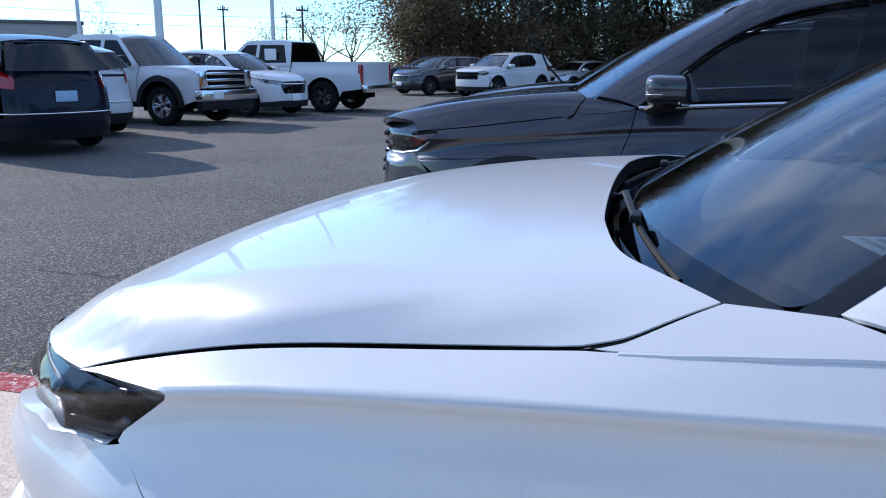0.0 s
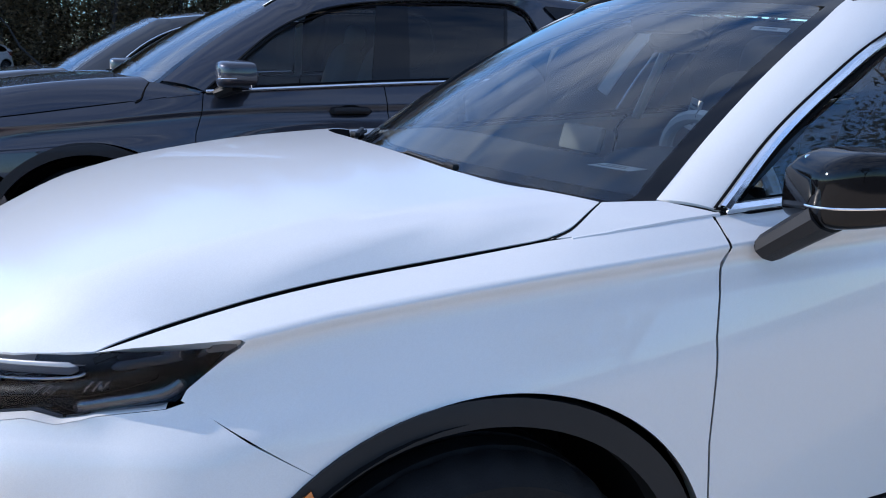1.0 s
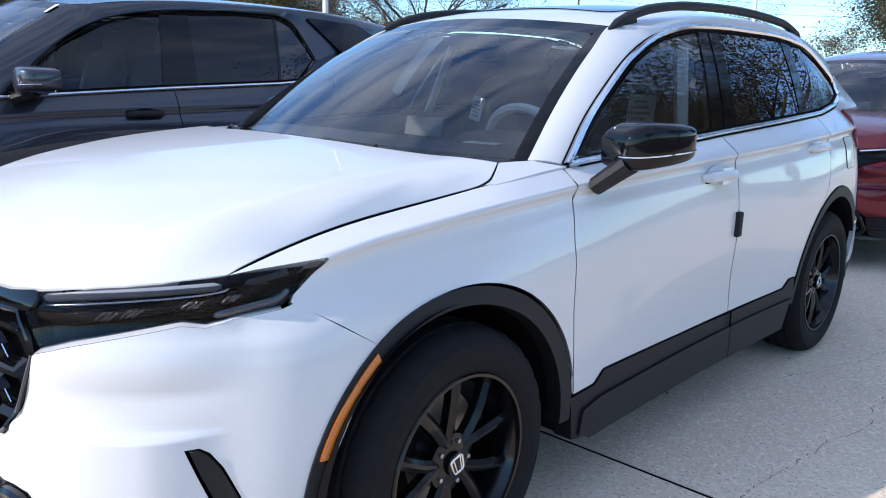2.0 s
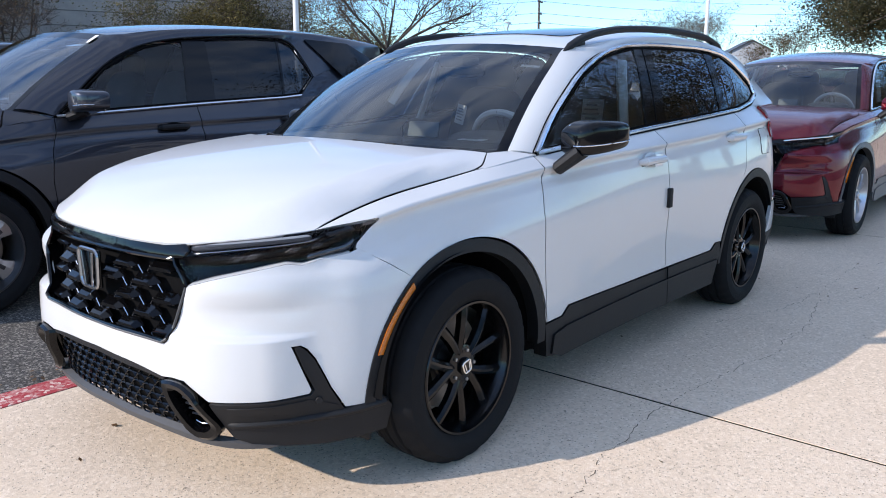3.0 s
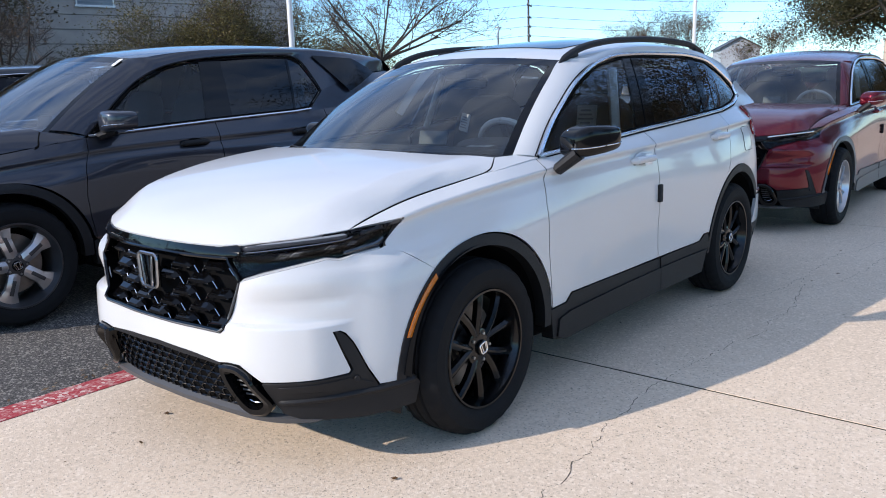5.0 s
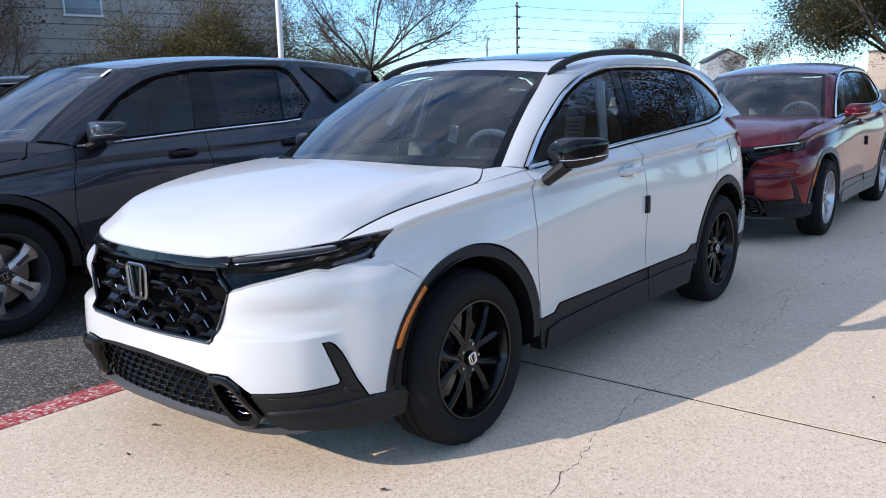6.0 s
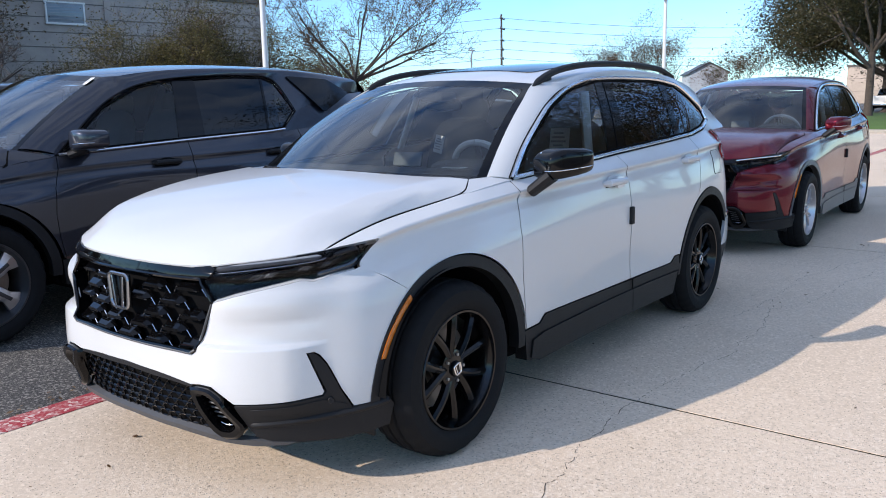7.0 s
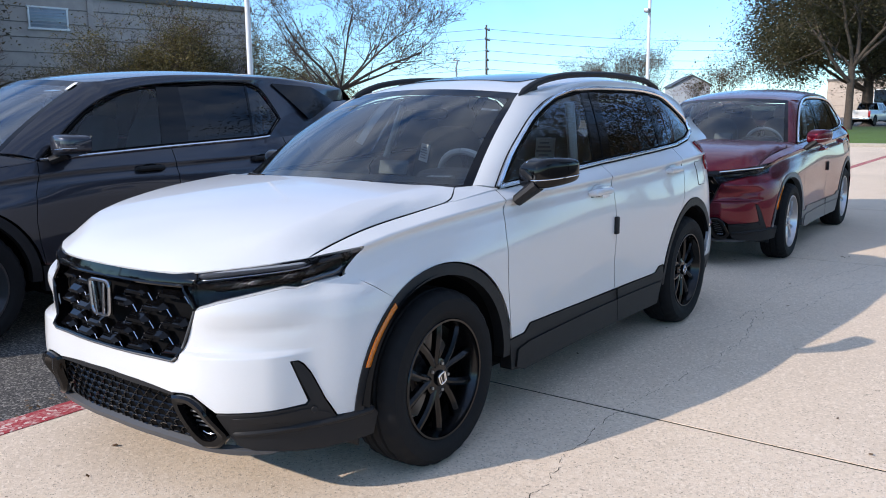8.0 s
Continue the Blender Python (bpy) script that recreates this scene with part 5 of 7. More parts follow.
def compact_front(car, S, spec, paint, cell, sport):
    """Bumper, grille, lamps, lower mouth and skid plate of the compact SUV."""

    def nose(w, z):
        a = abs(w)
        p = S.nose(a, z)
        shelf = 0.027 * (1 - step(z, 0.597, 0.618)) * step(z, 0.30, 0.42) * step(a, 0.18, 0.42) * (1 - step(a, 0.58, 0.70))
        k = 1 + shelf / 0.9
        return (p[0] + shelf, math.copysign(p[1] * k, w), p[2])

    def bumper(w, z):
        """The painted bumper stands proud of the lamps, which leaves a ledge under them."""
        a = abs(w)
        p = nose(w, z)
        b = 0.02 * step(a, 0.32, 0.46) * (1 - step(a, 0.60, 0.75)) * step(z, 0.665, 0.76)
        b -= 0.014 * math.exp(-((z - 0.645) / 0.032) ** 2) * step(a, 0.38, 0.50) * (1 - step(a, 0.60, 0.72))
        return (p[0] + b * NOSE_G(a), p[1] + math.copysign(b * NOSE_H(a), w), p[2])

    def whole(half):
        """A symmetric outline from its left half, which runs from the middle line back to it."""
        return half + [(-w, z) for w, z in half[::-1] if w > 1e-6]

    # painted bumper
    arch_edge = [(0.962, 0.738), (0.925, 0.655), (0.89, 0.57), (0.86, 0.49), (0.838, 0.42), (0.826, 0.358)]
    half = [(0.0, 0.566), (0.2, 0.567), (0.288, 0.566), (0.318, 0.570), (0.333, 0.585), (0.362, 0.647), (0.376, 0.69), (0.402, 0.755), (0.412, 0.762), (0.479, 0.783), (0.645, 0.825), (0.678, 0.818), (0.719, 0.830), (0.805, 0.842), (0.83, 0.852), (0.888, 0.801)]
    half += arch_edge + [(0.755, 0.358), (0.72, 0.43), (0.685, 0.53), (0.668, 0.565), (0.655, 0.578), (0.638, 0.578), (0.652, 0.52), (0.675, 0.43), (0.670, 0.419), (0.565, 0.414), (0.455, 0.410), (0.42, 0.44), (0.385, 0.466), (0.344, 0.466), (0.301, 0.458), (0.15, 0.474), (0.0, 0.480)]
    ring = whole(half)
    part("front_bumper", panel(ring, bumper, cell, 0.0008, 0.015, 0.0, (0.585, 0.596, 0.603, 0.61, 0.618, 0.63, 0.645, 0.66, 0.675, 0.70, 0.725)), paint, car)
    # lamps: black housing, chrome strip, two projectors, clear cover
    for sgn in (1, -1):
        def on(w, z, sgn=sgn):
            p = nose(w, z)
            return (p[0], p[1] * sgn, p[2])

        def ribbon(run, r, tall, sink):
            """A smooth flattened bar that follows the lens at a small depth."""
            pts = []
            for w, z in dense(smooth_points(run, 5), 0.02, False):
                p = Vector(on(w, z))
                pts.append(p - Vector((NOSE_G(w), sgn * NOSE_H(w), 0)).normalized() * sink)
            k = len(pts) - 1
            return tube(pts, [r * (0.35 if q in (0, k) else 1.0) for q in range(k + 1)], 12, tall)

        shape_ = rounded(spec["lamp"], 0.009, 3)
        lamp = part("headlight", panel(shape_, on, 0.015, 0.0, 0.03, -0.03), M_GLOSS, car, "smoked black headlight")
        part("lens", panel(shape_, on, 0.012, 0.001, 0.02, -0.001), M_LENS, lamp)
        if sport:
            part("light_strip", ribbon([(0.415, 0.863), (0.485, 0.873), (0.61, 0.889), (0.69, 0.900)], 0.0035, 2.7, 0.010), M_STRIP, lamp)
            part("strip_edge", ribbon([(0.415, 0.851), (0.49, 0.861), (0.61, 0.878), (0.68, 0.889), (0.70, 0.898)], 0.0022, 1.0, 0.008), M_CHROME, lamp)
        else:
            part("light_strip", ribbon([(0.41, 0.864), (0.49, 0.874), (0.62, 0.889), (0.74, 0.904)], 0.003, 2.0, 0.002), M_CHROME, lamp)
        part("lower_reflector", ribbon([(0.69, 0.836), (0.74, 0.846), (0.80, 0.858), (0.825, 0.876)], 0.005, 2.0, 0.010), M_DARKCHROME, lamp)
        part("lamp_bezel", ribbon([(0.46, 0.822), (0.56, 0.840), (0.66, 0.858), (0.74, 0.873), (0.79, 0.890)], 0.006, 2.6, 0.022), M_GLOSS, lamp)
        part("side_lamp", ribbon([(0.73, 0.902), (0.79, 0.910), (0.85, 0.919)], 0.004, 1.8, 0.014), M_WING, lamp)
        for w, z, hw, hh in ((0.535, 0.837, 0.018, 0.010), (0.572, 0.844, 0.014, 0.010), (0.655, 0.860, 0.016, 0.009), (0.715, 0.870, 0.018, 0.009)):
            for k in (-1, 0, 1):
                part("fin", ribbon([(w + k * hw * 0.6 - 0.005, z - hh), (w + k * hw * 0.6, z), (w + k * hw * 0.6 + 0.006, z + hh)], 0.0028, 1.0, 0.013), M_DARKCHROME, lamp)
            p = Vector(on(w, z))
            q = (p - Vector((-0.1, 0, 0.8))).normalized()
            turn = q.to_track_quat("Y", "Z").to_matrix().to_4x4()
            part("projector", lathe([(0.001, 0.003), (0.006, 0.001), (0.010, -0.006), (0.012, -0.012)], 20).moved(Matrix.Translation(p - q * 0.014) @ turn), M_DARKCHROME, lamp)
        # the ledge of the bumper under the lens
        rim_run = dense([(0.402, 0.757), (0.412, 0.764), (0.479, 0.785), (0.645, 0.827), (0.678, 0.820), (0.719, 0.832), (0.805, 0.844)], 0.02, False)
        shelf_v = []
        for w, z in rim_run:
            a, b = Vector(bumper(w, z - 0.002)), Vector(nose(w, z + 0.002))
            b -= Vector((NOSE_G(w), NOSE_H(w), 0)).normalized() * 0.012
            shelf_v += [(p.x, p.y * sgn, p.z) for p in (a, a.lerp(b, 0.5) + Vector((0, 0, 0.001)), b)]
        quads = [(3 * q + r, 3 * q + r + 1, 3 * q + r + 4, 3 * q + r + 3) for q in range(len(rim_run) - 1) for r in (0, 1)]
        part("lamp_ledge", Geo().add(shelf_v, quads if sgn < 0 else [tuple(reversed(q)) for q in quads]), paint, car)
    # bar between the lamps, under the hood's edge
    top = [(0.0, 0.868), (0.2, 0.868), (0.33, 0.867), (0.41, 0.876), (0.412, 0.862), (0.385, 0.838), (0.34, 0.834), (0.2, 0.834), (0.0, 0.834)]
    part("grille_bar", panel(whole(top), nose, 0.03, 0, 0.03, 0.006), M_GLOSS, car, "gloss black bar across the nose")
    # grille: dark well, frame, rows of wedge blades and slanting ribs
    g_half = [(0.0, 0.836), (0.36, 0.836), (0.385, 0.80), (0.402, 0.758), (0.376, 0.69), (0.362, 0.65), (0.333, 0.588), (0.318, 0.573), (0.0, 0.569)]
    gr = whole(g_half)
    well = panel(gr, nose, 0.05, 0, 0, -0.055)
    grille = part("grille", well, M_SHADOW, car, "black honeycomb grille")
    rim_ = [Vector(nose(*p)) for p in dense(gr, 0.04)]
    k_ = len(rim_)
    part("grille_wall", Geo().add(rim_ + [p - Vector((0.056, 0, 0)) for p in rim_], [(i, (i + 1) % k_, (i + 1) % k_ + k_, i + k_) for i in range(k_)]), M_GLOSS, grille)
    part("grille_frame", tube([Vector(nose(*p)) + Vector((0.002, 0, 0)) for p in dense(inset(gr, 0.004), 0.04)] + [Vector(nose(*inset(gr, 0.004)[0]))], 0.007, 6, cap=False), M_GLOSS, grille)
    if sport:
        for sgn in (1, -1):
            edge = [(sgn * 0.398, 0.752), (sgn * 0.374, 0.69), (sgn * 0.358, 0.648), (sgn * 0.33, 0.587), (sgn * 0.312, 0.5735), (sgn * 0.2, 0.571), (0.0, 0.5705)]
            part("grille_edge", tube([Vector(nose(*p)) + Vector((0.006, 0, 0)) for p in dense(edge, 0.04, False)], 0.0045, 6), M_SKID, grille)
    blade_poly = [(-0.066, -0.009), (-0.048, -0.021), (0.048, -0.021), (0.066, -0.009), (0.042, 0.016), (-0.042, 0.016)]
    bv = [(x, 0.0, z) for x, z in blade_poly] + [(x * 0.78, -0.030, z * 0.3 - 0.011) for x, z in blade_poly]
    bf = [(i, (i + 1) % 6, (i + 1) % 6 + 6, i + 6) for i in range(6)] + [(6, 7, 8, 9, 10, 11)]
    blade = mesh_of("blade", Geo().add(bv, [tuple(reversed(q)) for q in bf]), M_GLOSS, 20)
    chrome_edge = mesh_of("blade_edge", tube([(-0.048, -0.022, -0.018), (0.048, -0.022, -0.018)], 0.0018, 5), M_SATIN)
    dz = 0.05
    rib_meshes = []
    for sx in (-1, 1):
        rib_meshes.append(mesh_of("rib", tube([(sx * 0.062, -0.010, -0.010), (sx * 0.081, -0.008, -dz + 0.014)], 0.0024, 5), M_DARKCHROME))
    for row in range(5):
        z = 0.600 + dz * row
        for k in range(-4, 5):
            y = 0.168 * (k + 0.5 * (row % 2))
            w = abs(y) / 1.17
            lim = 0.315 + 0.06 * row / 4
            if w > lim - 0.025 or (abs(y) < 0.05 and 0.66 < z < 0.82):
                continue
            p = Vector(nose(math.copysign(w, y) if y else 0.0, z))
            yaw = 90 + math.degrees(math.atan2(p.y, 2.2))
            o = new("blade", blade)
            o.parent = grille
            o.matrix_basis = pose(p.x - 0.026 - 0.022 * (w / lim) ** 2, p.y, z, 0, 0, yaw)
            e = new("blade_edge", chrome_edge)
            e.parent = o
            for rm in rib_meshes:
                r = new("rib", rm)
                r.parent = o
    em = part("emblem", ring_badge(0.066, 0.0085).moved(pose(0.905, 0, 0.752, 0, 0, 90) @ Matrix.Diagonal((1, -1, 1, 1))), M_DARKCHROME, grille, "dark chrome framed badge")
    part("emblem_plate", box(0.012, 0.115, 0.128, (0.893, 0, 0.754), 0.005), M_GLOSS, em)
    # lower mouth: dark well, honeycomb
    mouth = whole([(0.0, 0.472), (0.15, 0.466), (0.295, 0.450), (0.335, 0.34), (0.355, 0.29), (0.2, 0.29), (0.0, 0.29)])
    lower = part("lower_grille", panel(mouth, nose, 0.06, 0, 0, -0.05), M_SHADOW, car)
    for row in range(6):
        for k in range(-15, 16):
            cx, cz = 0.052 * (k + 0.5 * (row % 2)), 0.300 + row * 0.0275
            w = abs(cx) / 1.17
            if w > 0.345 - (cz - 0.29) * 0.33 or cz > 0.445:
                continue
            p = [(cx + 0.025 * math.cos(radians(60 * q + 0)), cz + 0.0165 * math.sin(radians(60 * q))) for q in range(6)]
            path = [Vector(nose(y / 1.17 if abs(y) > 1e-6 else 0.0, z)) + Vector((-0.022, 0, 0)) for y, z in p]
            part("mesh_cell", tube(path + path[:1], 0.0044, 4, cap=False), M_GLOSS, lower)
    # dark backing added behind the mesh to block light coming through its cells
    part("air_dam", box(0.08, 0.86, 0.26, (0.765, 0, 0.37), 0.02), M_SHADOW, car)
    # hidden plate added to stop sun leaking into the shadow under the nose
    part("nose_light_block", box(0.42, 1.16, 0.03, (0.45, 0, 0.262), 0.008), M_SHADOW, car)
    both("tyre_deflector", box(0.012, 0.22, 0.06, (0.41, 0.70, 0.235), 0.005), M_PLASTIC, car)
    lip_top = whole([(0.0, 0.484), (0.15, 0.477), (0.305, 0.460), (0.30, 0.445), (0.15, 0.452), (0.0, 0.459)])
    part("mouth_surround", panel(lip_top, nose, 0.04, 0, 0.05, -0.004), M_PLASTIC, car)
    for sgn in (1, -1):
        def on(w, z, sgn=sgn):
            p = nose(w, z)
            return (p[0], p[1] * sgn, p[2])

        # fog lamp surround: thick bezel round a slatted pocket
        oo = [(0.302, 0.453), (0.345, 0.463), (0.385, 0.462), (0.42, 0.437), (0.478, 0.318), (0.475, 0.30), (0.45, 0.268), (0.40, 0.262), (0.365, 0.285), (0.345, 0.33)]
        oo = rounded(oo, 0.012, 3)
        ii = rounded([(0.340, 0.432), (0.378, 0.432), (0.405, 0.405), (0.446, 0.322), (0.43, 0.302), (0.398, 0.300), (0.375, 0.33)], 0.01, 3)
        bez = Geo()
        kk = 48

        def resample(poly):
            d = [0.0]
            for i in range(len(poly)):
                d.append(d[-1] + math.dist(poly[i], poly[(i + 1) % len(poly)]))
            res = []
            for j in range(kk):
                s = d[-1] * j / kk
                i = max(q for q in range(len(poly)) if d[q] <= s + 1e-9)
                t = (s - d[i]) / max(d[i + 1] - d[i], 1e-9)
                a, b = poly[i], poly[(i + 1) % len(poly)]
                res.append((a[0] + (b[0] - a[0]) * t, a[1] + (b[1] - a[1]) * t))
            return res

        ro, ri = resample(oo), resample(ii)
        rings = []
        for mix_, lift in ((0.0, -0.01), (0.0, 0.014), (0.25, 0.022), (0.75, 0.018), (1.0, 0.0), (1.0, -0.045)):
            rings.append([Vector(on(a[0] + (b[0] - a[0]) * mix_, a[1] + (b[1] - a[1]) * mix_)) + Vector((lift, 0.4 * lift * sgn, 0)) for a, b in zip(ro, ri)])
        verts = [p for r_ in rings for p in r_]
        faces = [(i * kk + j, i * kk + (j + 1) % kk, (i + 1) * kk + (j + 1) % kk, (i + 1) * kk + j) for i in range(5) for j in range(kk)] + [tuple(range(5 * kk, 6 * kk))]
        if sgn < 0:
            faces = [tuple(reversed(q)) for q in faces]
        bezel = part("fog_bezel", bez.add(verts, faces), M_GLOSS, car, "gloss black fog lamp bezel", angle=25)
        for j in range(5):
            z = 0.415 - 0.019 * j
            w0, w1 = 0.345 + 0.006 * j, 0.400 + 0.009 * j
            a, b = Vector(on(w0, z)), Vector(on(w1, z - 0.006))
            part("slat", tube([a - Vector((0.022, 0, 0)), b - Vector((0.022, 0.012 * sgn, 0))], 0.0035, 6), M_SKID, bezel)
        part("fog_lamp", tube([Vector(on(w, z)) - Vector((0.012, 0, 0)) for w, z in ((0.385, 0.318), (0.40, 0.31), (0.425, 0.312), (0.437, 0.325))], 0.0025, 6), M_DARKCHROME, bezel)
        # black lower corner with the upright slash
        low = [(0.455, 0.404), (0.565, 0.409), (0.672, 0.414), (0.68, 0.43), (0.655, 0.52), (0.642, 0.575), (0.655, 0.575), (0.666, 0.562), (0.683, 0.528), (0.718, 0.428), (0.753, 0.353), (0.826, 0.353), (0.86, 0.37), (0.885, 0.33), (0.87, 0.25), (0.7, 0.235), (0.56, 0.245), (0.50, 0.275), (0.482, 0.312)]
        cor = part("lower_corner", panel(low, on, cell, 0.001, 0.04, 0.003), M_PLASTIC, car, "matt black lower bumper corner")
        rec = [(0.50, 0.392), (0.60, 0.398), (0.67, 0.402), (0.735, 0.372), (0.735, 0.36), (0.6, 0.365), (0.505, 0.372)]
        part("corner_inlay", panel(rec, on, 0.03, 0, 0.004, 0.006), M_PLASTIC, cor)
        lip_run = dense(smooth_points([(0.485, 0.322), (0.60, 0.330), (0.72, 0.338), (0.80, 0.345), (0.872, 0.352)], 5), 0.03, False)
        part("corner_lip", tube([Vector(on(*q_)) - Vector((0.006 * NOSE_G(q_[0]), 0.006 * sgn * NOSE_H(q_[0]), 0)) for q_ in lip_run], [0.008] + [0.019] * (len(lip_run) - 2) + [0.008], 12, 0.8), M_PLASTIC, cor)
        p = Vector(on(0.69, 0.395))
        q = (p - Vector((0.1, 0, 0.39))).normalized()
        part("parking_sensor", lathe([(0.001, 0.004), (0.010, 0.004), (0.012, 0.0)], 18).moved(Matrix.Translation(p + q * 0.008) @ q.to_track_quat("Y", "Z").to_matrix().to_4x4()), M_PLASTIC, cor)
    skid = whole([(0.0, 0.286), (0.2, 0.282), (0.355, 0.268), (0.40, 0.258), (0.46, 0.262), (0.52, 0.258), (0.60, 0.248), (0.58, 0.240), (0.5, 0.238), (0.36, 0.247), (0.2, 0.262), (0.0, 0.267)])
    part("skid_plate", panel(skid, nose, 0.04, 0, 0.03, 0.006), M_SKID, car, "grey skid plate")
    # amber side marker let into the arch cladding
    c = spec["arch_f"]
    mk = arc(c[0] + 0.02, c[1], c[2] - 0.012, 53, 20, 12) + arc(c[0] + 0.02, c[1], c[2] - 0.036, 21, 52, 12)
    both("side_marker", panel(mk, S.side, 0.03, 0, 0.01, 0.011), M_AMBER, car, "amber side marker")


def compact_suv(m, label, paint, rim_mat, style, mirror_mat, seat, sport, cladding, cell, cap_mat, group=""):
    car = thing("suv", m, label, "car", group)
    spec = dict(COMPACT)
    if not sport:
        spec["sunroof"] = None
    S, fd, rd = build_body(car, spec, paint, cell, mirror_mat=mirror_mat, seat=seat, cladding=cladding, rail=sport)
    compact_front(car, S, spec, paint, cell, sport)
    add_wheels(car, spec, style, rim_mat, cap_mat, (0.0, -2.70))
    add_mirrors(car, (-0.705, 0.988, 1.145), (0.078, 0.132, 0.066), mirror_mat, M_PLASTIC, (-0.60, 0.865, 1.02), 76)
    add_handles(fd, rd, S, ((-1.39, 0.995), (-2.43, 1.045)), paint, sport)
    add_wipers(car, S)
    # foam guard on the door's rear edge
    y = S.side(-1.55, 0.8)[1]
    part("edge_guard", box(0.035, 0.022, 0.095, (-1.553, y + 0.006, 0.80), 0.005), M_FOAM, fd[0], "black foam door edge guard")
    flap = rounded([(-2.86, 1.07), (-2.86, 0.92), (-3.02, 0.92), (-3.02, 1.07)], 0.02)
    part("fuel_flap", panel(flap, S.side, 0.04, 0, 0.004, 0.003), paint, car)
    part("fuel_flap_gap", tube([Vector(S.side(*p)) + Vector((0, 0.0015, 0)) for p in dense(flap, 0.03)] + [Vector(S.side(*flap[0])) + Vector((0, 0.0015, 0))], 0.0022, 5, cap=False), M_SHADOW, car)
    return car, S


# ---- the white car that the camera goes round ----
white, S_WHITE = compact_suv(pose(0, 0, -0.01), "pearl white compact SUV with black trim and black alloy wheels", M_WHITE, M_RIMBLACK, "twin", M_GLOSS, M_SEAT, True, M_PLASTIC, 0.03, M_GLOSS)
sc = S_WHITE.screen


def on_screen(u, v, du=0.0):
    p = Vector(sc(u, v))
    a, b = Vector(sc(u + 0.02, v)) - Vector(sc(u - 0.02, v)), Vector(sc(u, v + 0.02)) - Vector(sc(u, v - 0.02))
    x, y = a.normalized(), b.normalized()
    n = x.cross(y)
    if n.z < 0:
        n.negate()
    y = n.cross(x)
    return Matrix.Translation(p - n * 0.008) @ Matrix((x, y, n)).transposed().to_4x4()


paper("windscreen_label", 0.085, 0.018, M_PAPER, white, on_screen(0.85, 0.76), 1, "white paper strip inside the windscreen")
paper("dash_paper", 0.115, 0.06, M_PAPER, white, pose(-0.535, 0.485, 1.119, 0, 0, 104), 2, "white paper lying on the dashboard")
paper("seat_tag", 0.095, 0.11, M_PAPER, white, pose(-1.50, -0.36, 1.165, 80, 8, 72), 5, "white printed tag hanging on the seat")
paper("window_paper", 0.12, 0.13, M_PAPER, white, pose(-1.60, 0.44, 1.20, 80, 0, 95), 4, "white paper on the driver's seat")

# ---- the red car behind it ----
red, S_RED = compact_suv(pose(-5.55, -0.03, -0.01, 0, 0, 1.0), "dark red compact SUV with silver alloy wheels", M_RED, M_RIMSILVER, "fan", M_RED, M_CREAM, False, M_GREYPLASTIC, 0.045, M_SATIN)

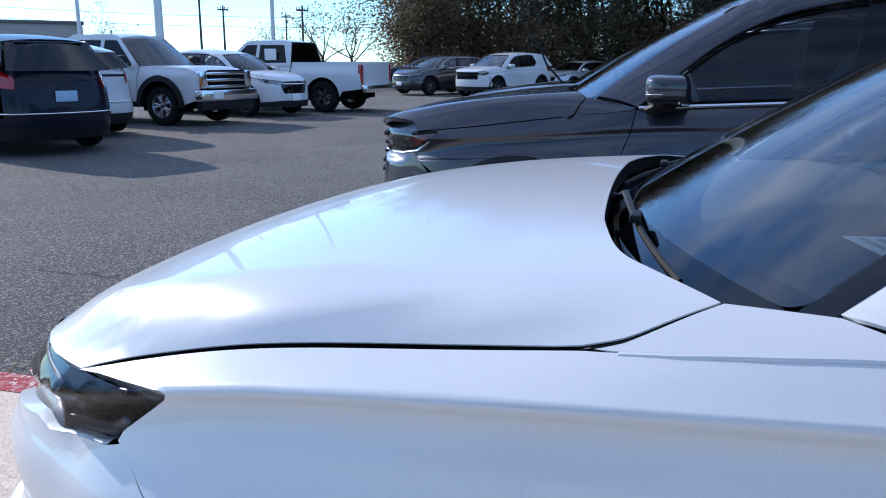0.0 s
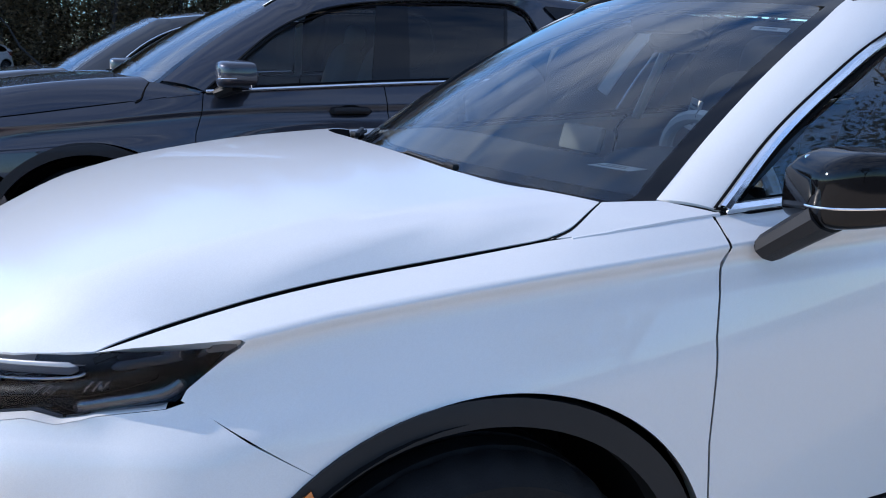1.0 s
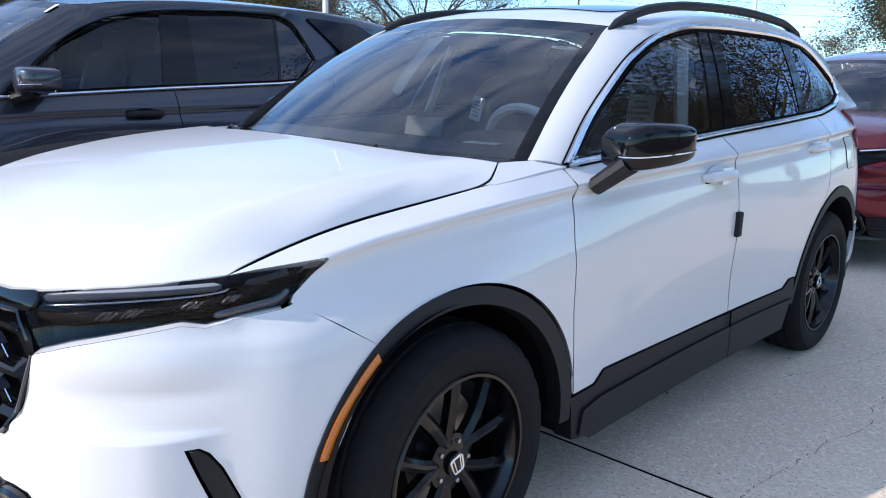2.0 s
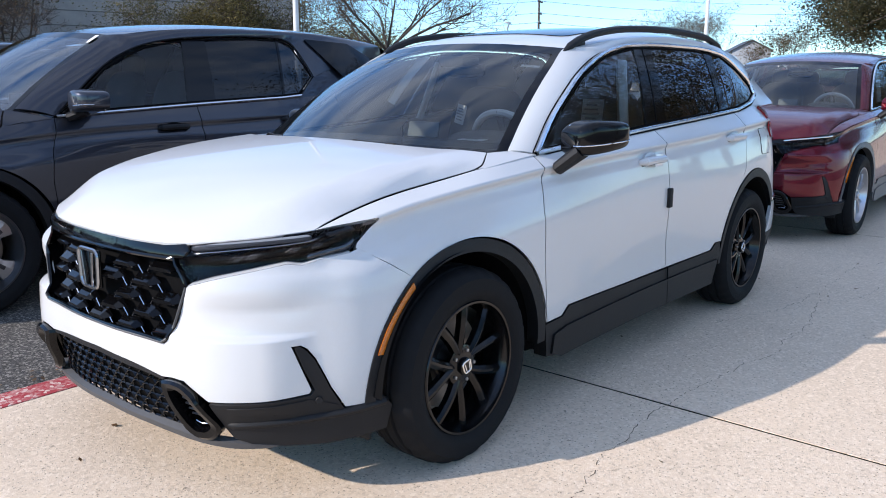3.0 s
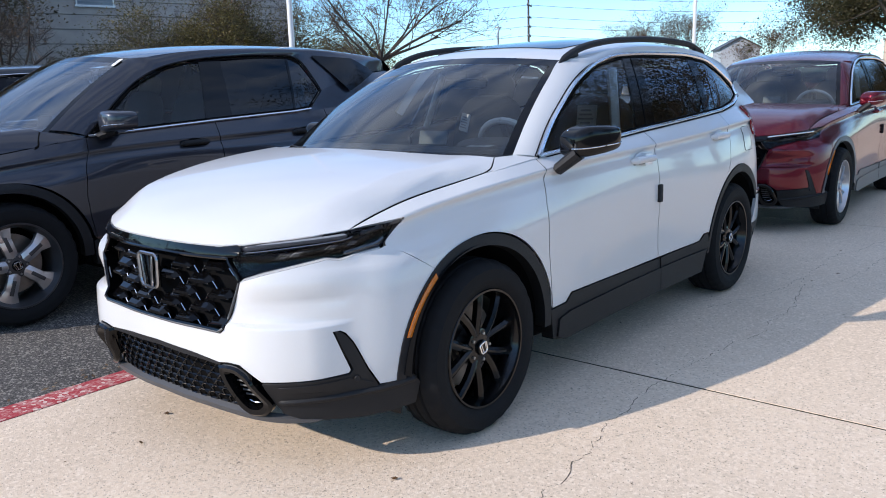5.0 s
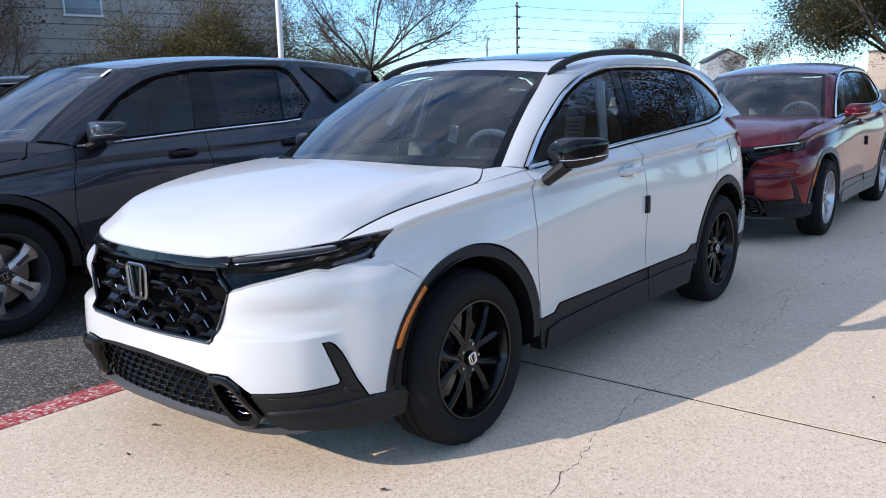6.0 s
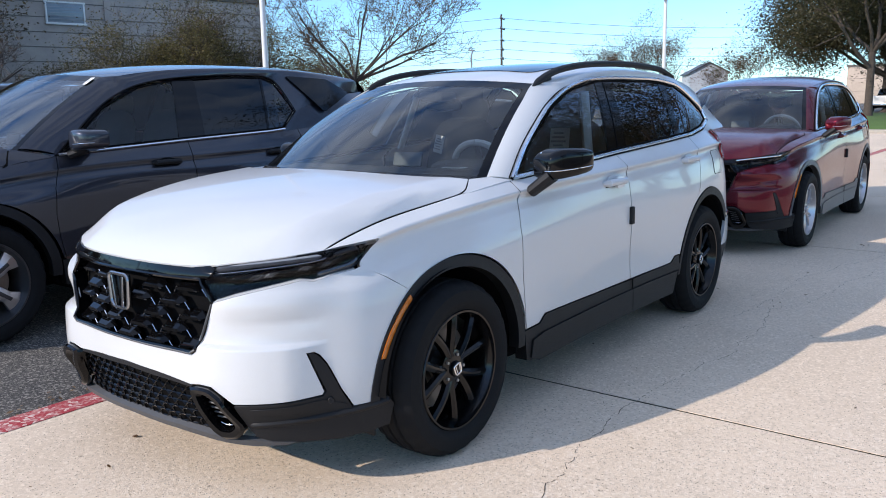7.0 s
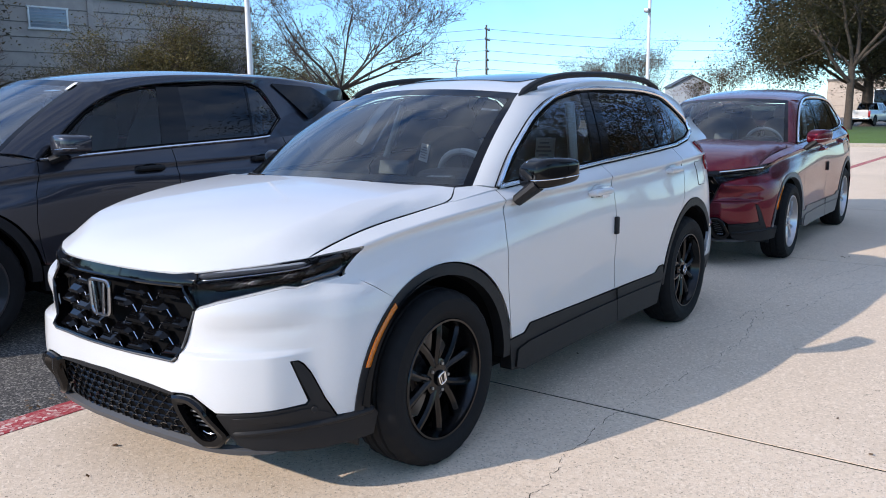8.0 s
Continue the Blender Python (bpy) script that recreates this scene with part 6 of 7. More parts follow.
# ---- the large grey car beside it ----
LARGE = dict(
    nose_x=0.2, tail_x=-3.2, zD=0.85, zE=0.5, zF=0.3, under=0.09, crease=0.003, roof_edge_z=1.70, roof_edge_y=0.685, rear_pinch=-2.9, crown=0.02, roof_crown=0.05,
    screen_base=(-0.36, 0.80, 1.175), screen_top=(-1.05, 0.645, 1.63), screen_bow=(0.2, 0.09, 0.02, 0.03), screen_bulge=0.02,
    lines=dict(
        nose=[(0.2, 0.88), (0.5, 0.93), (0.8, 0.925), (0.95, 0.91), (1.05, 0.88)],
        tail=[(0.25, -3.95), (0.5, -4.05), (0.9, -4.02), (1.2, -3.93), (1.5, -3.75), (1.7, -3.62)],
        yA=[(0.7, 0.83), (0.4, 0.845), (0.0, 0.855), (-0.3, 0.87), (-0.6, 0.885), (-1.5, 0.89), (-2.5, 0.88), (-3.2, 0.85)],
        zA=[(0.8, 0.955), (0.6, 0.976), (0.37, 1.0), (0.07, 1.038), (-0.21, 1.075), (-0.55, 1.122), (-1.5, 1.172), (-2.4, 1.21), (-3.2, 1.24)],
        yB=[(0.5, 0.865), (0.0, 0.905), (-0.5, 0.925), (-1.5, 0.935), (-2.6, 0.93), (-3.2, 0.91)],
        zB=[(0.5, 0.945), (0.0, 0.985), (-0.5, 1.03), (-1.5, 1.06), (-2.6, 1.085), (-3.2, 1.10)],
        yC=[(0.5, 0.885), (0.0, 0.92), (-0.5, 0.94), (-1.5, 0.955), (-2.6, 0.955), (-3.2, 0.93)],
        yD=[(0.5, 0.935), (0.2, 0.955), (0.0, 0.965), (-0.5, 0.96), (-1.5, 0.965), (-2.6, 0.985), (-3.2, 0.96)],
        yE=[(0.5, 0.95), (0.2, 0.97), (0.0, 0.98), (-0.5, 0.965), (-1.5, 0.95), (-2.6, 0.99), (-3.2, 0.97)],
        yF=[(0.5, 0.93), (0.0, 0.95), (-0.5, 0.94), (-1.5, 0.93), (-2.6, 0.95), (-3.2, 0.94)],
        yRidge=[(0.9, 0.68), (0.5, 0.72), (-0.4, 0.74)],
        zRidge=[(0.92, 0.96), (0.84, 1.015), (0.7, 1.07), (0.45, 1.12), (0.1, 1.165), (-0.4, 1.20)],
        roof=[(-0.9, 1.62), (-1.05, 1.665), (-1.3, 1.71), (-1.7, 1.745), (-2.3, 1.76), (-3.0, 1.74), (-3.5, 1.69), (-3.7, 1.66)],
    ),
    arch_f=(0.0, 0.38, 0.50), arch_r=(-2.89, 0.38, 0.51), arch_in=0.445, wheel=(0.86, 0.382, 0.25, 0.26), axle_r=-2.89,
    door_f=[(-0.548, 1.12), (-0.528, 1.01), (-0.495, 0.92), (-0.475, 0.75), (-0.485, 0.6), (-0.51, 0.46)],
    door_m=[(-1.53, 1.145), (-1.54, 1.0), (-1.545, 0.8), (-1.56, 0.6), (-1.58, 0.43)],
    door_r=[(-2.62, 1.18), (-2.66, 1.0), (-2.62, 0.9), (-2.55, 0.76)],
    sill=[(-0.51, 0.46), (-0.6, 0.44), (-1.0, 0.42), (-1.58, 0.42), (-2.2, 0.43), (-2.36, 0.44), (-2.38, 0.47)], sill_low=0.27,
    lamp=[(0.815, 0.984), (0.68, 0.985), (0.55, 0.982), (0.43, 0.972), (0.43, 0.90), (0.48, 0.852), (0.62, 0.856), (0.70, 0.88), (0.76, 0.928)],
    fender_front=[(0.37, 0.715), (0.45, 0.765), (0.60, 0.855), (0.552, 0.90), (0.452, 0.984), (0.53, 0.986), (0.60, 0.977)],
    hood_front=[(0.80, 0.60), (0.76, 0.70), (0.70, 0.79), (0.6, 0.85), (0.45, 0.885), (0.25, 0.90), (0.0, 0.905)],
    hood_rear=[(0.868, -0.22), (0.86, -0.25), (0.83, -0.27), (0.79, -0.30), (0.65, -0.21), (0.45, -0.165), (0.25, -0.145), (0.0, -0.14)],
    fender_top=[(-0.22, 0.869), (-0.25, 0.86), (-0.27, 0.83), (-0.30, 0.79), (-0.36, 0.805), (-0.53, 0.884), (-0.37, 0.875)],
    win_f=[(-0.64, 1.155), (-1.46, 1.184), (-1.475, 1.25), (-1.54, 1.59), (-1.40, 1.575), (-1.225, 1.535), (-0.938, 1.405), (-0.785, 1.282)],
    pillar_b=[(-1.46, 1.18), (-1.69, 1.19), (-1.73, 1.608), (-1.54, 1.60)],
    win_r=[(-1.69, 1.194), (-2.295, 1.215), (-2.37, 1.625), (-2.1, 1.628), (-1.73, 1.606)],
    pillar_c=[(-2.295, 1.212), (-2.315, 1.213), (-2.392, 1.632), (-2.37, 1.63)],
    win_q=[(-2.315, 1.216), (-2.45, 1.234), (-2.605, 1.36), (-2.53, 1.56), (-2.392, 1.628)],
    dlo=[(-0.56, 1.128), (-0.70, 1.25), (-0.80, 1.335), (-0.93, 1.43), (-1.07, 1.505), (-1.25, 1.57), (-1.5, 1.615), (-1.8, 1.64), (-2.1, 1.652), (-2.36, 1.652), (-2.50, 1.615), (-2.60, 1.45), (-2.64, 1.36)],
    dlo_low=[(-0.56, 1.128), (-1.0, 1.15), (-1.5, 1.175), (-2.0, 1.196), (-2.3, 1.208), (-2.47, 1.222), (-2.64, 1.36)],
    belt_only=True, roof_rear=-3.60, rear_glass=((-3.93, 0.74, 1.22), (-3.66, 0.60, 1.62)),
)


def large_front(car, S, spec, paint, cell):
    def nose(w, z):
        p = S.nose(abs(w), z)
        return (p[0], math.copysign(p[1], w), p[2])

    part("front_bumper", panel([(-0.5, 0.42), (0.5, 0.42), (0.86, 0.42), (0.9, 0.5), (0.855, 0.715), (0.78, 0.78), (0.70, 0.868), (0.62, 0.852), (0.48, 0.848), (0.43, 0.70), (-0.43, 0.70), (-0.48, 0.848), (-0.62, 0.852), (-0.70, 0.868), (-0.78, 0.78), (-0.855, 0.715), (-0.9, 0.5), (-0.86, 0.42)], nose, max(cell, 0.04), 0.002, 0.02), paint, car)
    part("lower_bumper", panel([(-0.9, 0.26), (0.9, 0.26), (0.9, 0.42), (-0.9, 0.42)], nose, 0.06, 0, 0.04, -0.005), M_PLASTIC, car)
    part("hood_lip", panel([(-0.86, 0.975), (-0.70, 0.984), (0.70, 0.984), (0.86, 0.975), (0.80, 1.005), (0.66, 1.02), (-0.66, 1.02), (-0.80, 1.005)], nose, max(cell, 0.04), 0, 0.01, -0.006), paint, car)
    gr = part("grille", panel([(-0.45, 0.71), (0.45, 0.71), (0.47, 0.985), (-0.47, 0.985)], nose, 0.06, 0, 0, -0.03), M_SHADOW, car)
    for k in range(5):
        z = 0.74 + 0.05 * k
        part("grille_slat", tube([Vector(nose(w / 10 * 0.45, z)) for w in range(-10, 11)], 0.012, 6, 0.8), M_GLOSS, gr)
    for sgn in (1, -1):
        def on(w, z, sgn=sgn):
            p = nose(w, z)
            return (p[0], p[1] * sgn, p[2])

        lamp = part("headlight", panel(spec["lamp"], on, 0.04, 0, 0.03, -0.035), M_GLOSS, car)
        part("lens", panel(spec["lamp"], on, 0.04, 0.001, 0.02, -0.001), M_GLASSF, lamp)
        part("light_strip", panel([(0.44, 0.965), (0.66, 0.972), (0.66, 0.957), (0.44, 0.948)], on, 0.04, 0, 0.01, -0.008), M_CHROME, lamp)
        part("reflector", panel([(0.47, 0.93), (0.63, 0.936), (0.65, 0.88), (0.50, 0.875)], on, 0.04, 0, 0.01, -0.02), M_CHROME, lamp)
        part("amber_reflector", panel([(0.67, 0.968), (0.79, 0.974), (0.745, 0.925), (0.70, 0.892), (0.665, 0.885)], on, 0.04, 0, 0.01, -0.012), M_TAIL, lamp)
        part("lamp_chrome", tube([Vector(on(w, z)) for w, z in ((0.45, 0.852), (0.62, 0.852), (0.71, 0.874), (0.775, 0.93))], 0.008, 6), M_CHROME, lamp)


grey = thing("suv", pose(0.45, -3.27, 0), "dark grey metallic large SUV parked beside the white one", "car")
S_GREY, gfd, grd = build_body(grey, LARGE, M_GREY, 0.04, seat=M_CREAM, rail=False, chrome=M_GLOSS, cladding=M_PLASTIC)
large_front(grey, S_GREY, LARGE, M_GREY, 0.045)
add_wheels(grey, LARGE, "five", M_RIMSILVER, M_GLOSS, (0.0, -2.89))
add_mirrors(grey, (-0.69, 1.03, 1.213), (0.10, 0.125, 0.075), M_GREY, M_PLASTIC, (-0.62, 0.92, 1.12))
add_handles(gfd, grd, S_GREY, ((-1.32, 1.03), (-2.35, 1.05)), M_PLASTIC)
add_wipers(grey, S_GREY)
qw = [(-2.63, 1.64), (-3.10, 1.62), (-3.36, 1.50), (-2.96, 1.34)]
both("cargo_window", panel(rounded(qw, 0.03), S_GREY.glass, 0.06, 0, 0.004, 0.034), M_GLOSS, grey)
paper("windscreen_label", 0.09, 0.05, M_PAPER, grey, Matrix.Translation(Vector(S_GREY.screen(0.93, 0.9)) + Vector((0, 0, 0.006))) @ pose(0, 0, 0, 0, 32, 0), 1, "white paper strip inside the windscreen")


# ---- ground ----
def sheet(name, x0, x1, y0, y1, z, mat, label, category, n=1):
    g = Geo()
    xs, ys = np.linspace(x0, x1, n + 1), np.linspace(y0, y1, n + 1)
    g.add([(x, y, z) for y in ys for x in xs], [(j * (n + 1) + i, j * (n + 1) + i + 1, (j + 1) * (n + 1) + i + 1, (j + 1) * (n + 1) + i) for j in range(n) for i in range(n)])
    return tagged(part(name, g, mat), label, category, kind="structure")


sheet("ground", -1500, 1500, -1500, 1500, -0.012, M_ASPHALT, "worn grey asphalt of the car park", "ground", 4)
slabs = tagged(new("pavement"), "pale concrete paving with cut joints", "pavement", kind="structure")
JOINTS = [-64.0, -40.0, -33.0, -26.6, -20.2, -14.6, -10.1, -5.6, -0.94, 3.7, 8.3, 13.0, 20.0, 30.0]
for i, (a, b) in enumerate(zip(JOINTS, JOINTS[1:])):
    for y0, y1 in ((-1.05, 4.6), (4.6, 10.2)):
        part("slab", box(b - a - 0.018, y1 - y0 - 0.018, 0.10, ((a + b) / 2, (y0 + y1) / 2, -0.05), 0), M_CONCRETE, slabs)
for a, b in zip((-31.0, -26.6, -20.2), (-26.6, -20.2, -14.6)):
    for y0, y1 in ((-6.5, -1.05), (-12.0, -6.5)):
        part("slab", box(b - a - 0.018, y1 - y0 - 0.018, 0.10, ((a + b) / 2, (y0 + y1) / 2, -0.05), 0), M_CONCRETE, slabs)
for x in JOINTS[1:-1]:
    part("joint_filler", box(0.024, 11.2, 0.05, (x, 4.57, -0.028), 0), M_SHADOW, slabs)
part("joint_filler", box(94, 0.024, 0.05, (-17, 4.6, -0.028), 0), M_SHADOW, slabs)


def crack(pts, width, seed):
    """A thin wandering crack along a few ground places."""
    r = random.Random(seed)
    run = dense(pts, 0.022, False)
    off, mid, verts = 0.0, [], []
    for i, p in enumerate(run):
        off = 0.88 * off + r.gauss(0, 0.008)
        mid.append((p[0] + r.gauss(0, 0.003), p[1] + off))
    for i, p in enumerate(mid):
        w = width * r.uniform(0.3, 1.2)
        verts += [(p[0] + w * 0.3, p[1] - w, 0.0012), (p[0] - w * 0.3, p[1] + w, 0.0012)]
    return Geo().add(verts, [(2 * i, 2 * i + 2, 2 * i + 3, 2 * i + 1) for i in range(len(mid) - 1) if r.random() < 0.78])


for k, (pts, w) in enumerate([
        ([(0.55, 1.42), (-0.013, 1.32), (-0.35, 1.27), (-0.70, 1.245), (-1.10, 1.26), (-1.8, 1.33), (-2.55, 1.35), (-3.2, 1.22), (-3.95, 1.16), (-5.2, 1.5), (-7.0, 1.9)], 0.0016),
        ([(-3.0, 1.25), (-3.3, 1.45), (-4.2, 1.52), (-4.9, 1.75)], 0.0017),
        ([(-2.2, 0.95), (-2.7, 1.12), (-3.3, 1.2)], 0.0014),
        ([(-0.2, 1.28), (-0.5, 1.55), (-0.75, 1.95), (-0.95, 2.3)], 0.0011)]):
    part("crack", crack(pts, w, 90 + k), M_CRACK, slabs)
line = Geo()
for a, b in zip(JOINTS, JOINTS[1:]):
    if b < 5:
        line.join(box(b - a - 0.02, 0.16, 0.004, ((a + b) / 2, -0.955, 0.002), 0))
line.join(box(26, 0.16, 0.004, (16.72, -0.955, 0.002), 0))
tagged(part("kerb_line", line, M_REDLINE), "worn red painted fire lane line", "road marking", kind="structure")

# ---- lawn, kerb, street and buildings far down the lane ----
def lawn(name, x0, x1, y0, y1):
    g = thing(name, pose(0, 0, 0), "green lawn strip behind a concrete kerb", "lawn", kind="structure")
    part("turf", box(x1 - x0, y1 - y0, 0.16, ((x0 + x1) / 2, (y0 + y1) / 2, 0.06), 0.03), M_GRASS, g)
    part("kerb", box(0.16, y1 - y0 + 0.3, 0.17, (x1 + 0.09, (y0 + y1) / 2, 0.05), 0.02), M_KERB, g)
    part("kerb", box(x1 - x0, 0.16, 0.17, ((x0 + x1) / 2, y1 + 0.09, 0.05), 0.02), M_KERB, g)


lawn("lawn", -62, -31, -26, -1.2)


def place(az, dist, z=0.0, eye=(2.45, 2.73)):
    """A place by its bearing from -y towards +x, in degrees, and its distance."""
    return (eye[0] + dist * math.sin(radians(az)), eye[1] - dist * math.cos(radians(az)), z)


def building(name, a, b, height, depth, mat, label, windows, courses=0, roof=None):
    """A block between two ground places; the wall faces the camera's side."""
    a, b = Vector(a), Vector(b)
    d = b - a
    length = d.length
    ang = math.degrees(math.atan2(d.y, d.x))
    g = thing(name, pose(a.x, a.y, 0, 0, 0, ang), label, "building")
    part("wall", box(length, depth, height, (length / 2, depth / 2, height / 2), 0.03), mat, g)
    part("roof_edge", box(length + 0.3, depth + 0.3, 0.35, (length / 2, depth / 2, height + 0.1), 0.04), M_MORTAR if roof is None else roof, g)
    for k in range(int(length / 6) if courses > 3 else 0):
        part("pilaster", box(0.35, 0.12, height, (3 + 6 * k, -0.05, height / 2), 0.02), mat, g)
    for k in range(courses):
        part("joint", box(length, 0.03, 0.05, (length / 2, -0.005, height * (k + 1) / (courses + 1)), 0), M_MORTAR, g)
    for x, z, w, h in windows:
        win = part("window", box(w, 0.12, h, (x, -0.02, z), 0.02), M_PANE if h < 2 else M_GLOSS, g)
        for q in range(7 if h < 2 else 0):
            part("blind_slat", box(w - 0.1, 0.02, 0.03, (x, -0.085, z - h / 2 + 0.1 + q * (h - 0.2) / 6), 0), M_ROOF, win)
        part("window_frame", box(w + 0.2, 0.1, 0.1, (x, -0.05, z + h / 2), 0.01).join(box(w + 0.2, 0.14, 0.12, (x, -0.06, z - h / 2), 0.01)).join(box(0.1, 0.1, h, (x - w / 2, -0.05, z), 0.01)).join(box(0.1, 0.1, h, (x + w / 2, -0.05, z), 0.01)), M_TRIM, win)
    return g


building("block_building", place(-14, 50), place(-40.2, 58), 8.3, 18, M_BLOCK, "grey concrete block building with small windows", [(12.6, 6.9, 2.1, 1.2), (6.2, 6.9, 2.1, 1.2)], 9)
building("tan_building", place(-78.6, 150), place(-96, 150), 6.0, 20, M_TAN, "tan warehouse with a dark loading door", [(11.0, 2.2, 8, 4.4)], 2)
gable = thing("gabled_shed", pose(*place(-70.0, 120), 0, 0, -62), "grey metal shed with a pitched roof", "building")
part("wall", prism([(-2.4, 0), (2.4, 0), (2.4, 4.7), (0, 5.9), (-2.4, 4.7)], -4.8, 4.8), M_SHED, gable)
part("roof", prism([(-2.7, 4.55), (0, 5.95), (2.7, 4.55), (2.65, 4.75), (0, 6.15), (-2.65, 4.75)], -5.0, 5.0), M_SKID, gable)
building("low_building", place(48, 95), place(37.5, 95), 5.0, 14, M_BLOCK, "low grey commercial building beyond the car park", [(6, 2.5, 3, 1.5)], 1)


# ---- poles, lamps, wires ----
def mast(at, height, r, label, lamp_z=None):
    g = thing("light_mast", pose(*at), label, "light pole")
    part("pole", tube([(0, 0, 0.0), (0, 0, height)], [r, r * 0.75], 14), M_WHITEPOLE, g)
    part("foot", lathe([(0.001, 0.5), (r * 2.2, 0.5), (r * 2.4, 0.0)], 16).moved(pose(0, 0, 0, 90)), M_KERB, g)
    if lamp_z:
        part("floodlight", box(0.28, 0.2, 0.16, (0.25, 0, lamp_z), 0.02).join(tube([(0, 0, lamp_z), (0.2, 0, lamp_z)], 0.03)), M_STEEL, g)
    part("lamp_head", box(0.7, 0.35, 0.14, (0.4, 0, height), 0.04), M_STEEL, g)


mast(place(-40.1, 24), 9.0, 0.085, "white painted light mast")
mast(place(-67.4, 36), 10.0, 0.078, "white painted light mast with a floodlight", 1.41 + 36 * math.tan(radians(6.54)))
mast(place(34.6, 32, eye=(-0.25, 1.6)), 9.5, 0.16, "white painted light mast")
mast(place(27.3, 44, eye=(-0.25, 1.6)), 9.5, 0.12, "white painted light mast")
mast(place(39.4, 55, eye=(-0.25, 1.6)), 10.0, 0.13, "white painted light mast")
for az, d in ((16.0, 62), (-2.5, 60)):
    mast(place(az - 6, d, eye=(-0.25, 1.6)), 9.0, 0.12, "white painted light mast")
street = thing("street_lamp", pose(*place(-54.3, 75)), "grey street lamp with a curved arm", "street lamp")
part("pole", tube([(0, 0, 0), (0, 0, 5.6), (-0.2, 0, 6.0), (-0.8, -0.5, 6.2), (-1.6, -1.1, 6.2)], [0.1, 0.08, 0.07, 0.06, 0.05], 8), M_STEEL, street)
part("lamp_head", box(0.7, 0.3, 0.12, (-1.8, -1.25, 6.2), 0.04), M_STEEL, street)


def power_pole(at, height, arms, turn, thick=0.19):
    g = thing("power_pole", pose(*at, 0, 0, turn), "weathered wooden power pole with crossarms", "power pole")
    part("pole", tube([(0, 0, 0), (0, 0, height)], [thick, thick * 0.63], 10), M_WOODPOLE, g)
    for z, w in arms:
        arm = part("crossarm", box(w, 0.12, 0.14, (0, 0.12, z), 0.01), M_WOODPOLE, g)
        for k in (-0.45, -0.15, 0.2, 0.45):
            part("insulator", lathe([(0.001, 0.2), (0.05, 0.18), (0.04, 0.0)], 8).moved(pose(k * w, 0.12, z + 0.07, 90)), M_STEEL, arm)


pp = place(-56.4, 110)
power_pole(pp, 12.8, [(12.2, 2.6), (10.9, 2.6), (9.4, 2.0), (8.2, 1.6), (7.0, 1.4)], 20)
POLES0 = [(32.0, 70, 6.5), (30.5, 80, 6.3), (25.3, 70, 5.8), (44.2, 62, 8.5), (26.4, 95, 6.5)]
for az, d, h in POLES0:
    power_pole(place(az, d, eye=(-0.25, 1.6)), h, [(h - 0.4, 1.0)], 30, 0.12)


def cable(a, b, sag, r):
    a, b = Vector(a), Vector(b)
    return tube([a.lerp(b, k / 16) - Vector((0, 0, sag * 4 * (k / 16) * (1 - k / 16))) for k in range(17)], r, 4)


wires = Geo()
for z in (12.3, 11.0, 9.5, 8.3, 7.1):
    a, b, c = place(-30, 125, z), (pp[0], pp[1], z), place(-84, 150, z + 1)
    wires.join(cable(a, b, 1.0, 0.022)).join(cable(b, c, 1.6, 0.022))
tagged(part("power_lines", wires, M_CABLE), "thin dark power lines against the sky", "cables", kind="stuff")
wires = Geo()
for z in (5.4, 6.3, 8.0, 9.0, 10.4, 11.2):
    wires.join(cable(place(52, 80, z), place(12, 85, z - 0.5), 0.8, 0.015))
tagged(part("power_lines", wires, M_CABLE), "thin dark power lines against the sky", "cables", kind="stuff")


# ---- trees ----
def branches(rng, start, way, length, radius, depth, spread, tips, out, droop=0.0, kids=(3, 4)):
    """A limb and its twigs as tapered tubes; the ends are gathered in tips."""
    n = 5 if depth > 1 else 3
    pts, p, d = [start], Vector(start), Vector(way).normalized()
    for k in range(n):
        d = (d + Vector((rng.uniform(-1, 1), rng.uniform(-1, 1), rng.uniform(-0.6, 0.8) - droop)) * 0.22).normalized()
        p = p + d * length / n
        pts.append(p.copy())
    end = radius * 0.45
    out.join(tube(pts, [radius + (end - radius) * k / n for k in range(n + 1)], 8 if depth > 2 else (5 if depth > 1 else 3), cap=False))
    tips += [(q, depth) for q in pts[2:]]
    if depth <= 0:
        return
    for k in range(rng.randint(*kids)):
        t = rng.uniform(0.35, 1.0)
        i = min(int(t * n), n - 1)
        q = pts[i].lerp(pts[i + 1], t * n - i)
        axis = Vector((rng.uniform(-1, 1), rng.uniform(-1, 1), rng.uniform(-0.4, 0.9))).normalized()
        branches(rng, q, d * (1 - spread) + axis * spread, length * rng.uniform(0.5, 0.75), max(end * rng.uniform(0.6, 0.95), 0.006), depth - 1, spread, tips, out, droop, kids)


def leaf_cloud(rng, centres, per, size, reach, clip_z=None):
    """Many small leaf blades, each folded along its middle."""
    verts, faces = [], []
    for c in centres:
        for _ in range(per):
            p = c + Vector((rng.gauss(0, 1), rng.gauss(0, 1), rng.gauss(0, 0.8))) * reach
            if clip_z and p.z < clip_z:
                continue
            a = Vector((rng.uniform(-1, 1), rng.uniform(-1, 1), rng.uniform(-0.7, 0.5))).normalized()
            b = a.cross(Vector((rng.uniform(-1, 1), rng.uniform(-1, 1), 1))).normalized()
            s = size * rng.uniform(0.6, 1.4)
            n = a.cross(b) * s * 0.2
            k = len(verts)
            verts += [p - a * s, p + b * s * 0.5 + n, p + a * s, p - b * s * 0.5 + n]
            faces += [(k, k + 1, k + 2), (k, k + 2, k + 3)]
    return Geo().add(verts, faces)


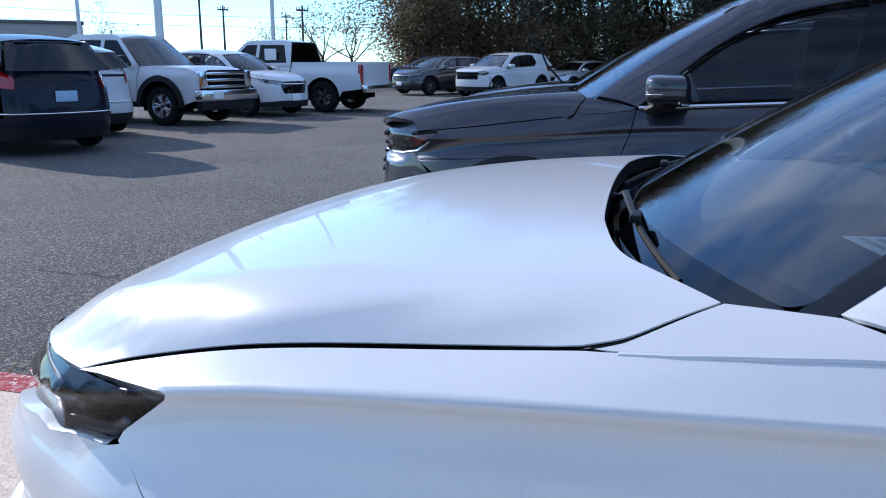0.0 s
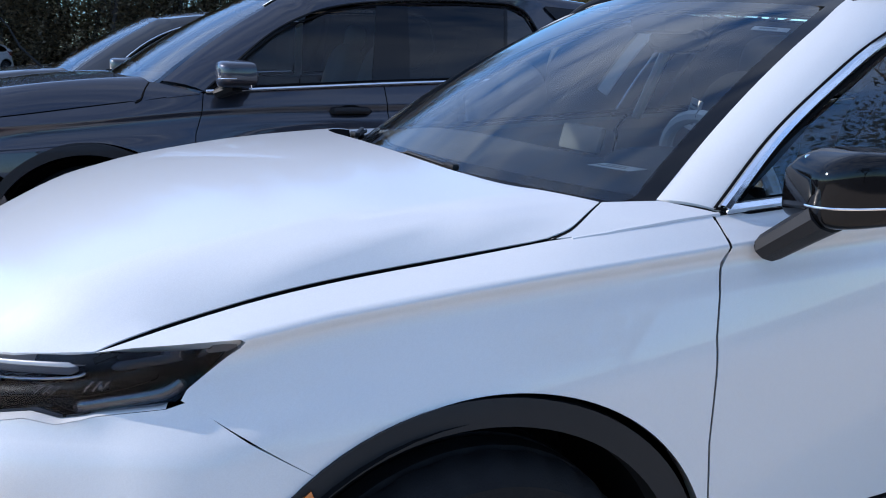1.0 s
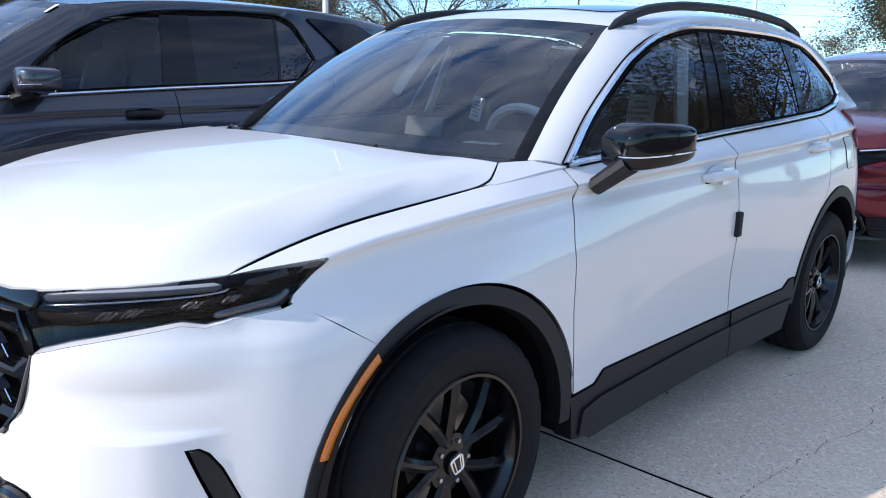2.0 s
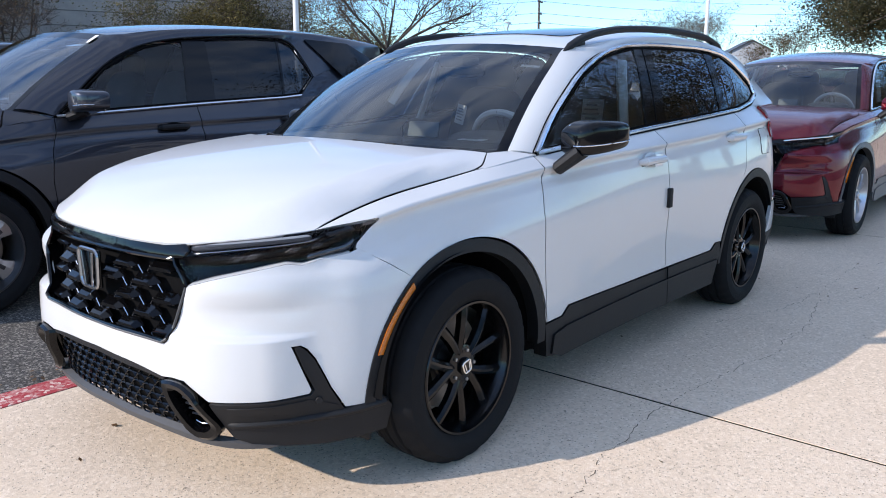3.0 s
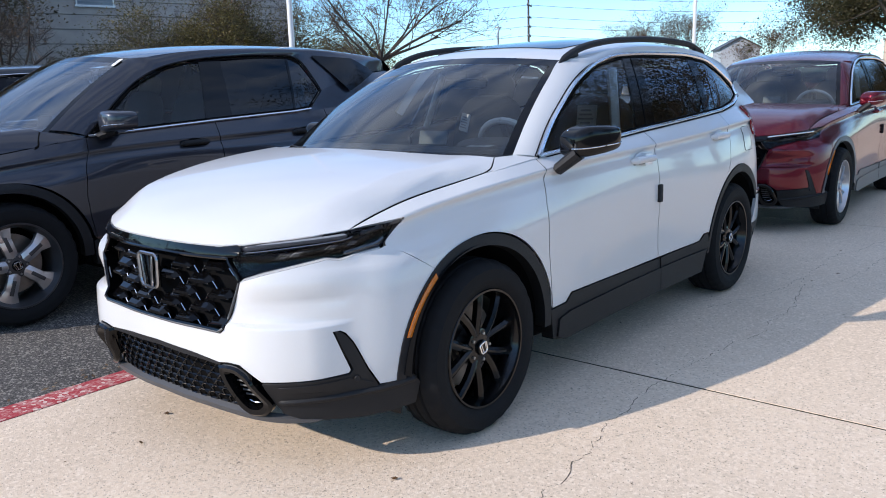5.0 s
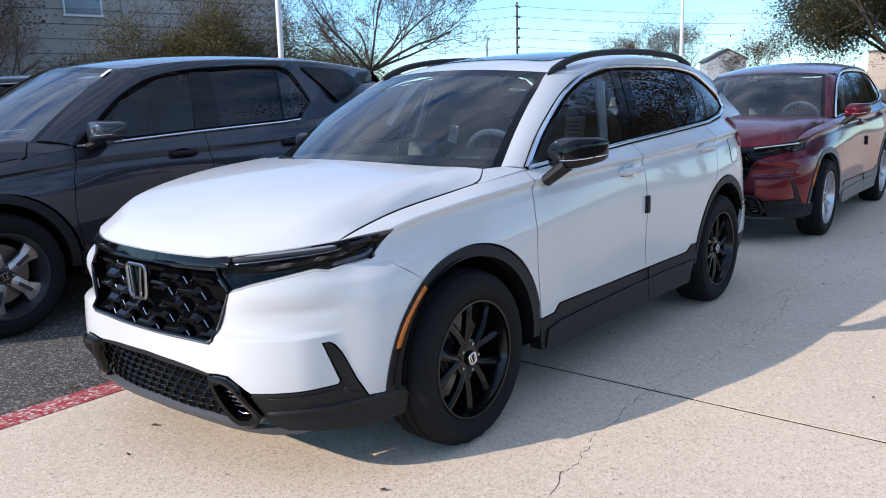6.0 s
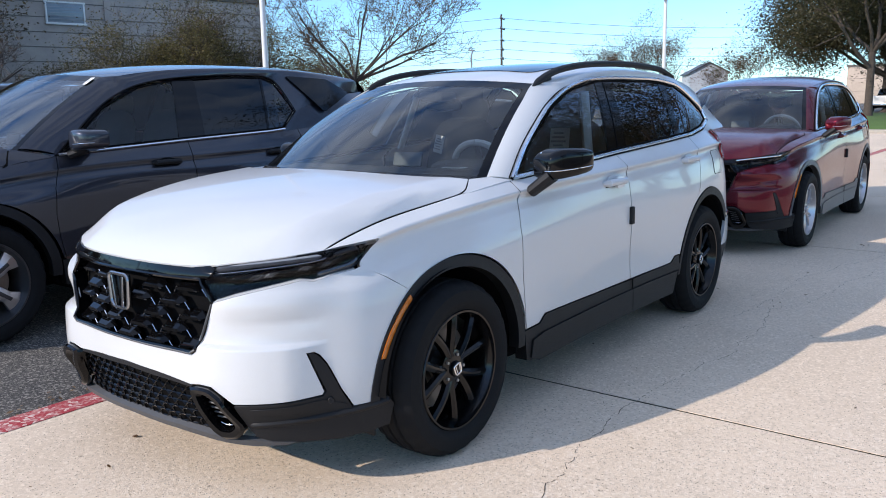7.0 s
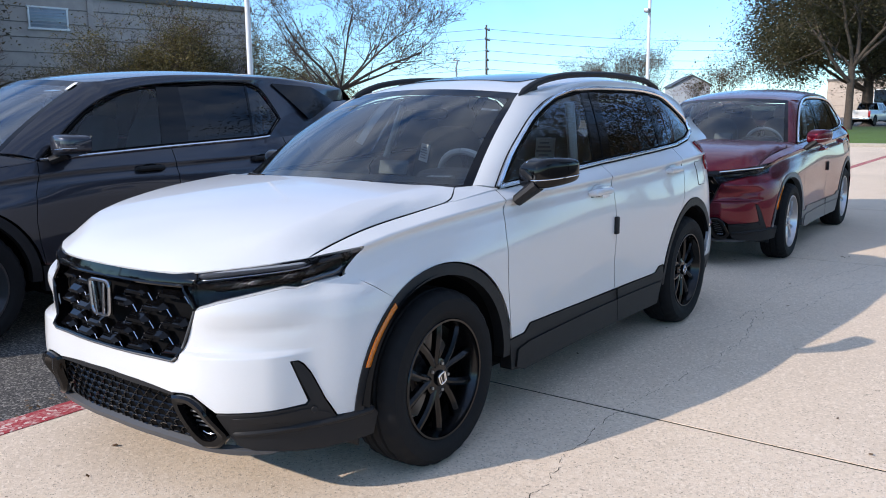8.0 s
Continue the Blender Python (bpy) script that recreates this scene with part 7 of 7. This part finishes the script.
def tree(name, at, height, seed, leaf_mat, per, size, reach, label, depth=4, trunk_r=0.2, fork=0.35, spread=0.55, lean=(0, 0), bark=None, droop=0.0, limbs=6, min_depth=1, kids=(3, 4), crown=0.55):
    rng = random.Random(seed)
    g = thing(name, pose(*at), label, "tree")
    wood, tips = Geo(), []
    top = height * fork
    pts = [Vector((lean[0] * t * top + rng.uniform(-0.05, 0.05) * t, lean[1] * t * top, t * top)) for t in (0, 0.25, 0.5, 0.75, 1)]
    wood.join(tube(pts, [trunk_r * 1.35, trunk_r * 1.05, trunk_r, trunk_r * 0.95, trunk_r * 0.85], 12, cap=False))
    for k in range(limbs):
        a = 2 * math.pi * (k + rng.uniform(-0.3, 0.3)) / limbs
        s = pts[-1] if k < limbs - 2 else pts[3]
        branches(rng, s, (math.cos(a) * 0.8, math.sin(a) * 0.8, rng.uniform(0.35, 1.3)), height * crown * rng.uniform(0.7, 1.1), trunk_r * rng.uniform(0.4, 0.6), depth, spread, tips, wood, droop, kids)
    part("trunk", wood, bark or M_BARK, g)
    if per:
        centres = [p for p, d in tips if d <= min_depth]
        part("crown", leaf_cloud(rng, centres, per, size, reach), leaf_mat, g, angle=180)
    return g


tree("oak_tree", place(-80.9, 74), 13.5, 3, M_LEAF_OAK, 190, 0.10, 1.05, "large live oak with dark green leaves", 3, 0.42, 0.27, 0.6, limbs=9, droop=0.16, min_depth=1, crown=0.5)
tree("oak_tree", place(-79.9, 56), 11.5, 4, M_LEAF_OAK, 50, 0.09, 0.7, "live oak with thin grey-green crown", 3, 0.22, 0.34, 0.6, limbs=7, min_depth=1)
tree("oak_tree", (-66.0, 7.8, 0), 13.0, 6, M_LEAF_OAK, 110, 0.10, 0.85, "large live oak with a low dark green crown", 3, 0.40, 0.20, 0.6, limbs=9, droop=0.15, min_depth=1)
tree("bare_tree", place(-46.1, 27), 6.3, 12, M_LEAF_DRY, 1, 0.035, 0.10, "bare winter tree with a few dry leaves", 4, 0.10, 0.34, 0.54, bark=M_TWIG, limbs=9, min_depth=0, kids=(3, 5), crown=0.44)
# az, distance, height, seed, leaves, leaves at each twig, twigs: the thicket before the block building
for az, d, h, sd, lm, per, dep, lab in (
        (-43.6, 36, 4.4, 21, M_LEAF_AUTUMN, 7, 3, "half-bare shrubby tree with yellow-green leaves"),
        (-42.0, 37, 4.8, 28, M_LEAF_OAK, 6, 3, "half-bare shrubby tree with dull green leaves"),
        (-38.2, 38, 8.8, 22, M_LEAF_DRY, 1, 4, "tall brown twiggy tree with a few dry leaves"),
        (-36.0, 37, 6.8, 23, M_LEAF_AUTUMN, 10, 3, "shrubby tree with yellow-green leaves"),
        (-35.4, 39, 8.6, 29, M_LEAF_DRY, 1, 4, "tall brown twiggy tree with a few dry leaves"),
        (-33.6, 37, 6.6, 24, M_LEAF_AUTUMN, 13, 3, "shrubby tree with dense yellow-green leaves"),
        (-32.6, 38, 4.8, 30, M_LEAF_OAK, 10, 3, "low shrubby tree with dull green leaves"),
        (-27.6, 33, 3.4, 25, M_LEAF_OAK, 9, 3, "low shrub with dark green leaves"),
        (-22.6, 34, 8.2, 27, M_LEAF_DRY, 0, 4, "bare brown twiggy tree against the block wall"),
        (-20.4, 33, 7.4, 26, M_LEAF_DRY, 1, 4, "bare brown twiggy tree against the block wall")):
    tree("shrub_tree", place(az, d), h, sd, lm, per, 0.045, 0.24, lab, dep, 0.10, 0.2 if dep == 4 else 0.14, 0.5, bark=M_TWIG, limbs=8 if dep == 3 else 6, min_depth=1, kids=(4, 5) if dep == 3 else (3, 4), crown=0.42 if dep == 3 else 0.30)
for az, d, h, sd in ((-65.2, 75, 6.6, 31), (-67.6, 78, 6.4, 32), (-72.3, 85, 5.8, 33), (-63.2, 95, 5.8, 34)):
    tree("far_tree", place(az, d), h, sd, M_LEAF_DRY, 3, 0.06, 0.3, "distant tree with rust-brown leaves", 4, 0.10, 0.3, 0.5, bark=M_TWIG, limbs=6, min_depth=1)
# trees on the camera's side, which the side windows mirror
for at, h, sd in (((-13.6, 5.4, 0), 7.5, 41), ((-19.0, 9.5, 0), 9.0, 42), ((-7.0, 12.0, 0), 8.0, 43), ((-27.0, 13.0, 0), 9.5, 45), ((6.0, 19.0, 0), 9.0, 44)):
    tree("live_oak", at, h, sd, M_LEAF_OAK, 20, 0.06, 0.36, "live oak with spreading limbs beside the lane", 3, 0.2, 0.3, 0.6, limbs=8, min_depth=1)

# woods beyond the car park
rng = random.Random(77)
wood, leaves = Geo(), Geo()
for k in range(84):
    az = 17.5 - 36 * k / 83 + rng.uniform(-0.8, 0.8)
    d = rng.uniform(44, 58)
    h = rng.uniform(7.5, 12.0) * min(1.0, 0.45 + 0.14 * (17.8 - az))
    at = Vector(place(az, d, 0, (-0.25, 1.6)))
    tips = []
    g = Geo()
    branches(rng, at, (rng.uniform(-0.15, 0.15), rng.uniform(-0.15, 0.15), 1), h * 0.75, 0.14, 2, 0.5, tips, g, 0, (5, 7))
    wood.join(g)
    centres = [p for p, dd in tips] + [at + Vector((rng.uniform(-2, 2), rng.uniform(-2, 2), rng.uniform(0.3, 4))) for _ in range(34)]
    leaves.join(leaf_cloud(rng, centres, 52, 0.10, 0.6))
w = tagged(new("woods"), "dense dark half-bare woods behind the car park", "woods", kind="stuff")
part("stems", wood, M_TWIG, w)
part("foliage", leaves, M_LEAF_WOODS, w, angle=180)
for az, d, h, sd in ((24.0, 62, 5.2, 51), (22.0, 58, 5.0, 52), (27.5, 80, 4.8, 53), (37.5, 85, 5.4, 54)):
    tree("far_tree", place(az, d, 0, (-0.25, 1.6)), h, sd, M_LEAF_DRY, 3, 0.1, 0.35, "distant half-bare tree with dry leaves", 2, 0.1, 0.3, 0.55, bark=M_TWIG, limbs=6)


# ---- cars across the car park ----
def far_suv(at, turn, paint, label, base, scale, mirror=None):
    car = thing("parked_suv", pose(*at, 0, 0, turn) @ Matrix.Diagonal((*scale, 1)), label, "car", "cars across the car park")
    spec = dict(base)
    spec["sunroof"] = None
    S, fd, rd = build_body(car, spec, paint, 0.09, interior=False, rail=False)
    large_front(car, S, spec, paint, 0.09) if base is LARGE else simple_front(car, S, spec, paint)
    add_wheels(car, spec, "fan", M_RIMDARK, M_GLOSS, (0.0, spec["axle_r"]))
    k = spec["wheel"][0]
    add_mirrors(car, (-0.70, k + 0.18, spec["screen_base"][2] + 0.04), (0.1, 0.13, 0.08), paint, M_PLASTIC, (-0.62, k + 0.05, spec["screen_base"][2] - 0.05))
    part("number_plate", box(0.02, 0.31, 0.155, (S.f["tail"](0.8) - 0.01, 0, 0.86), 0.003), M_PLATE, car, "blue dealer plate with plain bars")
    part("cabin_floor", box(2.4, 1.1, 0.5, (-1.9, 0, 0.85), 0.1), M_DASH, car)
    return car


def simple_front(car, S, spec, paint):
    def nose(w, z):
        p = S.nose(abs(w), z)
        return (p[0], math.copysign(p[1], w), p[2])

    part("front_bumper", panel([(-0.83, 0.36), (0.83, 0.36), (0.96, 0.735), (0.83, 0.85), (0.41, 0.762), (0.33, 0.57), (-0.33, 0.57), (-0.41, 0.762), (-0.83, 0.85), (-0.96, 0.735)], nose, 0.08, 0, 0.02), paint, car)
    part("lower_bumper", panel([(-0.86, 0.24), (0.86, 0.24), (0.83, 0.36), (0.4, 0.40), (-0.4, 0.40), (-0.83, 0.36)], nose, 0.08, 0, 0.04, 0.005), M_PLASTIC, car)
    part("grille", panel([(-0.33, 0.57), (0.33, 0.57), (0.41, 0.762), (0.38, 0.87), (-0.38, 0.87), (-0.41, 0.762)], nose, 0.08, 0, 0.0, -0.02), M_GLOSS, car)
    part("grille_bar", tube([Vector(nose(w / 10 * 0.38, 0.80)) for w in range(-10, 11)], 0.018, 6), M_CHROME, car)
    for sgn in (1, -1):
        lamp = part("headlight", panel([(w, z) for w, z in spec["lamp"]], lambda w, z, sgn=sgn: (lambda p: (p[0], p[1] * sgn, p[2]))(nose(w, z)), 0.06, 0, 0.02, -0.01), M_CHROME, car)
        part("lens", panel([(w, z) for w, z in spec["lamp"]], lambda w, z, sgn=sgn: (lambda p: (p[0], p[1] * sgn, p[2]))(nose(w, z)), 0.06, 0, 0.0, 0.002), M_LENS, lamp)
    part("number_plate", box(0.02, 0.31, 0.155, (S.f["nose"](0.45) + 0.015, 0, 0.47), 0.003), M_PAPER, car, "white plate with plain bars")


def pickup(at, turn, label, chrome_front, flare, facing_tail):
    """A crew-cab pickup with an open bed."""
    car = thing("pickup_truck", pose(*at, 0, 0, turn), label, "pickup truck", "cars across the car park")
    hw = 1.0
    fa, ra = 0.0, -3.7

    def flank(x, z):
        y = hw - 0.02 * ((z - 0.75) / 0.4) ** 2 - 0.10 * step(z, 0.98, 1.25) * (1 if x < -2.2 or x > -0.6 else 0.5)
        y -= 0.12 * step(x, 0.55, 0.95) ** 2
        return (x, y, z)

    def cab(x, z):
        return (x, 0.93 - 0.26 * (z - 1.15) / 0.75, z)

    arch_a, arch_b = arc(fa, 0.42, 0.50, 182, -2, 24), arc(ra, 0.42, 0.49, 182, -2, 24)
    hood_z = 1.17
    body = [(0.92, 0.55), (0.92, 1.0), (0.85, 1.12), (-0.55, 1.22)]
    both("front_fender", panel(body + [(-0.56, 1.2), (-0.6, 0.5)] + arch_a, flank, 0.08, 0.004, 0.03), M_WHITE, car)
    both("cab_side", panel([(-0.61, 0.48), (-0.57, 1.22), (-2.72, 1.24), (-2.72, 0.48)], flank, 0.1, 0.004, 0.03), M_WHITE, car)
    both("bed_side", panel([(-2.74, 0.5), (-2.74, 1.30), (-4.78, 1.32), (-4.85, 0.62), (-4.3, 0.55)] + arch_b, flank, 0.045, 0.004, 0.03), M_WHITE, car)
    both("door_seam", prism([(-1.62, 0.5), (-1.61, 0.5), (-1.61, 1.22), (-1.62, 1.22)], hw - 0.03, hw + 0.001), M_SHADOW, car)
    # hood, roof, screens
    part("hood", panel([(0.92, -0.82), (0.92, 0.82), (-0.55, 0.90), (-0.45, 0), (-0.55, -0.90)], lambda x, y: (x, y, hood_z + 0.06 - 0.13 * step(x, 0.5, 1.0) - 0.04 * (y / 0.9) ** 4 - 0.05 * max(x, 0) ** 2), 0.08, 0, 0.05), M_WHITE, car)
    part("windscreen", panel([(-1, 0), (1, 0), (1, 1), (-1, 1)], lambda u, v: (-0.55 - 0.72 * v + 0.15 * (1 - u * u), (0.86 - 0.18 * v) * u, 1.2 + 0.62 * v), 0.15, 0, 0), M_GLASS, car)
    part("roof", panel(rounded([(-1.2, -0.70), (-1.2, 0.70), (-2.62, 0.70), (-2.62, -0.70)], 0.08), lambda x, y: (x, y, 1.90 - 0.06 * (y / 0.7) ** 2 - 0.10 * ((x + 1.9) / 0.72) ** 4 * 0.6), 0.1, 0, 0.05), M_WHITE, car)
    part("rear_glass", panel([(-1, 0), (1, 0), (1, 1), (-1, 1)], lambda u, v: (-2.72 + 0.10 * v, (0.86 - 0.18 * v) * u, 1.25 + 0.58 * v), 0.2, 0, 0), M_PRIVACY, car)
    win = [(-0.78, 1.26), (-1.27, 1.74), (-1.60, 1.76), (-1.60, 1.27)], [(-1.70, 1.27), (-1.70, 1.76), (-2.45, 1.75), (-2.58, 1.28)]
    fr = Geo()
    for o in ([(-0.57, 1.2), (-1.24, 1.82), (-1.27, 1.74), (-0.78, 1.26)], [(-1.24, 1.82), (-1.4, 1.87), (-2.5, 1.87), (-2.66, 1.80), (-2.45, 1.75), (-1.27, 1.74)], [(-2.66, 1.80), (-2.72, 1.2), (-2.58, 1.28), (-2.45, 1.75)], [(-0.57, 1.2), (-0.78, 1.265), (-2.58, 1.28), (-2.72, 1.2)], [(-1.60, 1.27), (-1.60, 1.76), (-1.70, 1.76), (-1.70, 1.27)]):
        fr.join(panel(o, cab, 0.1, 0, 0.02))
    both("cab_frame", fr, M_WHITE, car)
    for o in win:
        both("side_window", panel(o, cab, 0.15, 0, 0), M_GLOSS, car)
    # bed and tailgate
    part("bed_floor", box(2.05, 1.7, 0.1, (-3.77, 0, 0.85), 0.01).join(box(0.06, 1.7, 0.75, (-2.76, 0, 0.95), 0.01)), M_SHADOW, car)
    part("tailgate", box(0.07, 1.62, 0.62, (-4.82, 0, 1.0), 0.02), M_WHITE, car)
    both("tail_lamp", box(0.09, 0.17, 0.46, (-4.79, 0.90, 1.02), 0.02), M_TAIL, car)
    part("rear_bumper", box(0.16, 1.9, 0.2, (-4.92, 0, 0.62), 0.04), M_CHROME, car)
    # nose
    part("grille", box(0.08, 1.25, 0.42, (0.93, 0, 0.93), 0.03), M_SHADOW, car)
    for k in range(3):
        part("grille_bar", box(0.06, 1.28, 0.07, (0.965, 0, 0.80 + 0.135 * k), 0.02), M_CHROME if chrome_front else M_GLOSS, car)
    both("headlight", box(0.12, 0.26, 0.36, (0.89, 0.74, 0.95), 0.03), M_CHROME, car)
    both("turn_lamp", box(0.1, 0.09, 0.2, (0.90, 0.83, 0.92), 0.02), M_AMBER, car)
    part("front_bumper", box(0.2, 1.95, 0.24, (0.95, 0, 0.62), 0.05), M_CHROME if chrome_front else M_WHITE, car)
    part("air_dam", box(0.14, 1.8, 0.2, (0.9, 0, 0.42), 0.03), M_PLASTIC, car)
    part("number_plate", box(0.02, 0.31, 0.155, (1.06, -0.45, 0.63), 0.003), M_PAPER, car, "white plate with plain bars")
    if flare:
        for c in (fa, ra):
            both("arch_flare", panel(arc(c, 0.42, 0.60, -4, 184, 24) + arc(c, 0.42, 0.49, 184, -4, 24), flank, 0.08, 0, 0.08, 0.05), M_PLASTIC, car)
    part("underbody", box(5.2, 1.3, 0.3, (-1.9, 0, 0.5), 0.03), M_SHADOW, car)
    for c in (fa, ra):
        pr = arc(c, 0.42, 0.485, -15, 195, 20)
        liner = Geo().add([(x, y, z) for x, z in pr for y in (0.55, 0.97)], [(2 * i, 2 * i + 1, 2 * i + 3, 2 * i + 2) for i in range(20)]).add([(x, 0.55, z) for x, z in pr], [tuple(range(21))])
        both("wheel_liner", liner, M_SHADOW, car)
    part("running_board", box(2.0, 1.95, 0.06, (-1.7, 0, 0.40), 0.02), M_PLASTIC, car)
    add_wheels(car, dict(wheel=(0.86, 0.41, 0.27, 0.24)), "wide", M_RIMSILVER if flare else M_RIMDARK, M_GLOSS, (fa, ra))
    add_mirrors(car, (-0.80, 1.18, 1.30), (0.1, 0.14, 0.13), M_PLASTIC, M_PLASTIC, (-0.75, 0.96, 1.24))
    paper("window_sheet", 0.36, 0.3, M_PAPER, car, pose(-2.1, 0.885, 1.5, 90, 0, 180) if facing_tail else pose(-2.1, -0.885, 1.5, 90), 0, "white paper sheet in the side window")
    return car


far_suv((11.7, -9.6, 0), -23, M_NAVY, "dark navy SUV parked nose in, its tail towards the lane", LARGE, (1, 1, 0.97))
far_suv((12.7, -11.8, 0), -23, M_WHITE, "white SUV parked nose in between others", COMPACT, (1, 1, 1))
pickup((9.82, -14.0, 0), 174, "white crew-cab pickup with chrome nose and black arch flares", True, True, False)
far_suv((9.45, -16.9, 0), 165, M_WHITE, "white compact SUV parked nose out", COMPACT, (0.95, 0.97, 0.98))
pickup((12.3, -19.6, 0), -4, "white crew-cab pickup with its tailgate towards the lane", False, False, True)
far_suv((9.9, -30.5, 0), 58, M_BLACKCAR, "black SUV parked by the woods", COMPACT, (1, 1, 0.98))
far_suv((6.9, -29.3, 0), 62, M_WHITE, "white SUV parked facing the lane", LARGE, (0.94, 0.94, 0.97))
far_suv((4.9, -37.0, 0), 60, M_SILVER, "silver low car parked by the woods", COMPACT, (1.02, 0.98, 0.86))
far_suv((12.5, -36.0, 0), 10, M_NAVY, "dark SUV behind the pickup", COMPACT, (1, 1, 0.98))
dark = far_suv((0.8, -6.25, 0), 0, M_BLACKCAR, "black SUV parked beyond the grey one, a wiper raised", LARGE, (1, 1, 0.97))
part("raised_wiper", tube([(-0.12, 0.45, 1.17), (0.05, 0.45, 1.36), (0.12, 0.45, 1.52), (0.24, 0.45, 1.68)], [0.012, 0.01, 0.008, 0.006], 6), M_PLASTIC, dark, "black wiper arm standing up")
pickup(place(-81.6, 78), 170, "white pickup parked in the far street", True, False, True)

# ---- leaves and grit lying on the paving ----
rng = random.Random(5)
lit = Geo()
for k in range(150):
    x, y = rng.uniform(-6, 3.4), rng.uniform(-0.9, 3.2)
    a, s = rng.uniform(0, 6.28), rng.uniform(0.007, 0.02)
    c, d = Vector((math.cos(a), math.sin(a), 0.15)) * s, Vector((-math.sin(a), math.cos(a), 0.25)) * s * 0.5
    p = Vector((x, y, 0.007))
    lit.add([p - c, p + d, p + c, p - d], [(0, 1, 2), (0, 2, 3)])
for k in range(160):
    x, y = rng.uniform(-2, 3.0), -1.12 + rng.gauss(0, 0.06)
    a, s = rng.uniform(0, 6.28), rng.uniform(0.008, 0.022)
    c, d = Vector((math.cos(a), math.sin(a), 0.15)) * s, Vector((-math.sin(a), math.cos(a), 0.25)) * s * 0.5
    p = Vector((x, y, 0.002))
    lit.add([p - c, p + d, p + c, p - d], [(0, 1, 2), (0, 2, 3)])
tagged(part("fallen_leaves", lit, M_LITTER, angle=180), "dry brown leaves scattered on the paving", "leaf litter", kind="stuff")
